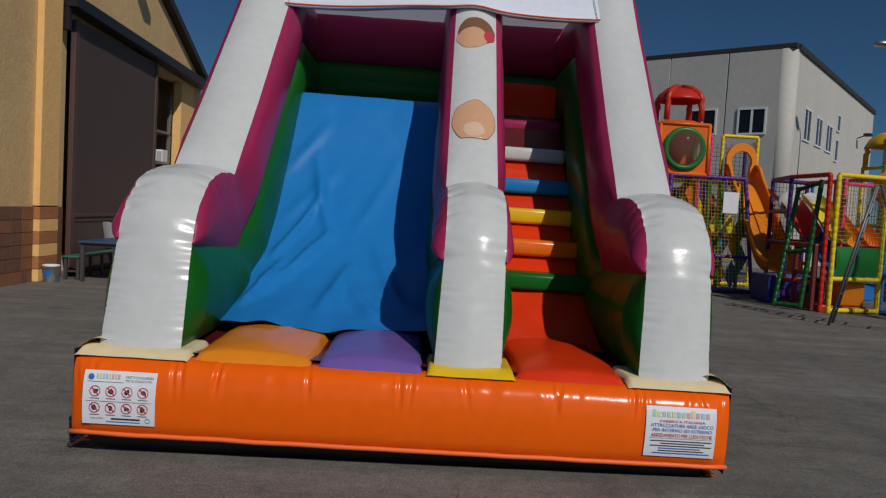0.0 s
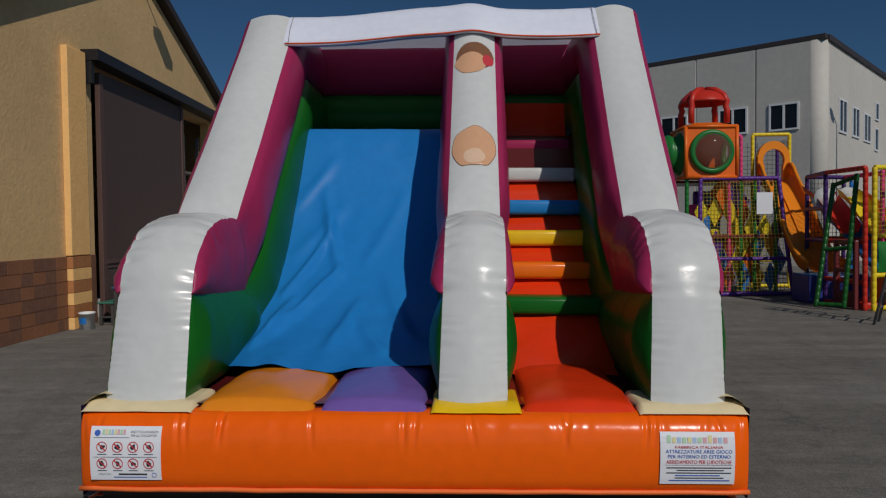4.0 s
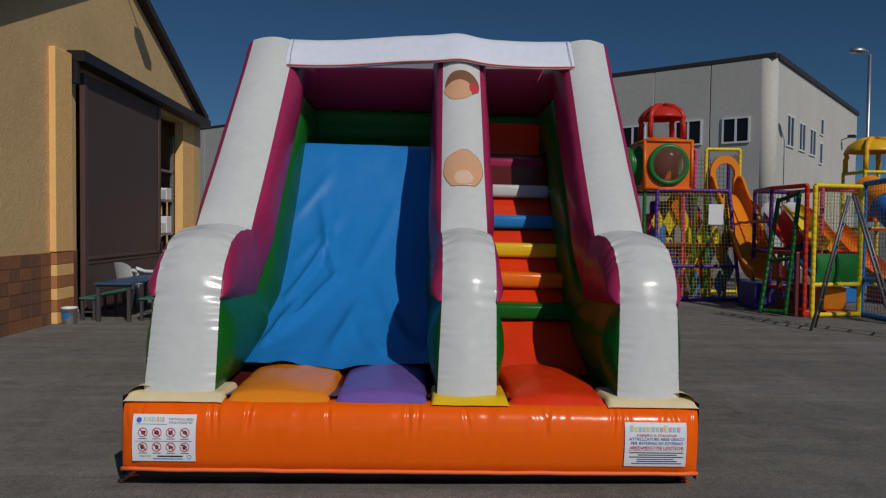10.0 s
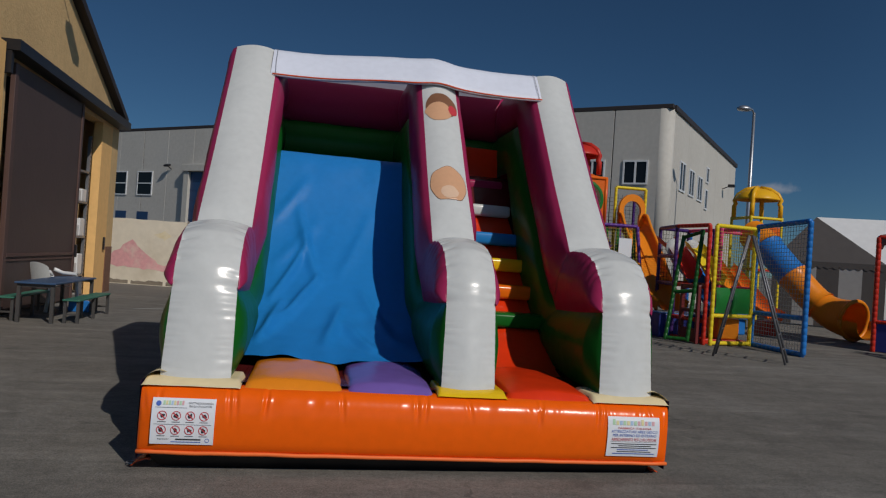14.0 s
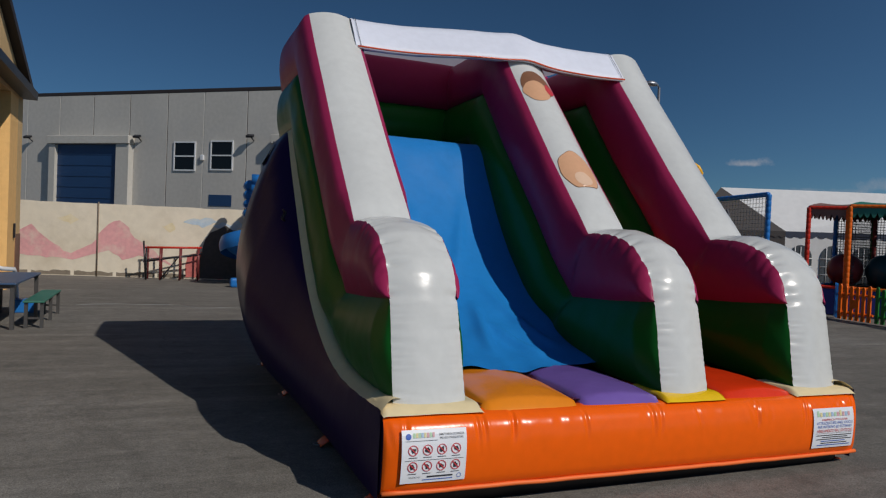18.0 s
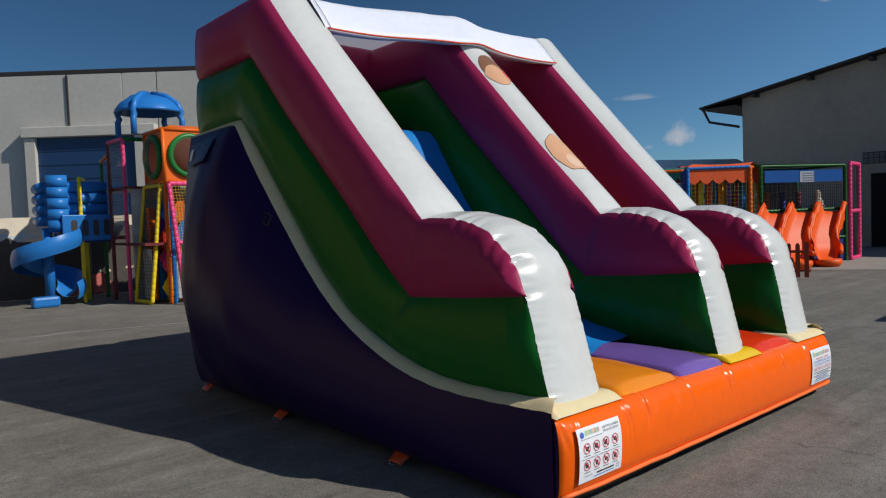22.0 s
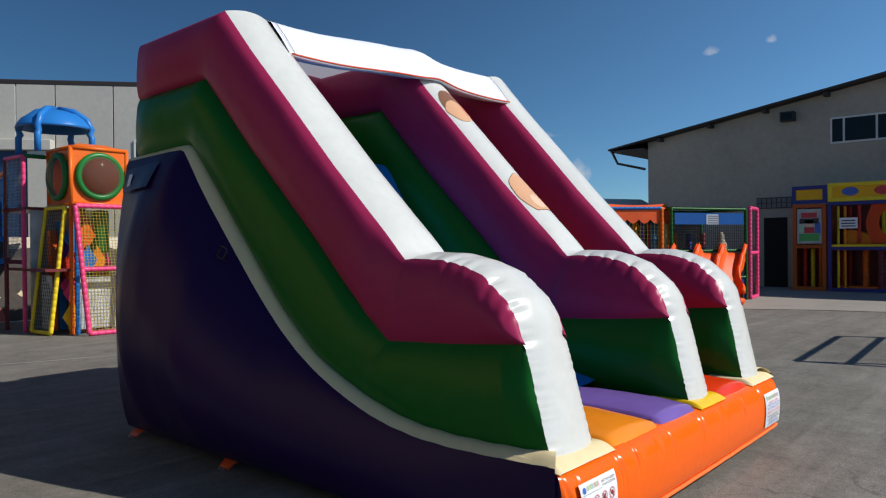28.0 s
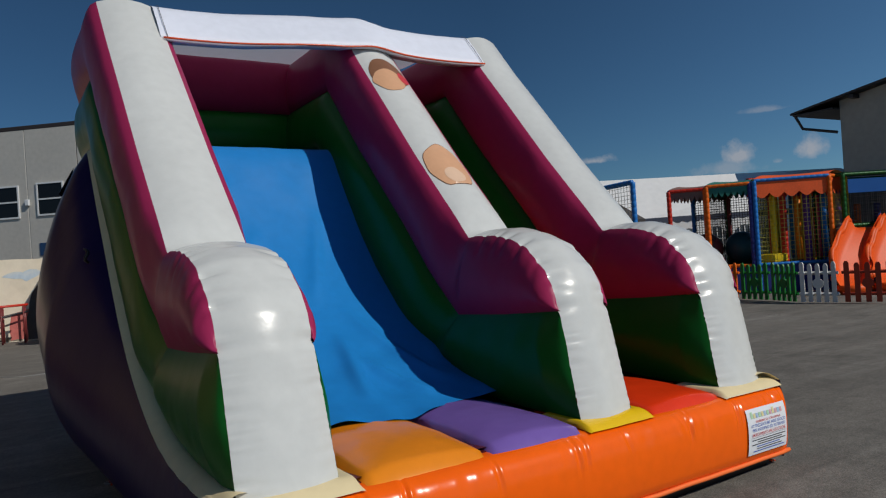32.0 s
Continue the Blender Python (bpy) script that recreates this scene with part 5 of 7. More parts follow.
# ---- yard furniture by the shed ----
def table_set():
    t = thing("table", "blue plastic topped table on square steel legs", "table", pose(-0.3, -0.2, 0))
    bx("tabletop", t, TABLE_BLUE, -5.76, 8.5, 0.69, -5.08, 10.9, 0.725, 0.01)
    for x in (-5.70, -5.14):
        for y in (8.58, 10.82):
            bx("leg", t, LEG_STEEL, x - 0.03, y - 0.03, 0, x + 0.03, y + 0.03, 0.688)
    bx("apron", t, LEG_STEEL, -5.72, 8.56, 0.63, -5.12, 8.6, 0.686)
    bx("apron", t, LEG_STEEL, -5.72, 10.8, 0.63, -5.12, 10.84, 0.686)
    for x0 in (-5.02, -6.12):
        b = thing("bench", "green topped bench on square steel legs", "bench", pose(-0.3, -0.2, 0), group="benches at the table")
        bx("seat", b, BENCH_GREEN, x0, 8.7, 0.40, x0 + 0.30, 10.7, 0.43, 0.008)
        for x in (x0 + 0.04, x0 + 0.26):
            for y in (8.76, 9.7, 10.64):
                bx("leg", b, LEG_STEEL, x - 0.025, y - 0.025, 0, x + 0.025, y + 0.025, 0.398)
        for y in (8.76, 10.64):
            bx("stretcher", b, LEG_STEEL, x0 + 0.066, y - 0.015, 0.14, x0 + 0.234, y + 0.015, 0.17)


TABLE_BLUE = material("table_blue", (0.04, 0.085, 0.17), 0.4, var=0.1, bump=0.1)
BENCH_GREEN = material("bench_green", (0.035, 0.16, 0.11), 0.5, var=0.15, bump=0.15)
LEG_STEEL = material("leg_steel", (0.10, 0.095, 0.09), 0.5, 0.5, bump=0.1)
table_set()


def chair():
    c = thing("garden_chair", "white moulded plastic armchair behind the table", "chair", pose(-6.25, 10.7, 0, 0, 0, 150) @ Matrix.Diagonal((1.25, 1.25, 1.25, 1)))

    def seat(u, v):
        x, y = -0.24 + 0.48 * u, -0.22 + 0.46 * v
        return (x * (1 - 0.12 * v), y, 0.41 - 0.03 * math.sin(math.pi * u) + 0.01 * v)
    part("seat", grid_bm(seat, 10, 10), P_WHITE, c, smooth=True)

    def back(u, v):
        a = (u - 0.5) * 2.2
        return (0.27 * math.sin(a), 0.24 - 0.10 * (1 - math.cos(a)) - 0.0 + 0.10 * v, 0.40 + 0.40 * v * (1 - 0.18 * (2 * u - 1) ** 2))
    part("backrest", grid_bm(back, 14, 10), P_WHITE, c, smooth=True)
    for s in (-1, 1):
        part("armrest", tube_bm([(s * 0.27, 0.20, 0.70), (s * 0.29, 0.05, 0.64), (s * 0.28, -0.20, 0.62), (s * 0.27, -0.25, 0.55)], 0.03, 8), P_WHITE, c, smooth=True)
        part("leg", tube_bm([(s * 0.27, -0.25, 0.56), (s * 0.29, -0.28, 0)], 0.028, 8), P_WHITE, c, smooth=True)
        part("leg", tube_bm([(s * 0.24, 0.22, 0.42), (s * 0.27, 0.32, 0)], 0.028, 8), P_WHITE, c, smooth=True)


chair()


def bucket():
    b = thing("bucket", "white paint bucket with a blue label by the shed", "bucket", pose(-6.4, 8.1, 0))
    part("body", lathe_bm([(0.0, 0.0), (0.115, 0.0), (0.135, 0.27), (0.142, 0.27), (0.142, 0.30), (0.13, 0.30), (0.125, 0.05), (0.0, 0.05)], 24), P_WHITE, b, smooth=True)
    bm = grid_bm(lambda u, v: ((0.124 + 0.009 * v) * math.cos(3.6 + 1.5 * u), (0.124 + 0.009 * v) * math.sin(3.6 + 1.5 * u), 0.08 + 0.13 * v), 14, 2)
    part("label", bm, P_BLUE, b, smooth=True)
    bb = thing("crate", "small blue crate under the bench", "crate", pose(-5.65, 10.7, 0))
    bx("body", bb, P_BLUE, -0.2, -0.15, 0, 0.2, 0.15, 0.24, 0.02)


bucket()


# ---- house with the gable ----
def house():
    h = thing("gable_house", "grey plastered building with a dark overhanging roof and a triple window", "building")
    X = 26.0

    def zr(y):
        return 6.53 + 0.16 * (12.7 - y) if y > -6 else 6.53 + 0.16 * 18.7 - 0.16 * (-6 - y)
    out = [(12.7, 0), (12.7, zr(12.7)), (-6, zr(-6)), (-22, zr(-22)), (-22, 0)]
    part("wall", extrude_bm(out, X, X + 0.4, "yz"), PLASTER_GREY, h)
    bx("side_wall", h, PLASTER_GREY, X + 0.401, 12.3, 0, X + 20, 12.7, 6.5)
    out = [(14.5, zr(14.5) + 0.02), (-6, zr(-6) + 0.02), (-6, zr(-6) + 0.13), (14.5, zr(14.5) + 0.10)]
    part("roof", extrude_bm(out, X - 0.5, X + 20, "yz"), ROOF_DARK, h, "dark overhanging roof")
    out = [(-6.001, zr(-6) + 0.02), (-24, zr(-24) + 0.02), (-24, zr(-24) + 0.11), (-6.001, zr(-6) + 0.13)]
    part("roof", extrude_bm(out, X - 0.5, X + 20, "yz"), ROOF_DARK, h)
    part("gutter", tube_bm([(X - 0.45, 14.3, zr(14.5) - 0.05), (X - 0.3, 14.1, 5.65), (X - 0.12, 12.78, 5.3)], 0.06, 8), ROOF_DARK, h)
    bx("soffit", h, ROOF_DARK, X - 0.48, 12.71, zr(14.5) - 0.05, X + 20, 14.40, zr(14.5) + 0.015)
    for k in range(9):
        y = 12.0 - 2.3 * k
        bx("rafter_end", h, ROOF_DARK, X - 0.45, y - 0.09, zr(y) - 0.16, X - 0.002, y + 0.09, zr(y) - 0.02)
    # door, grille, window, lamp
    bx("door", h, DOORWAY, X - 0.03, 6.64, 0.0, X - 0.002, 7.55, 2.88, label="dark doorway")
    e = new("vent_grille")
    e.parent = h
    bx("frame", e, ROOF_DARK, X - 0.03, 6.44, 3.26, X - 0.002, 7.84, 3.72)
    for k in range(7):
        for j in range(2):
            bx("block", e, GLASS_BLOCK, X - 0.05, 6.47 + 0.196 * k, 3.29 + 0.21 * j, X - 0.031, 6.63 + 0.196 * k, 3.47 + 0.21 * j)
    e = new("window")
    e.parent = h
    bx("frame", e, WINDOW_WHITE, X - 0.05, 2.95, 5.72, X - 0.003, 5.02, 6.75)
    for y0, y1 in ((3.0, 3.38), (3.46, 4.5), (4.58, 4.95)):
        bx("pane", e, GLASS_DARK, X - 0.07, y0, 5.79, X - 0.051, y1, 6.68)
    bx("awning", h, ROOF_DARK, X - 0.6, 0.5, 5.3, X - 0.002, 3.0, 5.45)
    e = new("flood_lamp")
    e.parent = h
    part("lamp_head", box_bm(X - 0.45, 6.25, 6.75, X - 0.1, 6.8, 7.15, 0.04), DARK_METAL, e)
    part("lens", box_bm(X - 0.47, 6.32, 6.82, X - 0.451, 6.73, 7.08), GLASS_DARK, e)


DOORWAY = material("doorway_dark", (0.006, 0.006, 0.006), 0.9, bump=0.0)
GLASS_BLOCK = material("glass_block", (0.12, 0.14, 0.15), 0.2, bump=0.0)
house()


def street_lamp():
    l = thing("street_lamp", "tall grey street lamp with a single head", "street lamp", pose(16.8, 22.0, 0))
    part("pole", tube_bm([(0, 0, 0), (0, 0, 4), (0, 0, 8.5)], 0.09, 10, radii=[0.12, 0.09, 0.06]), GREY_METAL, l, smooth=True)
    part("lamp_arm", tube_bm([(0, 0, 8.45), (-0.15, -0.1, 8.6), (-0.5, -0.2, 8.62)], 0.04, 8), GREY_METAL, l, smooth=True)
    hb = lathe_bm([(0.0, 0.0), (0.2, 0.0), (0.22, 0.08), (0.12, 0.18), (0.0, 0.2)], 16)
    bmesh.ops.transform(hb, matrix=Matrix.Translation((-0.62, -0.25, 8.5)) @ Matrix.Diagonal((1.5, 1, 1, 1)), verts=hb.verts)
    part("lamp_head", hb, GREY_METAL, l, smooth=True)


street_lamp()


def pavement():
    bm = bmesh.new()
    v = [bm.verts.new(c) for c in ((14.3, 6.9, 0.012), (16.2, 2.9, 0.012), (20, -14, 0.012), (40, -20, 0.012), (40, 14, 0.012), (18, 14, 0.012))]
    bm.faces.new(v)
    ob = part("pavement", bm, PAVING)
    tagged(ob, "pale worn concrete apron in front of the grey building", "pavement", kind="structure")


PAVING = material("paving", (0.26, 0.24, 0.215), 0.9, var=0.12, scale=0.8, bump=0.4, bump_scale=40, dirt=(0.18, 0.17, 0.15), dirt_scale=0.5, dirt_amount=0.6)
pavement()


def cable():
    pts = [(-4.9, 11.8, 0.01), (-4.3, 12.05, 0.01), (-3.6, 11.85, 0.01), (-3.1, 11.95, 0.01), (-2.6, 11.15, 0.01), (-2.0, 11.4, 0.01), (-1.2, 10.9, 0.01), (0.2, 10.6, 0.01), (0.9, 9.2, 0.01), (0.8, 5.6, 0.01)]
    ob = part("cable", tube_bm(resample(smooth_line(pts, 2), 60), 0.005, 6), NET_WHITE, smooth=True)
    tagged(ob, "thin pale grey power cable lying on the asphalt", "cable")


cable()


def leaning_net_frame():
    """Stands beyond the edge of the view; its shadow falls on the yard."""
    f = thing("soccer_goal", "green padded goal frame with a black net", "goal")
    a, b = Vector((7.7, -2.8, 0.02)), Vector((11.9, -2.6, 0.02))
    c, d = Vector((12.23, -1.89, 3.0)), Vector((8.51, -2.11, 3.0))
    for p, q in ((a, b), (b, c), (c, d), (d, a), (a.lerp(d, 0.82), b.lerp(c, 0.82))):
        post(f, p, q, P_GREEN, 0.05)
    net(f, a, b, c, d, NET_BLACK, 0.06, 0.002)
    for top, foot in ((d, (9.2, -4.2, 0.02)), (c, (12.8, -4.0, 0.02))):
        post(f, top, foot, P_GREEN, 0.05, "rear_leg")


leaning_net_frame()


# ---- play structures ----
def dome(parent, cx, cy, z, r, mat, leg=0.62):
    """A moulded dome roof on four legs."""
    d = new("dome_roof")
    d.parent = parent
    d["label"] = "moulded plastic dome roof on four legs"
    prof = [(0.0, 0.50 * r), (0.30 * r, 0.48 * r), (0.60 * r, 0.38 * r), (0.82 * r, 0.22 * r), (0.95 * r, 0.03 * r), (0.97 * r, -0.04 * r), (0.91 * r, -0.04 * r), (0.80 * r, 0.16 * r), (0.5 * r, 0.36 * r), (0.0, 0.43 * r)]
    bm = lathe_bm([(a, b + z + leg) for a, b in prof], 28)
    bmesh.ops.translate(bm, vec=(cx, cy, 0), verts=bm.verts)
    part("cap", bm, mat, d, smooth=True)
    for k in range(4):
        a = math.pi / 4 + k * math.pi / 2
        c, s = math.cos(a), math.sin(a)
        part("rib", tube_bm([(cx + c * r * 0.1, cy + s * r * 0.1, z + leg + 0.52 * r), (cx + c * r * 0.5, cy + s * r * 0.5, z + leg + 0.45 * r), (cx + c * r * 0.84, cy + s * r * 0.84, z + leg + 0.22 * r), (cx + c * r * 0.98, cy + s * r * 0.98, z + leg - 0.05 * r), (cx + c * r * 0.92, cy + s * r * 0.92, z + leg - 0.15), (cx + c * r * 0.98, cy + s * r * 0.98, z + leg - 0.22), (cx + c * r * 0.98, cy + s * r * 0.98, z)], 0.075, 8), mat, d, smooth=True)


def bubble(parent, centre, axis, r, mat=None):
    """A round bulging window in a green ring."""
    w = new("bubble_window")
    w.parent = parent
    rot = Vector((0, 0, 1)).rotation_difference(Vector(axis)).to_matrix().to_4x4()
    m = Matrix.Translation(centre) @ rot
    bm = grid_bm(lambda u, v: ((r + 0.075 * math.cos(2 * math.pi * v)) * math.cos(2 * math.pi * u), (r + 0.075 * math.cos(2 * math.pi * v)) * math.sin(2 * math.pi * u), 0.07 * math.sin(2 * math.pi * v) + 0.03), 30, 10, close_u=True, close_v=True)
    bmesh.ops.transform(bm, matrix=m, verts=bm.verts)
    part("ring", bm, mat or P_GREEN, w, "green ring", True)
    bm = lathe_bm([(r, 0.04), (0.9 * r, 0.15 * r + 0.04), (0.7 * r, 0.28 * r + 0.04), (0.4 * r, 0.37 * r + 0.04), (0.1 * r, 0.40 * r + 0.04), (0.01, 0.40 * r + 0.04)], 28)
    bmesh.ops.transform(bm, matrix=m, verts=bm.verts)
    part("bubble", bm, BUBBLE, w, "clear bulging plastic window", True)


def cube_room(parent, x0, y0, z0, s, faces):
    """A moulded room with rounded edges and a round hole in each named face."""
    c = new("lookout_room")
    c.parent = parent
    c["label"] = "orange moulded plastic lookout room"
    h = s
    x1, y1, z1 = x0 + s, y0 + s, z0 + h
    hole = 0.40 * s

    def face(o, ex, ey, holed):
        o, ex, ey = Vector(o), Vector(ex), Vector(ey)
        n = 32
        if not holed:
            bm = bmesh.new()
            bm.faces.new([bm.verts.new(o + ex * a + ey * b) for a, b in ((0, 0), (1, 0), (1, 1), (0, 1))])
        else:
            bm = bmesh.new()
            inner, outer = [], []
            for k in range(n):
                a = 2 * math.pi * k / n
                ca, sa = math.cos(a), math.sin(a)
                q = 0.5 / max(abs(ca), abs(sa))
                inner.append(bm.verts.new(o + ex * (0.5 + 0.40 * ca) + ey * (0.5 + 0.40 * sa)))
                outer.append(bm.verts.new(o + ex * (0.5 + q * ca) + ey * (0.5 + q * sa)))
            for k in range(n):
                bm.faces.new((outer[k], outer[(k + 1) % n], inner[(k + 1) % n], inner[k]))
        part("wall", bm, P_ORANGE, c)
    face((x0, y0, z0), (s, 0, 0), (0, 0, h), "front" in faces)
    face((x0, y1, z0), (s, 0, 0), (0, 0, h), False)
    face((x0, y0, z0), (0, s, 0), (0, 0, h), "left" in faces)
    face((x1, y0, z0), (0, s, 0), (0, 0, h), "right" in faces)
    face((x0, y0, z0), (s, 0, 0), (0, s, 0), False)
    top = grid_bm(lambda u, v: (x0 - 0.03 + (s + 0.06) * u, y0 - 0.03 + (s + 0.06) * v, z1 + 0.002 + 0.13 * min(1, 4 * min(u, 1 - u, v, 1 - v))), 13, 13)
    part("lid", top, P_ORANGE, c, smooth=False)
    for a, b in (((x0, y0), (x1, y0)), ((x0, y0), (x0, y1)), ((x1, y0), (x1, y1))):
        for z in (z0, z1):
            bar(c, (*a, z), (*b, z), P_ORANGE, 0.045, "rim")
    for a in ((x0, y0), (x1, y0), (x0, y1)):
        bar(c, (*a, z0), (*a, z1), P_ORANGE, 0.045, "rim")
    if "front" in faces:
        bubble(parent, (x0 + s / 2, y0 - 0.01, z0 + h / 2), (0, -1, 0), hole * 0.95)
    if "left" in faces:
        bubble(parent, (x0 - 0.01, y0 + s / 2, z0 + h / 2), (-1, 0, 0), hole * 0.95)
    if "right" in faces:
        bubble(parent, (x1 + 0.01, y0 + s / 2, z0 + h / 2), (1, 0, 0), hole * 0.95)


def soft_stack(parent, x0, x1, y0, y1, z0, z1, seed):
    """Soft coloured shapes inside a play tower."""
    rnd = random.Random(seed)
    mats = (P_RED, P_YELLOW, P_BLUE, P_AMBER, P_PINK, P_GREEN, P_PURPLE)
    for k in range(9):
        x, y, z = rnd.uniform(x0, x1), rnd.uniform(y0, y1), rnd.uniform(z0, z1)
        bm = lathe_bm([(0.0, -0.5), (0.16, -0.48), (0.18, -0.4), (0.18, 0.4), (0.16, 0.48), (0.0, 0.5)], 12)
        bmesh.ops.transform(bm, matrix=pose(x, y, max(z, z0 + 0.5), 0, 0, 0), verts=bm.verts)
        part("roller", bm, rnd.choice(mats), parent, smooth=True)
    for k in range(12):
        x, z = rnd.uniform(x0, x1), rnd.uniform(z0, z1)
        y = rnd.choice((y0 + 0.15, y1 - 0.1))
        w, h = 0.28, 0.38
        part("diamond_pad", extrude_bm([(x - w, z), (x, z - h), (x + w, z), (x, z + h)], y, y + 0.05, "xz"), rnd.choice(mats), parent)


def big_tower():
    t = thing("play_castle", "two-tower play castle with domes, bubble windows and a tunnel", "play structure")
    # red-domed tower
    cube_room(t, 5.65, 13.3, 2.87, 1.22, ("front", "right"))
    dome(t, 6.26, 13.9, 4.2, 0.62, P_RED, 0.55)
    for x, y, m in ((5.7, 13.4, P_GREEN), (7.0, 13.4, P_GREEN), (7.78, 14.3, P_PURPLE), (5.7, 15.0, P_PINK), (7.0, 15.0, P_PINK), (7.7, 15.15, P_YELLOW)):
        post(t, (x, y, 0), (x, y, 2.86), m)
    a, b, c, d = (5.85, 12.95, 0.06), (8.08, 13.0, 0.06), (7.88, 13.35, 2.83), (6.0, 13.3, 2.83)
    frame_net(t, a, b, c, d, P_PURPLE, NET_YELLOW, 0.05, 0.3)
    part("sign_paper", box_bm(7.30, 13.195, 1.96, 7.68, 13.205, 2.48), PAPER, t, "white laminated notice")
    soft_stack(t, 6.0, 8.0, 13.7, 14.8, 0.2, 2.5, 4)
    rnd = random.Random(33)
    for row in range(6):
        for col in range(6):
            if rnd.random() < 0.22:
                continue
            x, z = 6.1 + 0.34 * col + 0.17 * (row % 2), 0.42 + 0.40 * row
            y = 13.50 + 0.05 * ((row + col) % 3)
            part("diamond_pad", extrude_bm([(x - 0.17, z), (x, z - 0.36), (x + 0.17, z), (x, z + 0.36)], y, y + 0.04, "xz"), rnd.choice((P_YELLOW, P_AMBER, P_YELLOW, P_RED, P_BLUE, P_ORANGE, P_PURPLE)), t)
    for x in (6.72, 7.34, 7.85):
        post(t, (x, 13.42, 0.05), (x, 13.42, 2.8), P_PINK if x < 7 else P_GREEN)
    post(t, (6.0, 13.40, 1.42), (8.2, 13.40, 1.42), P_ORANGE)
    bx("deck", t, P_MAROON, 5.6, 13.35, 1.40, 8.25, 15.1, 1.46)
    bx("deck", t, P_MAROON, 5.6, 14.55, 2.80, 8.35, 16.2, 2.86)
    # yellow portal at the head of the long slide
    for p, q, m in (((7.98, 15.2, 0), (7.98, 15.2, 4.1), P_YELLOW), ((8.95, 15.2, 0), (8.95, 15.2, 4.1), P_YELLOW), ((7.98, 15.2, 4.1), (8.95, 15.2, 4.1), P_YELLOW), ((7.75, 15.4, 0), (7.75, 15.4, 4.1), P_PINK), ((7.2, 15.3, 2.9), (7.2, 15.3, 4.1), P_PINK), ((7.2, 15.3, 4.1), (7.75, 15.4, 4.1), P_PINK), ((9.05, 16.2, 0), (9.05, 16.2, 4.0), P_PURPLE), ((7.9, 16.4, 0), (7.9, 16.4, 4.0), P_PURPLE), ((7.98, 15.2, 0.75), (8.95, 15.2, 0.75), P_YELLOW), ((7.98, 15.2, 0.06), (8.95, 15.2, 0.06), P_YELLOW)):
        post(t, p, q, m)
    net(t, (8.95, 15.2, 2.9), (9.05, 16.2, 2.9), (9.05, 16.2, 4.0), (8.95, 15.2, 4.0), NET_BLACK)
    net(t, (7.9, 16.4, 0.1), (9.05, 16.2, 0.1), (9.05, 16.2, 4.0), (7.9, 16.4, 4.0), NET_BLACK, 0.12)
    cx = 8.46
    arch_pts = [(cx - 0.42, 2.75), (cx - 0.42, 3.35)] + [(cx + 0.42 * math.cos(math.radians(k)), 3.45 + 0.46 * math.sin(math.radians(k))) for k in range(170, 5, -12)] + [(cx + 0.42, 3.35), (cx + 0.42, 2.75)] + [(cx + 0.24, 2.75), (cx + 0.24, 3.15)] + [(cx + 0.28 * math.cos(math.radians(k)), 3.40 + 0.30 * math.sin(math.radians(k))) for k in range(-30, 211, 15)] + [(cx - 0.24, 3.15), (cx - 0.24, 2.75)]
    part("slide_portal", extrude_bm(arch_pts, 15.0, 15.12, "xz"), P_AMBER, t, "orange arched slide entrance")
    # tunnel between the towers
    z = 3.48
    cuts = ((2.15, 2.9, P_PINK), (2.9, 3.4, P_ORANGE), (3.4, 4.4, P_RED), (4.4, 4.85, P_YELLOW), (4.85, 5.65, P_GREEN))
    for x0, x1, m in cuts:
        def fn(u, v, x0=x0, x1=x1):
            x = x0 + (x1 - x0) * u
            r = 0.46 + 0.03 * math.cos(2 * math.pi * u * 3) + (0.05 if u in (0.0, 1.0) else 0)
            y = 14.55 - 0.65 * (x - 2.15) / 3.5
            return (x, y + r * math.cos(2 * math.pi * v), z + r * math.sin(2 * math.pi * v))
        part("tunnel", grid_bm(fn, 13, 24, close_v=True), m, t, smooth=True)
    # blue-domed tower
    cube_room(t, 0.92, 14.2, 2.88, 1.23, ("front", "left"))
    dome(t, 1.1, 15.5, 4.05, 0.84, P_BLUE, 0.62)
    for x, y, m, h in ((0.95, 14.28, P_ORANGE, 2.88), (1.05, 14.24, P_BLUE, 2.88), (2.1, 14.25, P_ORANGE, 2.88), (2.15, 14.4, P_YELLOW, 2.88), (0.45, 15.6, P_PINK, 4.0), (1.7, 15.6, P_PINK, 4.0), (0.4, 16.6, P_MAROON, 4.0), (1.7, 16.6, P_GREEN, 4.0), (0.5, 17.6, P_GREEN, 3.6), (-0.05, 17.3, P_YELLOW, 3.1), (-0.3, 16.7, P_YELLOW, 3.1)):
        post(t, (x, y, 0), (x, y, h), m)
    post(t, (0.45, 15.6, 4.0), (1.7, 15.6, 4.0), P_GREEN)
    post(t, (0.45, 15.6, 4.0), (0.4, 16.6, 4.0), P_PINK)
    post(t, (0.45, 15.6, 2.8), (0.4, 16.6, 2.8), P_MAROON)
    post(t, (-0.05, 17.3, 3.1), (-0.3, 16.7, 3.1), P_YELLOW)
    post(t, (0.4, 16.6, 3.7), (0.5, 17.6, 3.6), P_ORANGE)
    post(t, (0.4, 16.6, 1.6), (0.45, 15.6, 1.6), P_MAROON)
    net(t, (0.45, 15.6, 2.9), (0.4, 16.6, 2.9), (0.4, 16.6, 3.95), (0.45, 15.6, 3.95), NET_WHITE, 0.07)
    net(t, (0.45, 15.6, 1.7), (0.4, 16.6, 1.7), (0.4, 16.6, 2.75), (0.45, 15.6, 2.75), NET_WHITE, 0.07)
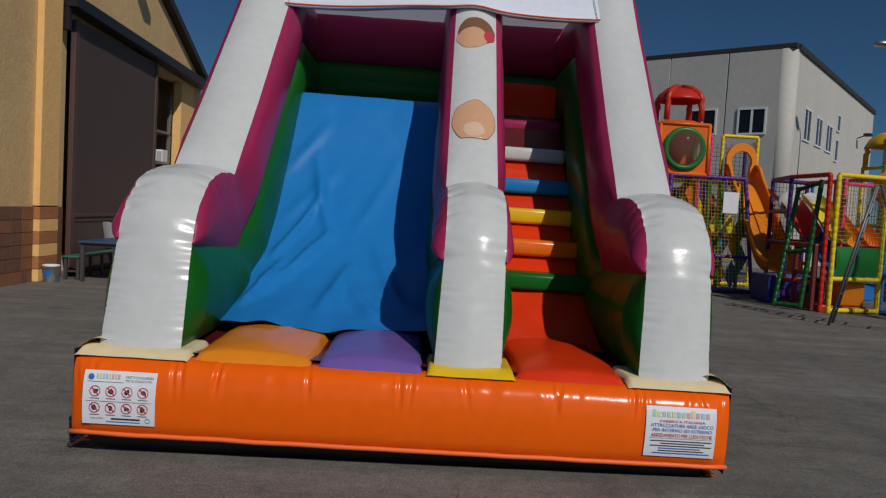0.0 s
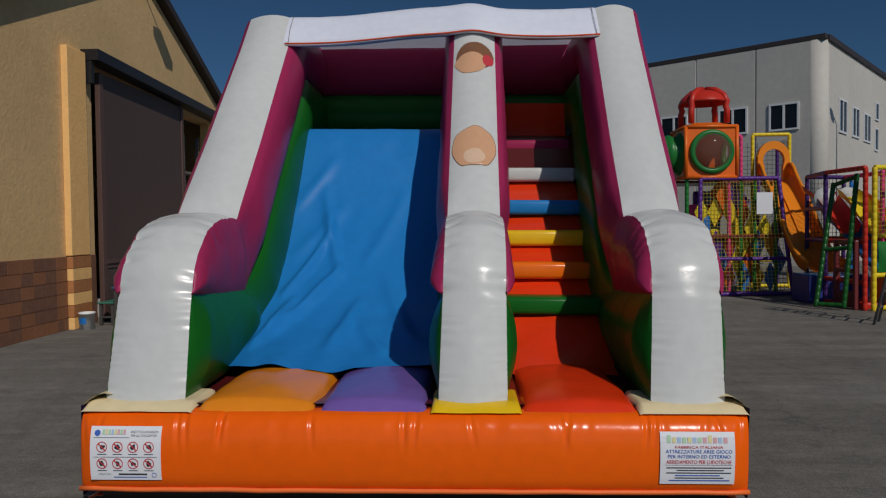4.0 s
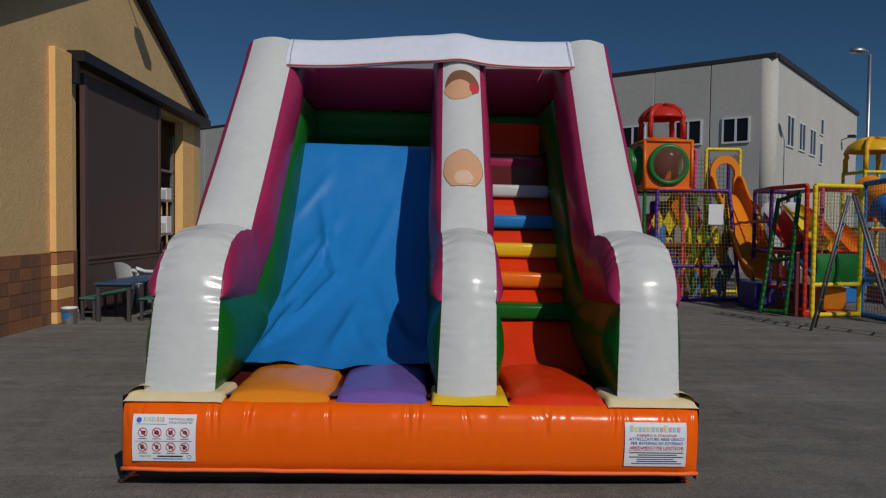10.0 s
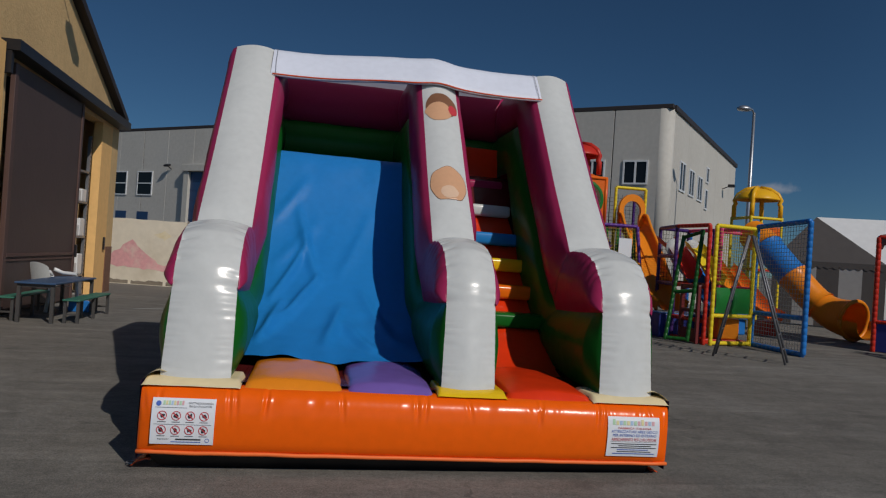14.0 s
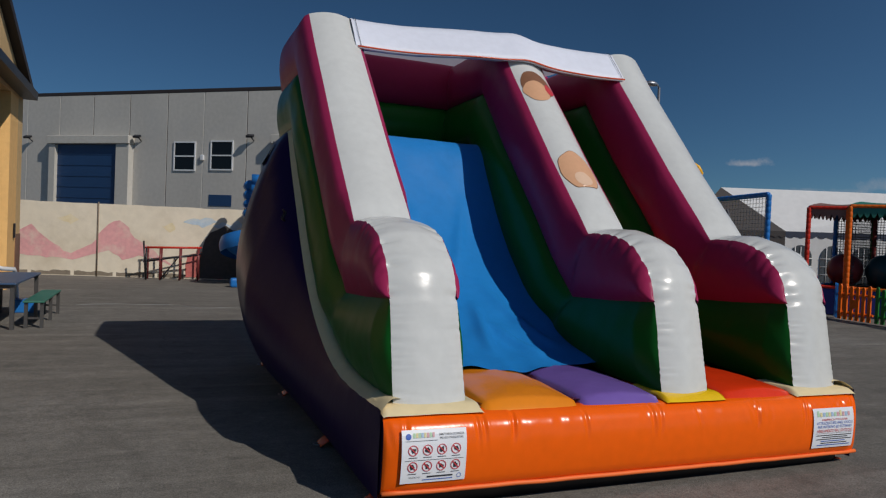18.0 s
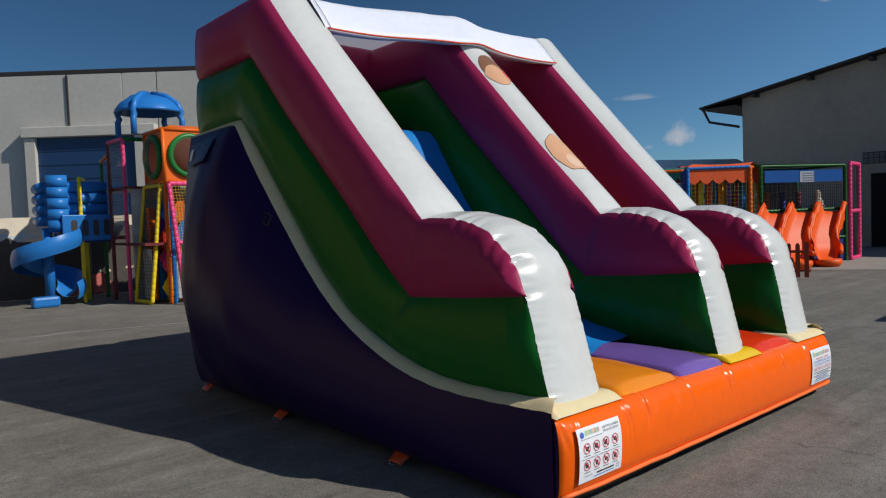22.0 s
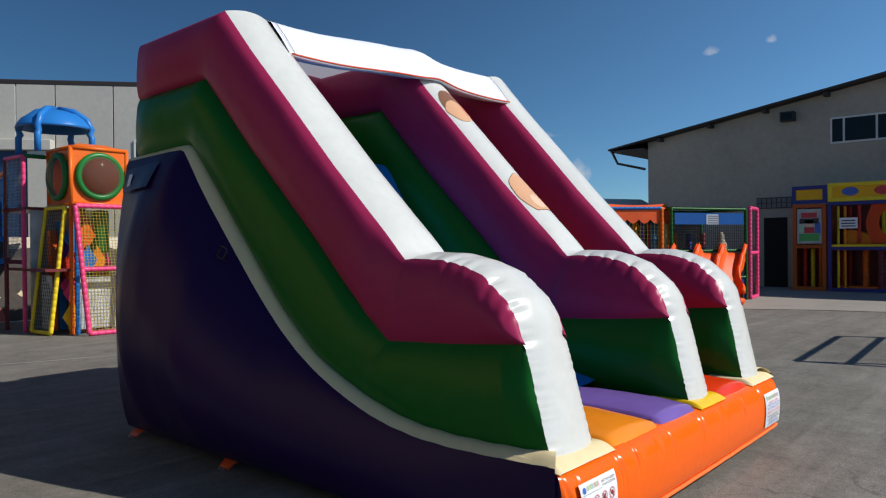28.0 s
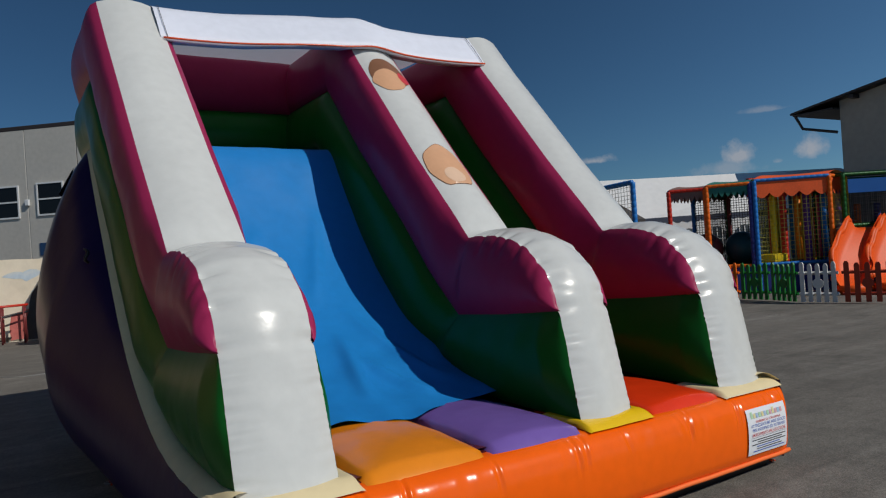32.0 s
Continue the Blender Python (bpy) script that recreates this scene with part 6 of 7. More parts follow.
    frame_net(t, (1.1, 13.78, 0.05), (2.15, 13.72, 0.05), (2.05, 14.14, 2.83), (0.98, 14.14, 2.83), P_PINK, NET_YELLOW, 0.055, 0.5, 0.07)
    frame_net(t, (0.5, 15.35, 0.05), (0.58, 14.5, 0.05), (0.86, 14.36, 2.8), (0.80, 15.25, 2.8), P_YELLOW, NET_BLACK, 0.05, None, 0.08)
    soft_stack(t, 1.1, 2.0, 14.5, 15.6, 0.1, 2.4, 9)
    rnd = random.Random(21)
    for k in range(14):
        x, z = 1.05 + 0.25 * (k % 4) + rnd.uniform(-0.06, 0.06), 0.35 + 0.62 * (k // 4) + rnd.uniform(-0.1, 0.1)
        part("diamond_pad", extrude_bm([(x - 0.2, z), (x, z - 0.34), (x + 0.2, z), (x, z + 0.34)], 14.42 + 0.07 * (k % 3), 14.46 + 0.07 * (k % 3), "xz"), (P_YELLOW, P_RED, P_BLUE, P_AMBER, P_PINK, P_BLUE, P_ORANGE)[k % 7], t)
    bx("back_sheet", t, PRINT_PALE, 0.55, 15.50, 0.05, 2.1, 15.54, 2.8)
    for k, (m, z1) in enumerate(((P_ORANGE, 2.3), (P_BLUE, 2.5), (P_YELLOW, 1.9), (P_RED, 2.4), (P_PURPLE, 2.0), (P_GREEN, 2.2))):
        bx("foam_mat", t, m, 0.75 + 0.22 * k, 14.95 + 0.07 * (k % 3), 0.05, 0.92 + 0.22 * k, 15.15 + 0.07 * (k % 3), z1, 0.03)
    part("printed_sheet", box_bm(1.15, 14.35, 0.1, 2.05, 14.36, 1.25), PRINT_PALE, t, "pale printed sheet behind the net")
    part("printed_sheet", box_bm(0.66, 14.6, 0.1, 0.67, 15.2, 1.3), PRINT_PALE, t)
    bx("deck", t, P_MAROON, 0.4, 14.25, 1.40, 2.1, 16.6, 1.46)
    bx("deck", t, P_MAROON, 0.4, 15.46, 2.78, 1.75, 17.6, 2.84)
    # blue platform wall and spiral slide
    for k in range(4):
        zz = 1.95 + 0.27 * k
        part("wall_log", tube_bm([(-1.05, 17.0, zz + 0.13), (0.35, 16.75, zz + 0.13)], 0.14, 10), P_BLUE, t, smooth=True)
        part("wall_log", tube_bm([(-1.05, 17.0, zz + 0.13), (-1.0, 17.9, zz + 0.13)], 0.14, 10), P_BLUE, t, smooth=True)
    for k in range(5):
        part("corner_clip", tube_bm([(-1.0, 16.9, 1.95 + 0.27 * k), (-0.55, 16.82, 1.95 + 0.27 * k)], 0.17, 10), P_BLUE, t, smooth=True)
    bm = extrude_bm([(-0.75, 1.55), (0.42, 1.55), (0.42, 2.2), (-0.75, 2.2)], 16.62, 16.70, "xz", 0.02)
    part("front_panel", bm, P_BLUE, t)
    for k in range(4):
        part("slot", extrude_bm([(-0.48 + 0.25 * k + 0.07 * c, 1.87 + 0.2 * s) for c, s in ((-1, -0.8), (-0.5, -1), (0.5, -1), (1, -0.8), (1, 0.8), (0.5, 1), (-0.5, 1), (-1, 0.8))], 16.612, 16.618, "xz"), INK, t)
    bx("deck", t, P_NAVY, -1.0, 16.75, 1.5, 0.4, 17.9, 1.56)


PRINT_PALE = material("pale_print", (0.45, 0.46, 0.45), 0.6, var=0.5, scale=14, bump=0.0)
big_tower()


def spiral_slide():
    s = thing("spiral_slide", "blue moulded plastic spiral slide beside the play castle", "slide", pose(-1.0, 17.05, 0))

    def chute(u, v):
        a = math.radians(15 - 430 * u)
        z = 1.75 - 1.50 * u
        r = 0.16 + 0.62 * v
        dip = -0.20 * math.sin(math.pi * v) ** 0.7
        return (r * math.cos(a), r * math.sin(a), z + 0.13 + dip + 0.16 * v ** 4)
    part("chute", grid_bm(chute, 90, 12), P_BLUE, s, smooth=True)

    def wall(u, v):
        a = math.radians(15 - 430 * u)
        z = 1.75 - 1.50 * u
        return ((0.78 + 0.05 * math.sin(math.pi * v)) * math.cos(a), (0.78 + 0.05 * math.sin(math.pi * v)) * math.sin(a), z - 0.12 + 0.42 * v)
    part("side_wall", grid_bm(wall, 90, 6), P_BLUE, s, smooth=True)
    part("column", tube_bm([(0, 0, 0), (0, 0, 1.9)], 0.12, 14), P_BLUE, s, smooth=True)
    part("end_foot", box_bm(-0.55, -0.75, 0, 0.05, -0.45, 0.26, 0.06), P_BLUE, s)


spiral_slide()


def chute_bm(pts, w, lip, side=Vector((1, 0, 0)), wave=0.0):
    """An open chute along pts with raised lips."""
    pts = resample(smooth_line(pts, 2), 40)

    def fn(u, v):
        p = pts[min(int(round(u * 39)), 39)]
        q = 2 * v - 1
        h = lip * max(0.0, (abs(q) - 0.62) / 0.38) ** 1.3
        return p + side * (w / 2) * q + Vector((0, 0, h))
    return grid_bm(fn, 40, 13)


def long_slide():
    s = thing("wave_slide", "orange moulded plastic slide ending on a blue block", "slide")
    side = Vector((0.99, -0.1, 0)).normalized()
    line = [(8.46, 15.1, 2.86), (8.45, 14.7, 2.78), (8.36, 13.6, 1.90), (8.27, 12.7, 1.10), (8.22, 12.2, 0.76), (8.16, 11.6, 0.66)]
    part("chute", chute_bm(line, 0.78, 0.20, side), P_AMBER, s, smooth=True)
    for k in (-1, 1):
        # moulded side wall, highest at the head and bowed along its edge
        pts = resample(smooth_line([Vector(p) + side * 0.39 * k for p in line], 2), 32)

        def wall(u, v, pts=pts):
            p = pts[min(round(u * 31), 31)]
            lift = 0.34 - 0.08 * u + 0.16 * math.exp(-((u - 0.05) / 0.08) ** 2)
            return (p.x, p.y, p.z - 0.02 + lift * v)
        bm = grid_bm(wall, 32, 3)
        bmesh.ops.solidify(bm, geom=bm.faces[:], thickness=0.035)
        part("side_wall", bm, P_AMBER, s, smooth=True)
        part("side_rail", tube_bm([Vector(wall(q / 31, 1)) for q in range(32)], 0.045, 8), P_AMBER, s, smooth=True)
    part("rib", chute_bm([(p[0], p[1], p[2] + 0.05) for p in line], 0.10, 0.0, side), P_AMBER, s, smooth=True)
    b = thing("foam_block", "dark blue vinyl foam block under the slide", "block")
    bx("body", b, P_NAVY, 7.66, 11.3, 0, 8.95, 12.15, 0.60, 0.03)
    bx("top_sheet", b, P_BLUE, 7.68, 11.32, 0.601, 8.93, 12.13, 0.615, 0.005)


long_slide()


def cage_unit():
    c = thing("climbing_cage", "padded climbing cage with nets, slides and a green panel", "play structure", pose(0.3, 0.3, 0))
    f0, f1 = (7.95, 9.6), (9.12, 9.88)
    b0, b1 = (7.96, 12.4), (8.95, 12.7)
    for (x, y), m in ((f0, P_YELLOW), (f1, P_YELLOW), ((7.82, 9.68), P_RED), (b0, P_FRAME_PURPLE), (b1, P_FRAME_PURPLE), ((7.70, 11.0), P_FRAME_PURPLE), ((9.0, 11.2), P_PINK)):
        post(c, (x, y, 0), (x, y, 2.8), m)
    for z in (0.06, 0.70, 2.8):
        post(c, (*f0, z), (*f1, z), P_YELLOW)
    for z, m in ((0.06, P_RED), (0.55, P_RED), (1.35, P_RED), (2.8, P_RED)):
        post(c, (7.82, 9.68, z), (7.70, 11.0, z), m)
        post(c, (7.70, 11.0, z), (*b0, z), P_FRAME_PURPLE)
        post(c, (*b0, z), (*b1, z), P_FRAME_PURPLE)
    for z in (0.06, 1.35, 2.8):
        post(c, (*f1, z), (*b1, z), P_PINK)
    net(c, (*f0, 1.42), (*f1, 1.42), (*f1, 2.75), (*f0, 2.75), NET_YELLOW, 0.08)
    net(c, (*b0, 1.4), (*b1, 1.4), (*b1, 2.75), (*b0, 2.75), NET_BLACK, 0.1)
    post(c, (7.70, 11.0, 2.05), (*b0, 2.05), P_FRAME_PURPLE)
    # green quilted panel
    fx, fy = Vector((f1[0] - f0[0], f1[1] - f0[1], 0)), Vector(f0 + (0,))
    for k in range(2):
        def fn(u, v, k=k):
            p = fy + fx * (0.06 + 0.44 * (k + u))
            return (p.x + 0.05 * math.sin(math.pi * v) * 0.3, p.y - 0.02 - 0.07 * math.sin(math.pi * v) * math.sin(math.pi * u) ** 0.4, 0.76 + 0.60 * v)
        part("quilt_panel", grid_bm(fn, 12, 12), P_GREEN, c, "green vinyl quilted panel", True)
    # dark red half door with a small window beside the cage
    for y in (9.80, 10.55):
        bx("door_post", c, P_MAROON, 7.66, y - 0.05, 0.0, 7.76, y + 0.05, 1.38, 0.02)
    for z, h in ((0.05, 0.30), (0.72, 0.09), (1.28, 0.11)):
        bx("door_rail", c, P_MAROON, 7.67, 9.851, z, 7.75, 10.499, z + h, 0.02)
    bx("floor_pad", c, P_RED, 7.95, 9.9, 0.0, 9.0, 12.4, 0.12, 0.02)
    bx("yellow_block", c, P_AMBER, 8.35, 9.95, 0.125, 8.9, 10.5, 0.62, 0.04)
    bx("arch_panel", c, P_YELLOW, 8.75, 11.9, 1.4, 8.85, 12.5, 2.5, 0.03)
    for x, z in ((8.05, 2.28), (8.55, 2.28)):
        bm = lathe_bm([(0.0, -0.02), (0.24, -0.02), (0.25, 0.0), (0.24, 0.02), (0.0, 0.02)], 20)
        bmesh.ops.transform(bm, matrix=pose(x, 11.75, z, 90, 0, 0), verts=bm.verts)
        part("round_panel", bm, PRINT_PALE, c, "pale round panel", True)
    post(c, (8.55, 10.4, 0.1), (8.55, 10.4, 2.8), P_PINK)
    post(c, (8.72, 11.0, 0.1), (8.72, 11.0, 2.8), P_FRAME_PURPLE)
    part("inner_slide", chute_bm([(8.85, 11.9, 2.2), (8.9, 11.5, 2.0), (8.95, 10.9, 1.55), (8.95, 10.4, 1.2)], 0.42, 0.2, Vector((0.95, -0.2, 0))), P_AMBER, c, smooth=True)
    part("inner_slide", chute_bm([(8.45, 11.6, 2.3), (8.5, 11.3, 2.15), (8.45, 10.6, 1.6), (8.42, 10.2, 1.42)], 0.42, 0.2, Vector((0.95, -0.2, 0))), P_YELLOW, c, smooth=True)
    bx("deck", c, P_MAROON, 8.35, 11.0, 1.36, 9.0, 12.6, 1.42)
    part("inner_slide", chute_bm([(8.3, 12.0, 1.9), (8.4, 11.4, 1.5), (8.6, 10.6, 0.75), (8.65, 10.3, 0.65)], 0.5, 0.2, Vector((0.95, -0.2, 0))), P_BLUE, c, smooth=True)
    part("inner_slide", chute_bm([(8.0, 12.2, 2.4), (8.1, 11.8, 2.2), (8.2, 11.0, 1.5)], 0.5, 0.2, Vector((0.95, -0.2, 0))), P_RED, c, smooth=True)
    # green ladder frame leaning on it
    l = thing("leaning_frame", "dark green padded ladder frame leaning on the cage", "frame", pose(0.3, 0.3, 0))
    post(l, (7.05, 10.05, 0.05), (7.62, 10.5, 2.55), P_FRAME_GREEN)
    post(l, (7.45, 9.75, 0.05), (7.80, 9.95, 2.7), P_FRAME_GREEN)
    for f in (0.02, 0.45, 0.98):
        a = Vector((7.05, 10.05, 0.05)).lerp(Vector((7.62, 10.5, 2.55)), f)
        b = Vector((7.45, 9.75, 0.05)).lerp(Vector((7.80, 9.95, 2.7)), f)
        post(l, a, b, P_FRAME_GREEN, 0.045, "rung")
    # blue gate with net
    g = thing("net_gate", "blue padded gate frame with white net", "gate", pose(0.3, 0.3, 0))
    a, b, c2, d = (9.22, 9.95, 0.05), (9.28, 8.15, 0.05), (9.28, 8.15, 2.95), (9.22, 9.95, 2.86)
    frame_net(g, a, b, c2, d, P_BLUE, NET_WHITE, 0.06, 0.27, 0.09)


cage_unit()


LADDER_METAL = material("ladder_metal", (0.16, 0.16, 0.17), 0.5, 0.5, bump=0.05)


def ladder():
    l = thing("step_ladder", "aluminium folding ladder standing in the yard", "ladder", pose(0.45, 0.25, 0))
    top = Vector((7.45, 7.75, 2.5))
    feet = (((6.75, 7.75), (7.05, 8.15)), ((7.75, 6.85), (8.05, 7.2)))
    for k, (p, q) in enumerate(feet):
        side = Vector((q[0] - p[0], q[1] - p[1], 0)).normalized()
        t0, t1 = top - side * 0.15, top + side * 0.15
        shift = Vector((0.03 * (2 * k - 1), -0.03 * (2 * k - 1), 0))
        a, b = Vector((*p, 0)), Vector((*q, 0))
        bar(l, a, t0 + shift, LADDER_METAL, 0.024, "stile", 6)
        bar(l, b, t1 + shift, LADDER_METAL, 0.024, "stile", 6)
        for i in range(1, 9):
            f = i / 9
            bar(l, a.lerp(t0 + shift, f), b.lerp(t1 + shift, f), LADDER_METAL, 0.016, "rung", 6)


ladder()


def tube_tower():
    t = thing("tube_slide_tower", "yellow domed play tower with an orange and blue tube slide", "play structure")
    dome(t, 13.45, 16.3, 3.62, 0.74, P_GOLD, 0.6)
    for x, y, m in ((12.9, 15.75, P_YELLOW), (14.0, 15.75, P_YELLOW), (12.9, 16.85, P_YELLOW), (14.0, 16.85, P_YELLOW), (11.2, 15.2, P_PINK), (11.2, 16.4, P_BLUE)):
        post(t, (x, y, 0), (x, y, 3.62 if x > 12 else 3.0), m)
    for z in (1.9, 3.57):
        post(t, (12.9, 15.75, z), (14.0, 15.75, z), P_YELLOW)
        post(t, (12.9, 15.75, z), (12.9, 16.85, z), P_YELLOW)
    post(t, (11.2, 15.2, 3.0), (12.9, 15.75, 3.0), P_PINK)
    post(t, (11.2, 15.2, 1.5), (12.9, 15.75, 1.5), P_RED)
    bx("deck", t, P_RED, 12.85, 15.7, 1.85, 14.05, 16.9, 1.92)
    net(t, (11.2, 15.2, 1.5), (12.9, 15.75, 1.5), (12.9, 15.75, 3.0), (11.2, 15.2, 3.0), NET_YELLOW, 0.09)
    bx("side_panel", t, P_ORANGE, 12.98, 15.66, 2.1, 13.92, 15.71, 3.3, 0.02)
    path = resample(smooth_line([(12.95, 15.66, 3.0), (12.95, 15.2, 2.85), (13.1, 14.6, 2.3), (13.4, 14.05, 1.65), (13.75, 13.6, 1.05), (14.0, 13.15, 0.72), (14.15, 12.5, 0.62)], 2), 37)
    for a, b, m in ((0, 7, P_AMBER), (7, 17, P_BLUE), (17, 27, P_AMBER), (27, 36, P_AMBER)):
        seg = path[a:b + 1]
        rr = [0.43 + (0.045 if i in (0, len(seg) - 1) else 0.0) for i in range(len(seg))]
        if b == 36:
            rr = [0.43 + 0.014 * i for i in range(len(seg))]
        part("tube", tube_bm(seg, 0.5, 20, caps=False, radii=rr), m, t, smooth=True)
    end = (path[-1] - path[-3]).normalized()
    across = end.cross(Vector((0, 0, 1))).normalized()
    upright = across.cross(end)
    part("mouth_lip", tube_bm([path[-1] + end * 0.10 * max(0, -math.sin(a)) + across * (0.56 * math.cos(a)) + upright * (0.55 * math.sin(a)) for a in (k * 2 * math.pi / 24 for k in range(25))], 0.06, 8), P_AMBER, t, smooth=True)

    def scoop(u, v):
        a = math.pi + math.pi * u
        return path[-1] + end * (0.55 * v) + across * (0.56 * math.cos(a)) + upright * (0.55 * math.sin(a) * (1 - 0.12 * v)) + Vector((0, 0, 0.05 * v))
    part("scoop", grid_bm(scoop, 16, 5), P_AMBER, t, "flared end of the tube slide", True)
    part("low_slide", chute_bm([(11.6, 15.0, 1.8), (11.7, 14.4, 1.4), (11.9, 13.4, 0.6), (12.0, 12.9, 0.45)], 0.6, 0.25, Vector((0.95, -0.2, 0))), P_ORANGE, t, smooth=True)
    part("low_slide", chute_bm([(10.7, 15.0, 1.8), (10.8, 14.4, 1.4), (11.0, 13.4, 0.6), (11.1, 12.9, 0.45)], 0.6, 0.25, Vector((0.95, -0.2, 0))), P_BLUE, t, smooth=True)
    for x, m in ((10.9, P_BLUE), (11.9, P_RED)):
        bx("slide_leg", t, m, x - 0.25, 13.0, 0, x + 0.25, 13.5, 0.42, 0.03)


tube_tower()


def marquee():
    m = thing("marquee", "large white marquee tent with arched windows and scalloped valance", "tent")
    # long ridge roof, gable end towards the yard
    bm = bmesh.new()
    p = [Vector((15.6, 18.4, 2.35)), Vector((18.6, 16.4, 2.35)), Vector((17.6, 18.8, 4.05)), Vector((29.0, 11.5, 2.45)), Vector((29.0, 14.5, 4.1)), Vector((27, 24, 2.4))]
    v = [bm.verts.new(q) for q in p]
    bm.faces.new((v[1], v[3], v[4], v[2]))
    bm.faces.new((v[2], v[4], v[5]))
    part("roof", bm, TENT_WHITE, m, "white roof sheet")
    bm = bmesh.new()
    v = [bm.verts.new(q) for q in p[:3]]
    bm.faces.new(v)
    part("gable_roof", bm, TENT_DARK, m, "dark grey sheet of the gable end")
    for q0, q1, n, mat in ((p[0], p[1], 5, TENT_GREY), (p[1], p[3], 10, TENT_WHITE)):
        for k in range(n):
            e0, e1 = q0.lerp(q1, k / n), q0.lerp(q1, (k + 1) / n)
            nor = (e1 - e0).cross(Vector((0, 0, 1))).normalized() * 0.02
            bm = bmesh.new()
            c = [e0 + Vector((0, 0, -2.3)), e1 + Vector((0, 0, -2.3)), e1, e0]
            bm.faces.new([bm.verts.new(Vector((x.x, x.y, max(x.z, 0.02)))) for x in c])
            part("wall_sheet", bm, mat if k % 2 or mat is TENT_WHITE else TENT_DARK, m)
            # scalloped edge
            bm = bmesh.new()
            ring = [e0 + nor, e1 + nor] + [e0.lerp(e1, 1 - f / 10) + nor + Vector((0, 0, -0.16 - 0.09 * abs(math.sin(math.pi * f * 0.3)))) for f in range(11)]
            bm.faces.new([bm.verts.new(x) for x in ring])
            part("valance", bm, TENT_NAVY if mat is TENT_WHITE else TENT_DARK, m)
            if mat is TENT_WHITE:
                # arched window with bars
                c0 = e0.lerp(e1, 0.5) + nor * 2
                w = (e1 - e0).normalized() * 0.42
                bm = bmesh.new()
                pts = [c0 - w + Vector((0, 0, -1.9)), c0 + w + Vector((0, 0, -1.9))] + [c0 + w * math.cos(t) + Vector((0, 0, -1.0 + 0.5 * math.sin(t))) for t in (math.pi * q / 10 for q in range(11))]
                bm.faces.new([bm.verts.new(x) for x in pts])
                win = part("window", bm, TENT_WINDOW, m, "arched clear window")
                for f in (-0.5, 0.0, 0.5):
                    bar(win, c0 + w * f + nor * 0.5 + Vector((0, 0, -1.9)), c0 + w * f + nor * 0.5 + Vector((0, 0, -0.56)), TENT_WHITE, 0.022, "bar", 4)
                for z in (-1.6, -1.3, -1.0):
                    bar(win, c0 - w + nor * 0.5 + Vector((0, 0, z)), c0 + w + nor * 0.5 + Vector((0, 0, z)), TENT_WHITE, 0.022, "bar", 4)


TENT_WHITE = material("tent_white", (0.66, 0.66, 0.65), 0.5, var=0.08, scale=1, bump=0.1)
TENT_GREY = material("tent_grey", (0.30, 0.29, 0.28), 0.6, var=0.1, scale=1, bump=0.1)
TENT_DARK = material("tent_dark", (0.07, 0.06, 0.055), 0.6, var=0.1, scale=1, bump=0.1)
TENT_NAVY = material("tent_navy", (0.03, 0.04, 0.07), 0.6, var=0.1, scale=1, bump=0.1)
TENT_WINDOW = material("tent_window", (0.07, 0.08, 0.09), 0.2, bump=0.0)
marquee()


# ---- row of toddler units ----
def canopy(parent, a, b, depth, z, mat, drop=0.35, n=7, way=None):
    """A sagging canopy with a scalloped edge over the line a to b."""
    a, b = Vector((*a, z)), Vector((*b, z))
    back = (b - a).cross(Vector((0, 0, -1))).normalized() * -depth
    if back.x < 0:
        back = -back
    if way:
        back = Vector((*way, 0)).normalized() * depth

    def roof(u, v):
        return a.lerp(b, u) + back * v + Vector((0, 0, 0.12 * math.sin(math.pi * v) - 0.04 * math.sin(math.pi * u)))
    part("canopy", grid_bm(roof, 10, 6), mat, parent, smooth=True)
    for p, q in ((a, b), (a, a + back), (b, b + back), (a + back, b + back)):
        def edge(u, v, p=p, q=q):
            e = p.lerp(q, u)
            return e + Vector((0, 0, -v * (drop - 0.13 * (1 - abs(math.sin(math.pi * n * u))))))
        part("valance", grid_bm(edge, n * 6 + 1, 3), mat, parent, "scalloped canopy edge")


def unit(name, label, a, b, depth, z, canopy_mat, posts, with_net=True, way=None, drop=0.35, n=7):
    t = thing(name, label, "play structure")
    A, B = Vector((*a, 0)), Vector((*b, 0))
    back = (B - A).cross(Vector((0, 0, 1))).normalized() * depth
    if back.x < 0:
        back = -back
    if way:
        back = Vector((*way, 0)).normalized() * depth
    corners = [A, B, B + back, A + back]
    for c, m in zip(corners, posts):
        post(t, c, c + Vector((0, 0, z)), m, 0.06)
    for i in range(4):
        p, q = corners[i], corners[(i + 1) % 4]
        post(t, p + Vector((0, 0, 0.75)), q + Vector((0, 0, 0.75)), posts[i], 0.045, "rail")
        post(t, p + Vector((0, 0, z)), q + Vector((0, 0, z)), posts[i], 0.045, "rail")
        if with_net:
            net(t, p + Vector((0, 0, 0.75)), q + Vector((0, 0, 0.75)), q + Vector((0, 0, z - 0.45)), p + Vector((0, 0, z - 0.45)), NET_YELLOW, 0.11)
        low = bmesh.new()
        low.faces.new([low.verts.new(x) for x in (p + Vector((0, 0, 0.02)), q + Vector((0, 0, 0.02)), q + Vector((0, 0, 0.72)), p + Vector((0, 0, 0.72)))])
        part("low_panel", low, (P_NAVY, P_YELLOW, P_BLUE, P_RED)[i], t)
    if canopy_mat:
        canopy(t, a, b, depth, z + 0.05, canopy_mat, drop, n, way)
    return t, A, B, back


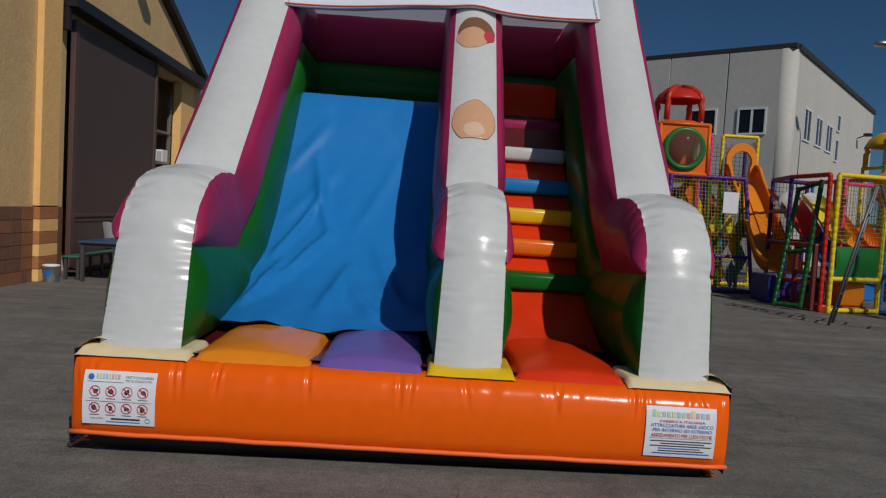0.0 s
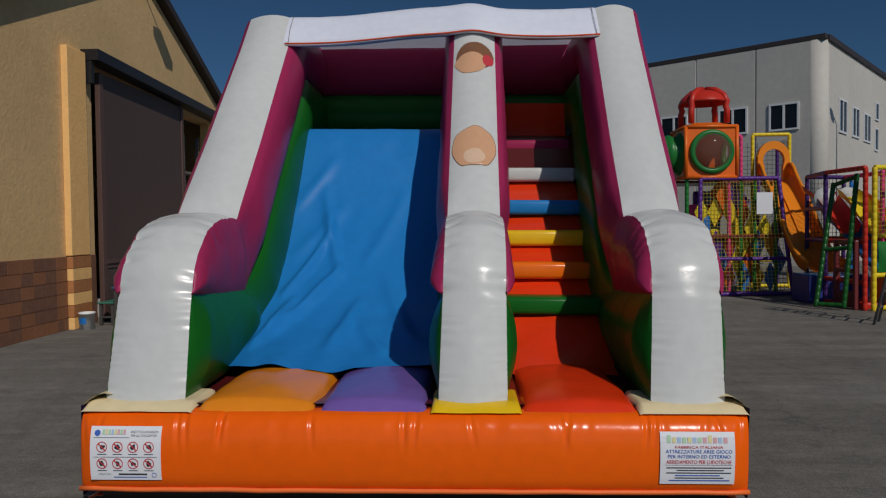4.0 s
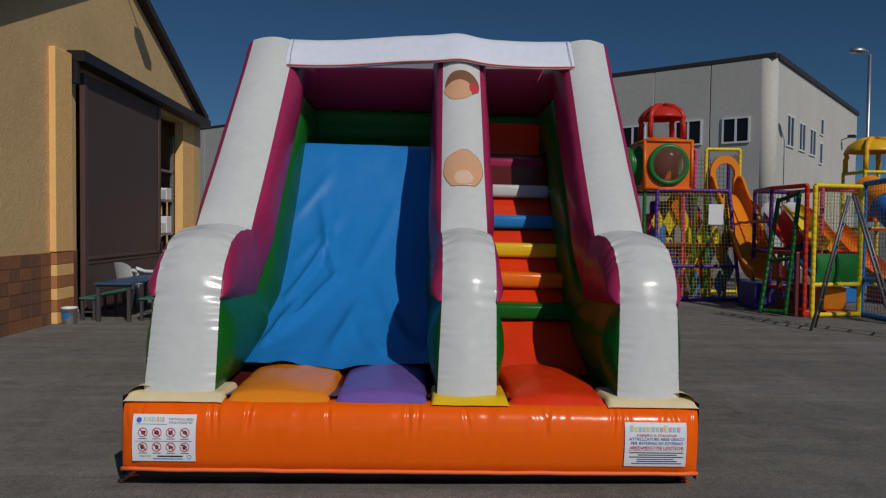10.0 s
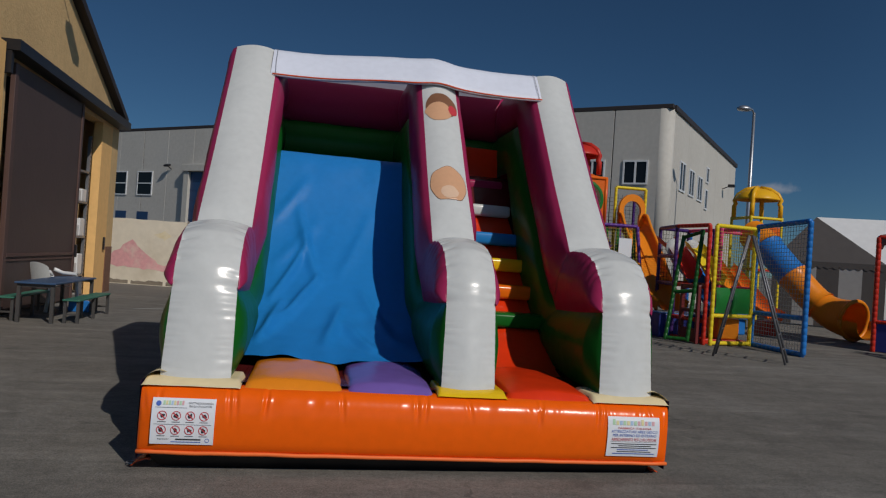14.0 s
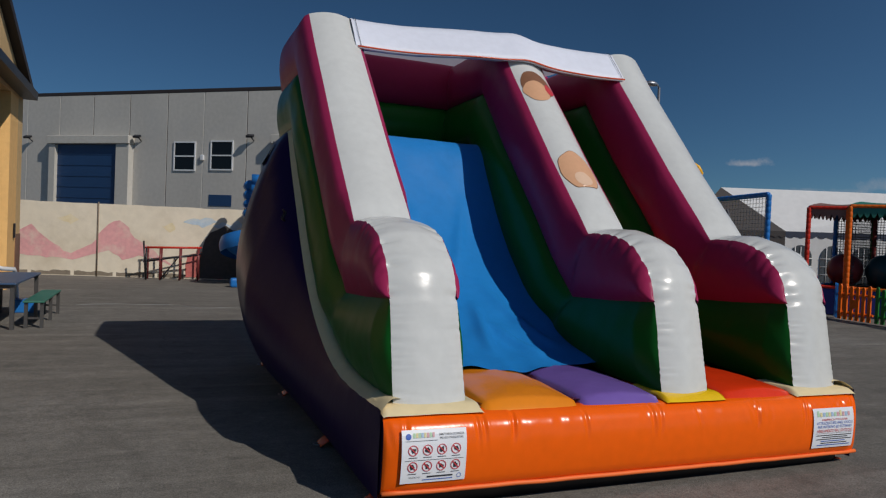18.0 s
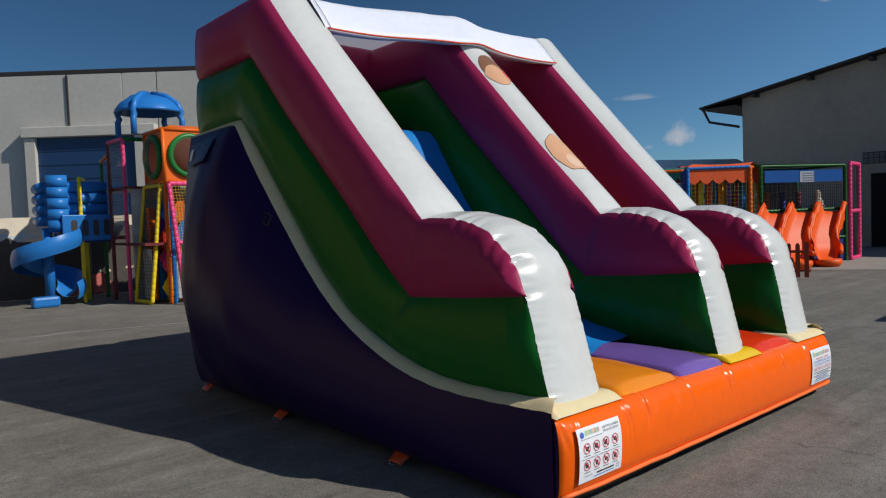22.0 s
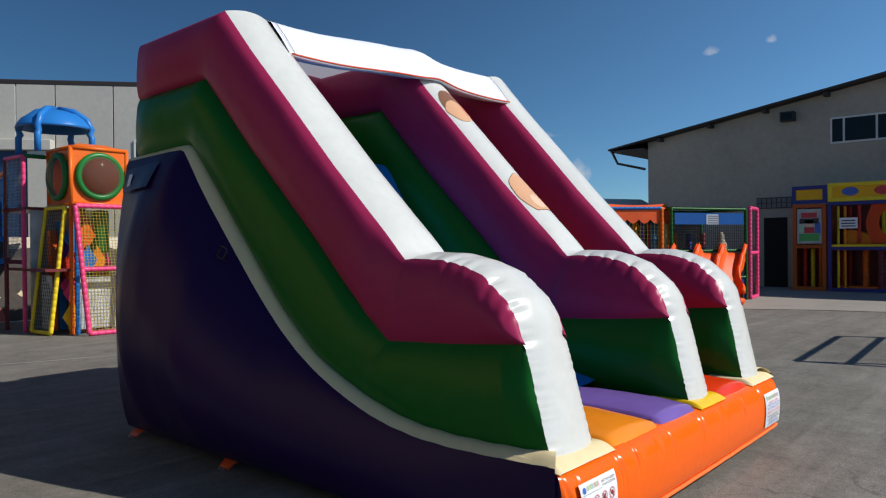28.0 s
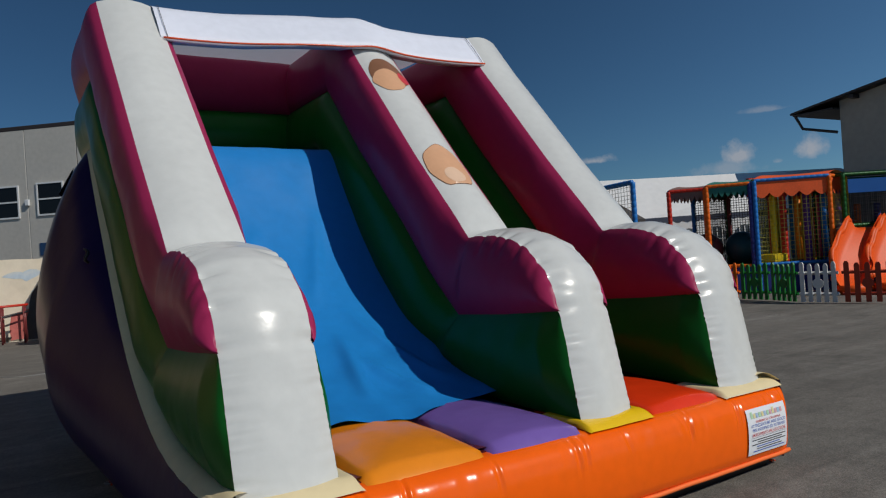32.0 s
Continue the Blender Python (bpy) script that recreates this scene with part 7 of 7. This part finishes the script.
CLOTH_BROWN = material("cloth_brown", (0.20, 0.10, 0.08), 0.8, var=0.15, bump=0.2)
CLOTH_GREEN = material("cloth_green", (0.015, 0.16, 0.12), 0.7, var=0.15, bump=0.2)
CLOTH_ORANGE = material("cloth_orange", (0.78, 0.095, 0.010), 0.7, var=0.15, bump=0.2)


SIGN_BLUE = plastic("sign_blue", (0.012, 0.075, 0.27))
NOTICE_GREY = material("notice_grey", (0.34, 0.38, 0.45), 0.5, var=0.05, bump=0.0)
INK_SOFT = material("ink_soft", (0.14, 0.15, 0.18), 0.5, var=0.0, bump=0.0)


def small_units():
    t, A, B, back = unit("ball_pool_unit", "canopied ball pool with a brown scalloped roof", (12.85, 10.25), (13.4, 9.5), 2.0, 2.85, CLOTH_BROWN, (P_RED, P_ORANGE, P_GREEN, P_BLUE), False, (0.93, 0.36))
    ball_mats = (P_MAROON, P_TEAL)
    for k, (dx, dy) in enumerate(((0.9, 0.2), (1.5, -0.5))):
        bm = lathe_bm([(0.45 * math.sin(a), 1.2 - 0.45 * math.cos(a)) for a in (math.pi * i / 12 for i in range(13))], 20)
        bmesh.ops.translate(bm, vec=(13.2 + dx, 9.9 + dy, 0), verts=bm.verts)
        part("ball", bm, ball_mats[k], t, "large glossy ball", True)
    up = Vector((0, 0, 1))
    net(t, A + back + up * 0.75, B + back + up * 0.75, B + back + up * 2.7, A + back + up * 2.7, NET_BLACK, 0.07, 0.009, "back_net")
    net(t, B + up * 0.75, B + back + up * 0.75, B + back + up * 2.7, B + up * 2.7, NET_BLACK, 0.08, 0.006, "side_net")
    t, A, B, back = unit("ball_pool_unit", "canopied ball pool with a green scalloped roof", (13.4, 9.45), (14.05, 8.6), 2.0, 2.9, CLOTH_GREEN, (P_ORANGE, P_NAVY, P_MAROON, P_MAROON), False, (0.93, 0.36))
    bx("back_board", t, P_RED, 14.9, 9.2, 2.6, 15.6, 9.3, 3.1)
    net(t, A + back + up * 0.75, B + back + up * 0.75, B + back + up * 2.7, A + back + up * 2.7, NET_BLACK, 0.07, 0.009, "back_net")
    net(t, B + up * 0.75, B + back + up * 0.75, B + back + up * 2.7, B + up * 2.7, NET_BLACK, 0.08, 0.006, "side_net")
    t, A, B, back = unit("ball_pool_unit", "netted ball pool with an orange scalloped canopy", (14.1, 8.5), (15.45, 7.28), 1.6, 2.95, CLOTH_ORANGE, (P_BLUE, P_ORANGE, P_YELLOW, P_YELLOW), True, (0.96, 0.27), 0.52, 5)
    rnd = random.Random(2)
    for k in range(10):
        f = rnd.random()
        p = A.lerp(B, f) + back * rnd.uniform(0.3, 0.9)
        post(t, p, p + Vector((0, 0, 2.6)), rnd.choice((P_RED, P_YELLOW, P_BLUE, P_PURPLE, P_GREEN)), 0.09, "roller")
    for k, m in enumerate((P_RED, P_YELLOW, P_BLUE, P_AMBER, P_YELLOW, P_PINK, P_BLUE, P_ORANGE)):
        p = A.lerp(B, 0.06 + 0.12 * k) + back * (0.55 + 0.1 * (k % 3))
        part("hanging_mat", tube_bm([p + Vector((0, 0, 0.8)), p + Vector((0.02, 0.03, 1.7)), p + Vector((0, 0, 2.7 - 0.2 * (k % 2)))], 0.085, 8), m, t, smooth=True)
    bx("seat", t, P_YELLOW, 14.5, 8.3, 0.78, 15.1, 8.9, 1.0, 0.04)
    # sign unit with triple slide
    t, A, B, back = unit("slide_unit", "green framed play unit with a blue sign board and orange slides", (15.85, 7.15), (18.65, 5.85), 2.0, 2.95, None, (P_FRAME_GREEN, P_FRAME_GREEN, P_FRAME_GREEN, P_FRAME_GREEN), False)
    along = (B - A).normalized()
    outw = Vector((along.y, -along.x, 0))
    if outw.y > 0:
        outw = -outw
    s0, s1 = A + along * 0.12 + outw * 0.02, B - along * 0.12 + outw * 0.02
    bm = bmesh.new()
    bm.faces.new([bm.verts.new(x) for x in (s0 + Vector((0, 0, 2.46)), s1 + Vector((0, 0, 2.46)), s1 + Vector((0, 0, 2.82)), s0 + Vector((0, 0, 2.82)))])
    part("sign_board", bm, SIGN_BLUE, t, "blue sign board")
    c0 = A.lerp(B, 0.45) + outw * 0.03
    bm = bmesh.new()
    bm.faces.new([bm.verts.new(x) for x in (c0 + Vector((0, 0, 2.46)), c0 + along * 0.5 + Vector((0, 0, 2.46)), c0 + along * 0.5 + Vector((0, 0, 2.78)), c0 + Vector((0, 0, 2.78)))])
    part("notice", bm, NOTICE_GREY, t)
    for k in range(4):
        c1 = c0 + outw * 0.004 + along * 0.06
        bm = bmesh.new()
        z = 2.72 - 0.07 * k
        bm.faces.new([bm.verts.new(x) for x in (c1 + Vector((0, 0, z - 0.02)), c1 + along * 0.46 + Vector((0, 0, z - 0.02)), c1 + along * 0.46 + Vector((0, 0, z + 0.02)), c1 + Vector((0, 0, z + 0.02)))])
        part("text_bar", bm, INK_SOFT, t)
    post(t, A + Vector((0, 0, 1.62)), B + Vector((0, 0, 1.62)), P_FRAME_GREEN, 0.05, "rail")
    net(t, A + Vector((0, 0, 1.65)), B + Vector((0, 0, 1.65)), B + Vector((0, 0, 2.44)), A + Vector((0, 0, 2.44)), NET_BLACK, 0.08, 0.008)
    net(t, A + back + Vector((0, 0, 0.75)), B + back + Vector((0, 0, 0.75)), B + back + Vector((0, 0, 2.9)), A + back + Vector((0, 0, 2.9)), NET_BLACK, 0.06, 0.018, "back_net")
    roof = bmesh.new()
    roof.faces.new([roof.verts.new(q + Vector((0, 0, 3.01))) for q in (A, B, B + back, A + back)])
    part("roof_sheet", roof, CLOTH_GREEN, t, "dark green roof sheet")
    for k, m in enumerate((P_RED, P_PURPLE, P_ORANGE, P_NAVY, P_MAROON)):
        p = A.lerp(B, 0.1 + 0.2 * k) + back * 0.8
        post(t, p, p + Vector((0, 0, 2.2)), m, 0.1, "roller")
    # pink end frame
    e = thing("end_frame", "pink padded end frame of the play row", "frame")
    P0 = B + along * 0.18
    Q = P0 + Vector((1.2, 0.16, 0))
    frame_net(e, P0 + Vector((0, 0, 0.05)), Q + Vector((0, 0, 0.05)), Q + Vector((0, 0, 3.0)), P0 + Vector((0, 0, 3.0)), P_PINK, NET_BLACK, 0.07, 0.5, 0.3)
    # three lanes of slide
    fall = Vector((-0.96, -0.28, 0))
    for k in range(3):
        s = thing("toddler_slide", "orange wavy toddler slide", "slide", group="row of toddler slides")
        top = A.lerp(B, 0.17 + 0.325 * k) + outw * 0.06
        run = ((0.0, 1.55), (0.25, 1.50), (0.7, 1.12), (1.0, 0.78), (1.2, 0.50), (1.5, 0.32), (1.95, 0.20))
        pts = [top + fall * q + along * w + Vector((0, 0, z)) for (q, z), w in zip(run, (0.0, -0.02, -0.16, -0.26, -0.20, -0.02, 0.02))]
        part("chute", chute_bm(pts, 0.92, 0.34, along), SLIDE_ORANGE, s, smooth=True)
        line = resample(smooth_line(pts, 2), 26)
        for q in (-1, 1):
            wave = [p + along * 0.47 * q + Vector((0, 0, 0.20 + 0.05 * math.sin(i * 0.95) * (1 if i < 20 else 0.3))) for i, p in enumerate(line)]
            part("side_rail", tube_bm(wave, 0.07, 8), SLIDE_ORANGE, s, smooth=True)
            part("side_skirt", grid_bm(lambda u, v, q=q, line=line, wave=wave: wave[min(int(round(u * 25)), 25)] - Vector((0, 0, v * min(0.5, wave[min(int(round(u * 25)), 25)].z - 0.04))), 26, 4), SLIDE_ORANGE, s, smooth=True)
        foot = pts[-1]
        part("foot", lathe_bm([(0.0, 0.013), (0.30, 0.013), (0.38, 0.12), (0.36, 0.22), (0.0, 0.2)], 16), SLIDE_ORANGE, s, smooth=True).location = (foot.x, foot.y, 0)
    # small pale animal figure on the deck
    f = thing("animal_figure", "small pale plastic animal figure on the slide deck", "figure")
    p = A.lerp(B, 0.72) + back * 0.1
    bm = lathe_bm([(0.0, 1.5), (0.16, 1.52), (0.2, 1.7), (0.15, 1.9), (0.09, 2.0), (0.11, 2.1), (0.06, 2.2), (0.0, 2.22)], 14)
    bmesh.ops.translate(bm, vec=(p.x, p.y, 0), verts=bm.verts)
    part("body", bm, PALE_FIGURE, f, smooth=True)
    bx("stand", f, P_GREEN, p.x - 0.2, p.y - 0.2, 0.02, p.x + 0.2, p.y + 0.2, 1.498)


SLIDE_ORANGE = plastic("slide_orange", (0.74, 0.088, 0.006), 0.5)
PALE_FIGURE = material("pale_figure", (0.6, 0.5, 0.36), 0.6)
small_units()


FENCE_WHITE = plastic("fence_white", (0.66, 0.66, 0.64))
FENCE_RED = plastic("fence_red", (0.36, 0.05, 0.025))


def picket_fence(y0, y1, x0, x1, mat, n, label):
    f = thing("picket_fence", label, "fence", group="coloured fence panels")
    a, b = Vector((x0, y0, 0)), Vector((x1, y1, 0))
    d = (b - a).normalized()
    w = (b - a).length / n
    nor = d.cross(Vector((0, 0, 1)))
    for k in range(n):
        c = a + d * (w * (k + 0.5))
        h = 0.86 if k not in (0, n - 1) else 0.9
        hw = w * 0.26
        out = [(-hw, 0.03), (hw, 0.03), (hw, h - 0.05), (hw * 0.5, h), (-hw * 0.5, h), (-hw, h - 0.05)]
        bm = extrude_bm(out, -0.02, 0.02, "xz")
        bmesh.ops.transform(bm, matrix=Matrix(((d.x, nor.x, 0, c.x), (d.y, nor.y, 0, c.y), (0, 0, 1, 0), (0, 0, 0, 1))), verts=bm.verts)
        part("picket", bm, mat, f)
    for z in (0.2, 0.66):
        p, q = a + nor * -0.035, b + nor * -0.035
        part("rail", tube_bm([p + Vector((0, 0, z)), q + Vector((0, 0, z))], 0.035, 4), mat, f)
    c = a.lerp(b, 0.5) + Vector((0, 0, 0.43))
    bm = lathe_bm([(0.0, -0.025), (0.11, -0.025), (0.11, 0.025), (0.0, 0.025)], 14, axis="y")
    bmesh.ops.transform(bm, matrix=Matrix(((d.x, nor.x, 0, c.x), (d.y, nor.y, 0, c.y), (0, 0, 1, c.z), (0, 0, 0, 1))), verts=bm.verts)
    part("boss", bm, mat, f)


picket_fence(9.35, 9.0, 12.9, 12.55, P_BLUE, 3, "blue plastic picket fence panel")
picket_fence(8.95, 7.95, 12.5, 12.45, P_ORANGE, 6, "orange plastic picket fence panel")
picket_fence(7.9, 7.1, 12.45, 12.4, P_GREEN, 5, "green plastic picket fence panel")
picket_fence(7.05, 6.3, 12.4, 12.2, P_GREEN, 5, "green plastic picket fence panel")
picket_fence(6.25, 5.45, 12.2, 12.35, FENCE_WHITE, 5, "pale grey plastic picket fence panel")
picket_fence(5.4, 4.5, 12.4, 12.75, FENCE_RED, 5, "brownish red plastic picket fence panel")


P_RED_DEEP = plastic("plastic_deep_red", (0.62, 0.065, 0.01))


def panel_wall():
    """Front of the play house by the grey building."""
    h = thing("play_house", "play house front with bright framed panels and nets", "play structure")
    X = 24.4
    def ring(y0, y1, z0, z1, mat, t=0.14, name="panel_frame"):
        bx(name, h, mat, X - 0.1, y0, z0, X, y1, z0 + t, 0.01)
        bx(name, h, mat, X - 0.1, y0, z1 - t, X, y1, z1, 0.01)
        bx(name, h, mat, X - 0.1, y0, z0 + t, X, y0 + t, z1 - t, 0.01)
        bx(name, h, mat, X - 0.1, y1 - t, z0 + t, X, y1, z1 - t, 0.01)
    ring(4.78, 6.0, 3.32, 4.0, P_NAVY)
    bx("banner", h, P_GOLD, X - 0.05, 4.92, 3.46, X - 0.02, 5.86, 3.86)
    ring(4.80, 5.98, 0.02, 3.30, P_BRICK)
    bx("panel_rail", h, P_BRICK, X - 0.09, 4.94, 1.62, X, 5.84, 1.76)
    bx("poster", h, PRINT_PALE, X - 0.06, 4.96, 1.80, X - 0.03, 5.82, 3.12, label="printed poster with plain coloured shapes")
    for y0, y1, z0, z1, m in ((5.12, 5.68, 2.78, 2.98, INK_RED), (5.06, 5.74, 2.56, 2.76, INK), (5.24, 5.56, 2.44, 2.70, TAN_PALE), (5.22, 5.58, 2.2, 2.42, INK_RED), (5.0, 5.2, 2.2, 2.6, INK_BLUE), (5.05, 5.75, 1.9, 2.18, INK_GREEN), (5.55, 5.75, 2.25, 2.5, PASTEL_GREEN)):
        bx("print_patch", h, m, X - 0.066, y0, z0, X - 0.0605, y1, z1, 0.002)
    ring(0.2, 4.74, 3.36, 4.05, P_YELLOW)
    bx("banner", h, P_GOLD, X - 0.05, 0.34, 3.5, X - 0.02, 4.6, 3.91)
    for y, m in ((4.0, INK_BLUE), (2.95, INK_RED), (1.8, INK_GREEN), (0.9, INK_BLUE)):
        bm = lathe_bm([(0, 0), (0.2, 0), (0.2, -0.008), (0, -0.008)], 14, axis="x")
        bmesh.ops.transform(bm, matrix=Matrix.Translation((X - 0.052, y, 3.72)) @ Matrix.Diagonal((1, 1.4, 0.8, 1)), verts=bm.verts)
        part("print_spot", bm, m, h)
    ring(0.2, 4.74, 0.02, 3.34, P_NAVY, 0.12)
    bx("panel_rail", h, P_YELLOW, X - 0.09, 0.32, 1.68, X, 4.62, 1.76)
    bx("panel_rail", h, P_NAVY, X - 0.09, 0.32, 1.55, X, 4.62, 1.67)
    # orange moulded wall with a round opening, inside
    bm = bmesh.new()
    n = 32
    inner, outer = [], []
    for k in range(n):
        a = 2 * math.pi * k / n
        ca, sa = math.cos(a), math.sin(a)
        q = 1 / max(abs(ca), abs(sa))
        inner.append(bm.verts.new((X + 0.2, 2.55 + 0.58 * ca, 2.55 + 0.58 * sa)))
        outer.append(bm.verts.new((X + 0.2, 2.55 + 1.0 * (0.3 * q + 0.7) * ca, 2.5 + 0.74 * q * sa)))
    for k in range(n):
        bm.faces.new((outer[k], outer[(k + 1) % n], inner[(k + 1) % n], inner[k]))
    part("round_opening", bm, P_RED_DEEP, h, "red-orange moulded wall with a round opening")
    out = [(4.3, 1.77), (4.3, 2.30), (3.9, 2.28), (3.55, 2.16), (3.3, 1.98), (3.2, 1.77)]
    part("inner_slide", extrude_bm(out, X + 0.3, X + 0.9, "yz"), P_AMBER, h)
    bx("back_panel", h, P_MAROON, X + 1.25, 0.3, 0.02, X + 1.3, 5.9, 3.3)
    bx("side_panel", h, P_BRICK, X + 0.02, 5.93, 0.02, X + 1.24, 5.97, 3.3)
    bx("side_panel", h, P_BRICK, X + 0.02, 4.755, 0.02, X + 1.24, 4.795, 3.3)
    for y, z0, z1, m, q in ((4.45, 0.05, 3.2, P_YELLOW, 0.05), (4.22, 0.05, 3.2, P_AMBER, 0.05), (3.75, 1.8, 3.2, P_RED, 0.06), (3.05, 0.05, 1.55, P_MAROON, 0.12)):
        post(h, (X + 0.18, y, z0), (X + 0.18, y, z1), m, q, "inner_post")
    part("pool_rim", tube_bm([(X + 0.15, 2.6 - 1.9 * k / 16, 1.35 - 0.5 * math.sin(math.pi * k / 16)) for k in range(17)], 0.04, 8), P_BLUE, h, smooth=True)
    out = [(3.05, 0.05), (2.75, 1.5), (2.55, 1.5), (2.45, 0.9), (2.6, 0.05)]
    part("inner_arch", extrude_bm(out, X + 0.22, X + 0.32, "yz"), P_RED_DEEP, h)
    bx("inner_panel", h, P_BLUE, X + 0.8, 1.5, 1.8, X + 0.85, 2.3, 3.1)
    bx("notice", h, PAPER, X - 0.115, 3.75, 2.35, X - 0.105, 4.35, 2.75)
    for k in range(3):
        bx("text_bar", h, INK, X - 0.119, 3.82, 2.42 + 0.1 * k, X - 0.116, 4.28, 2.46 + 0.1 * k)
    for k, m in enumerate((P_YELLOW, P_RED, P_ORANGE, P_MAROON, P_ORANGE, P_RED)):
        post(h, (X + 0.5, 0.6 + 0.75 * k, 0.02), (X + 0.5, 0.6 + 0.75 * k, 1.6), m, 0.12, "roller")
    for k, m in enumerate((P_ORANGE, P_YELLOW, P_RED)):
        post(h, (X + 0.4, 5.1 + 0.28 * k, 0.02), (X + 0.4, 5.1 + 0.28 * k, 1.6), m, 0.08, "roller")
    for k, m in enumerate((P_YELLOW, P_ORANGE, P_YELLOW, P_RED)):
        post(h, (X + 0.9, 0.9 + 1.1 * k, 0.02), (X + 0.9, 0.9 + 1.1 * k, 3.2), m, 0.07, "inner_post")
    bx("inner_deck", h, P_RED, X + 0.25, 0.4, 1.58, X + 1.2, 4.5, 1.66)
    bx("inner_mat", h, P_ORANGE, X + 0.25, 0.4, 0.02, X + 1.2, 4.5, 0.2, 0.03)


panel_wall()
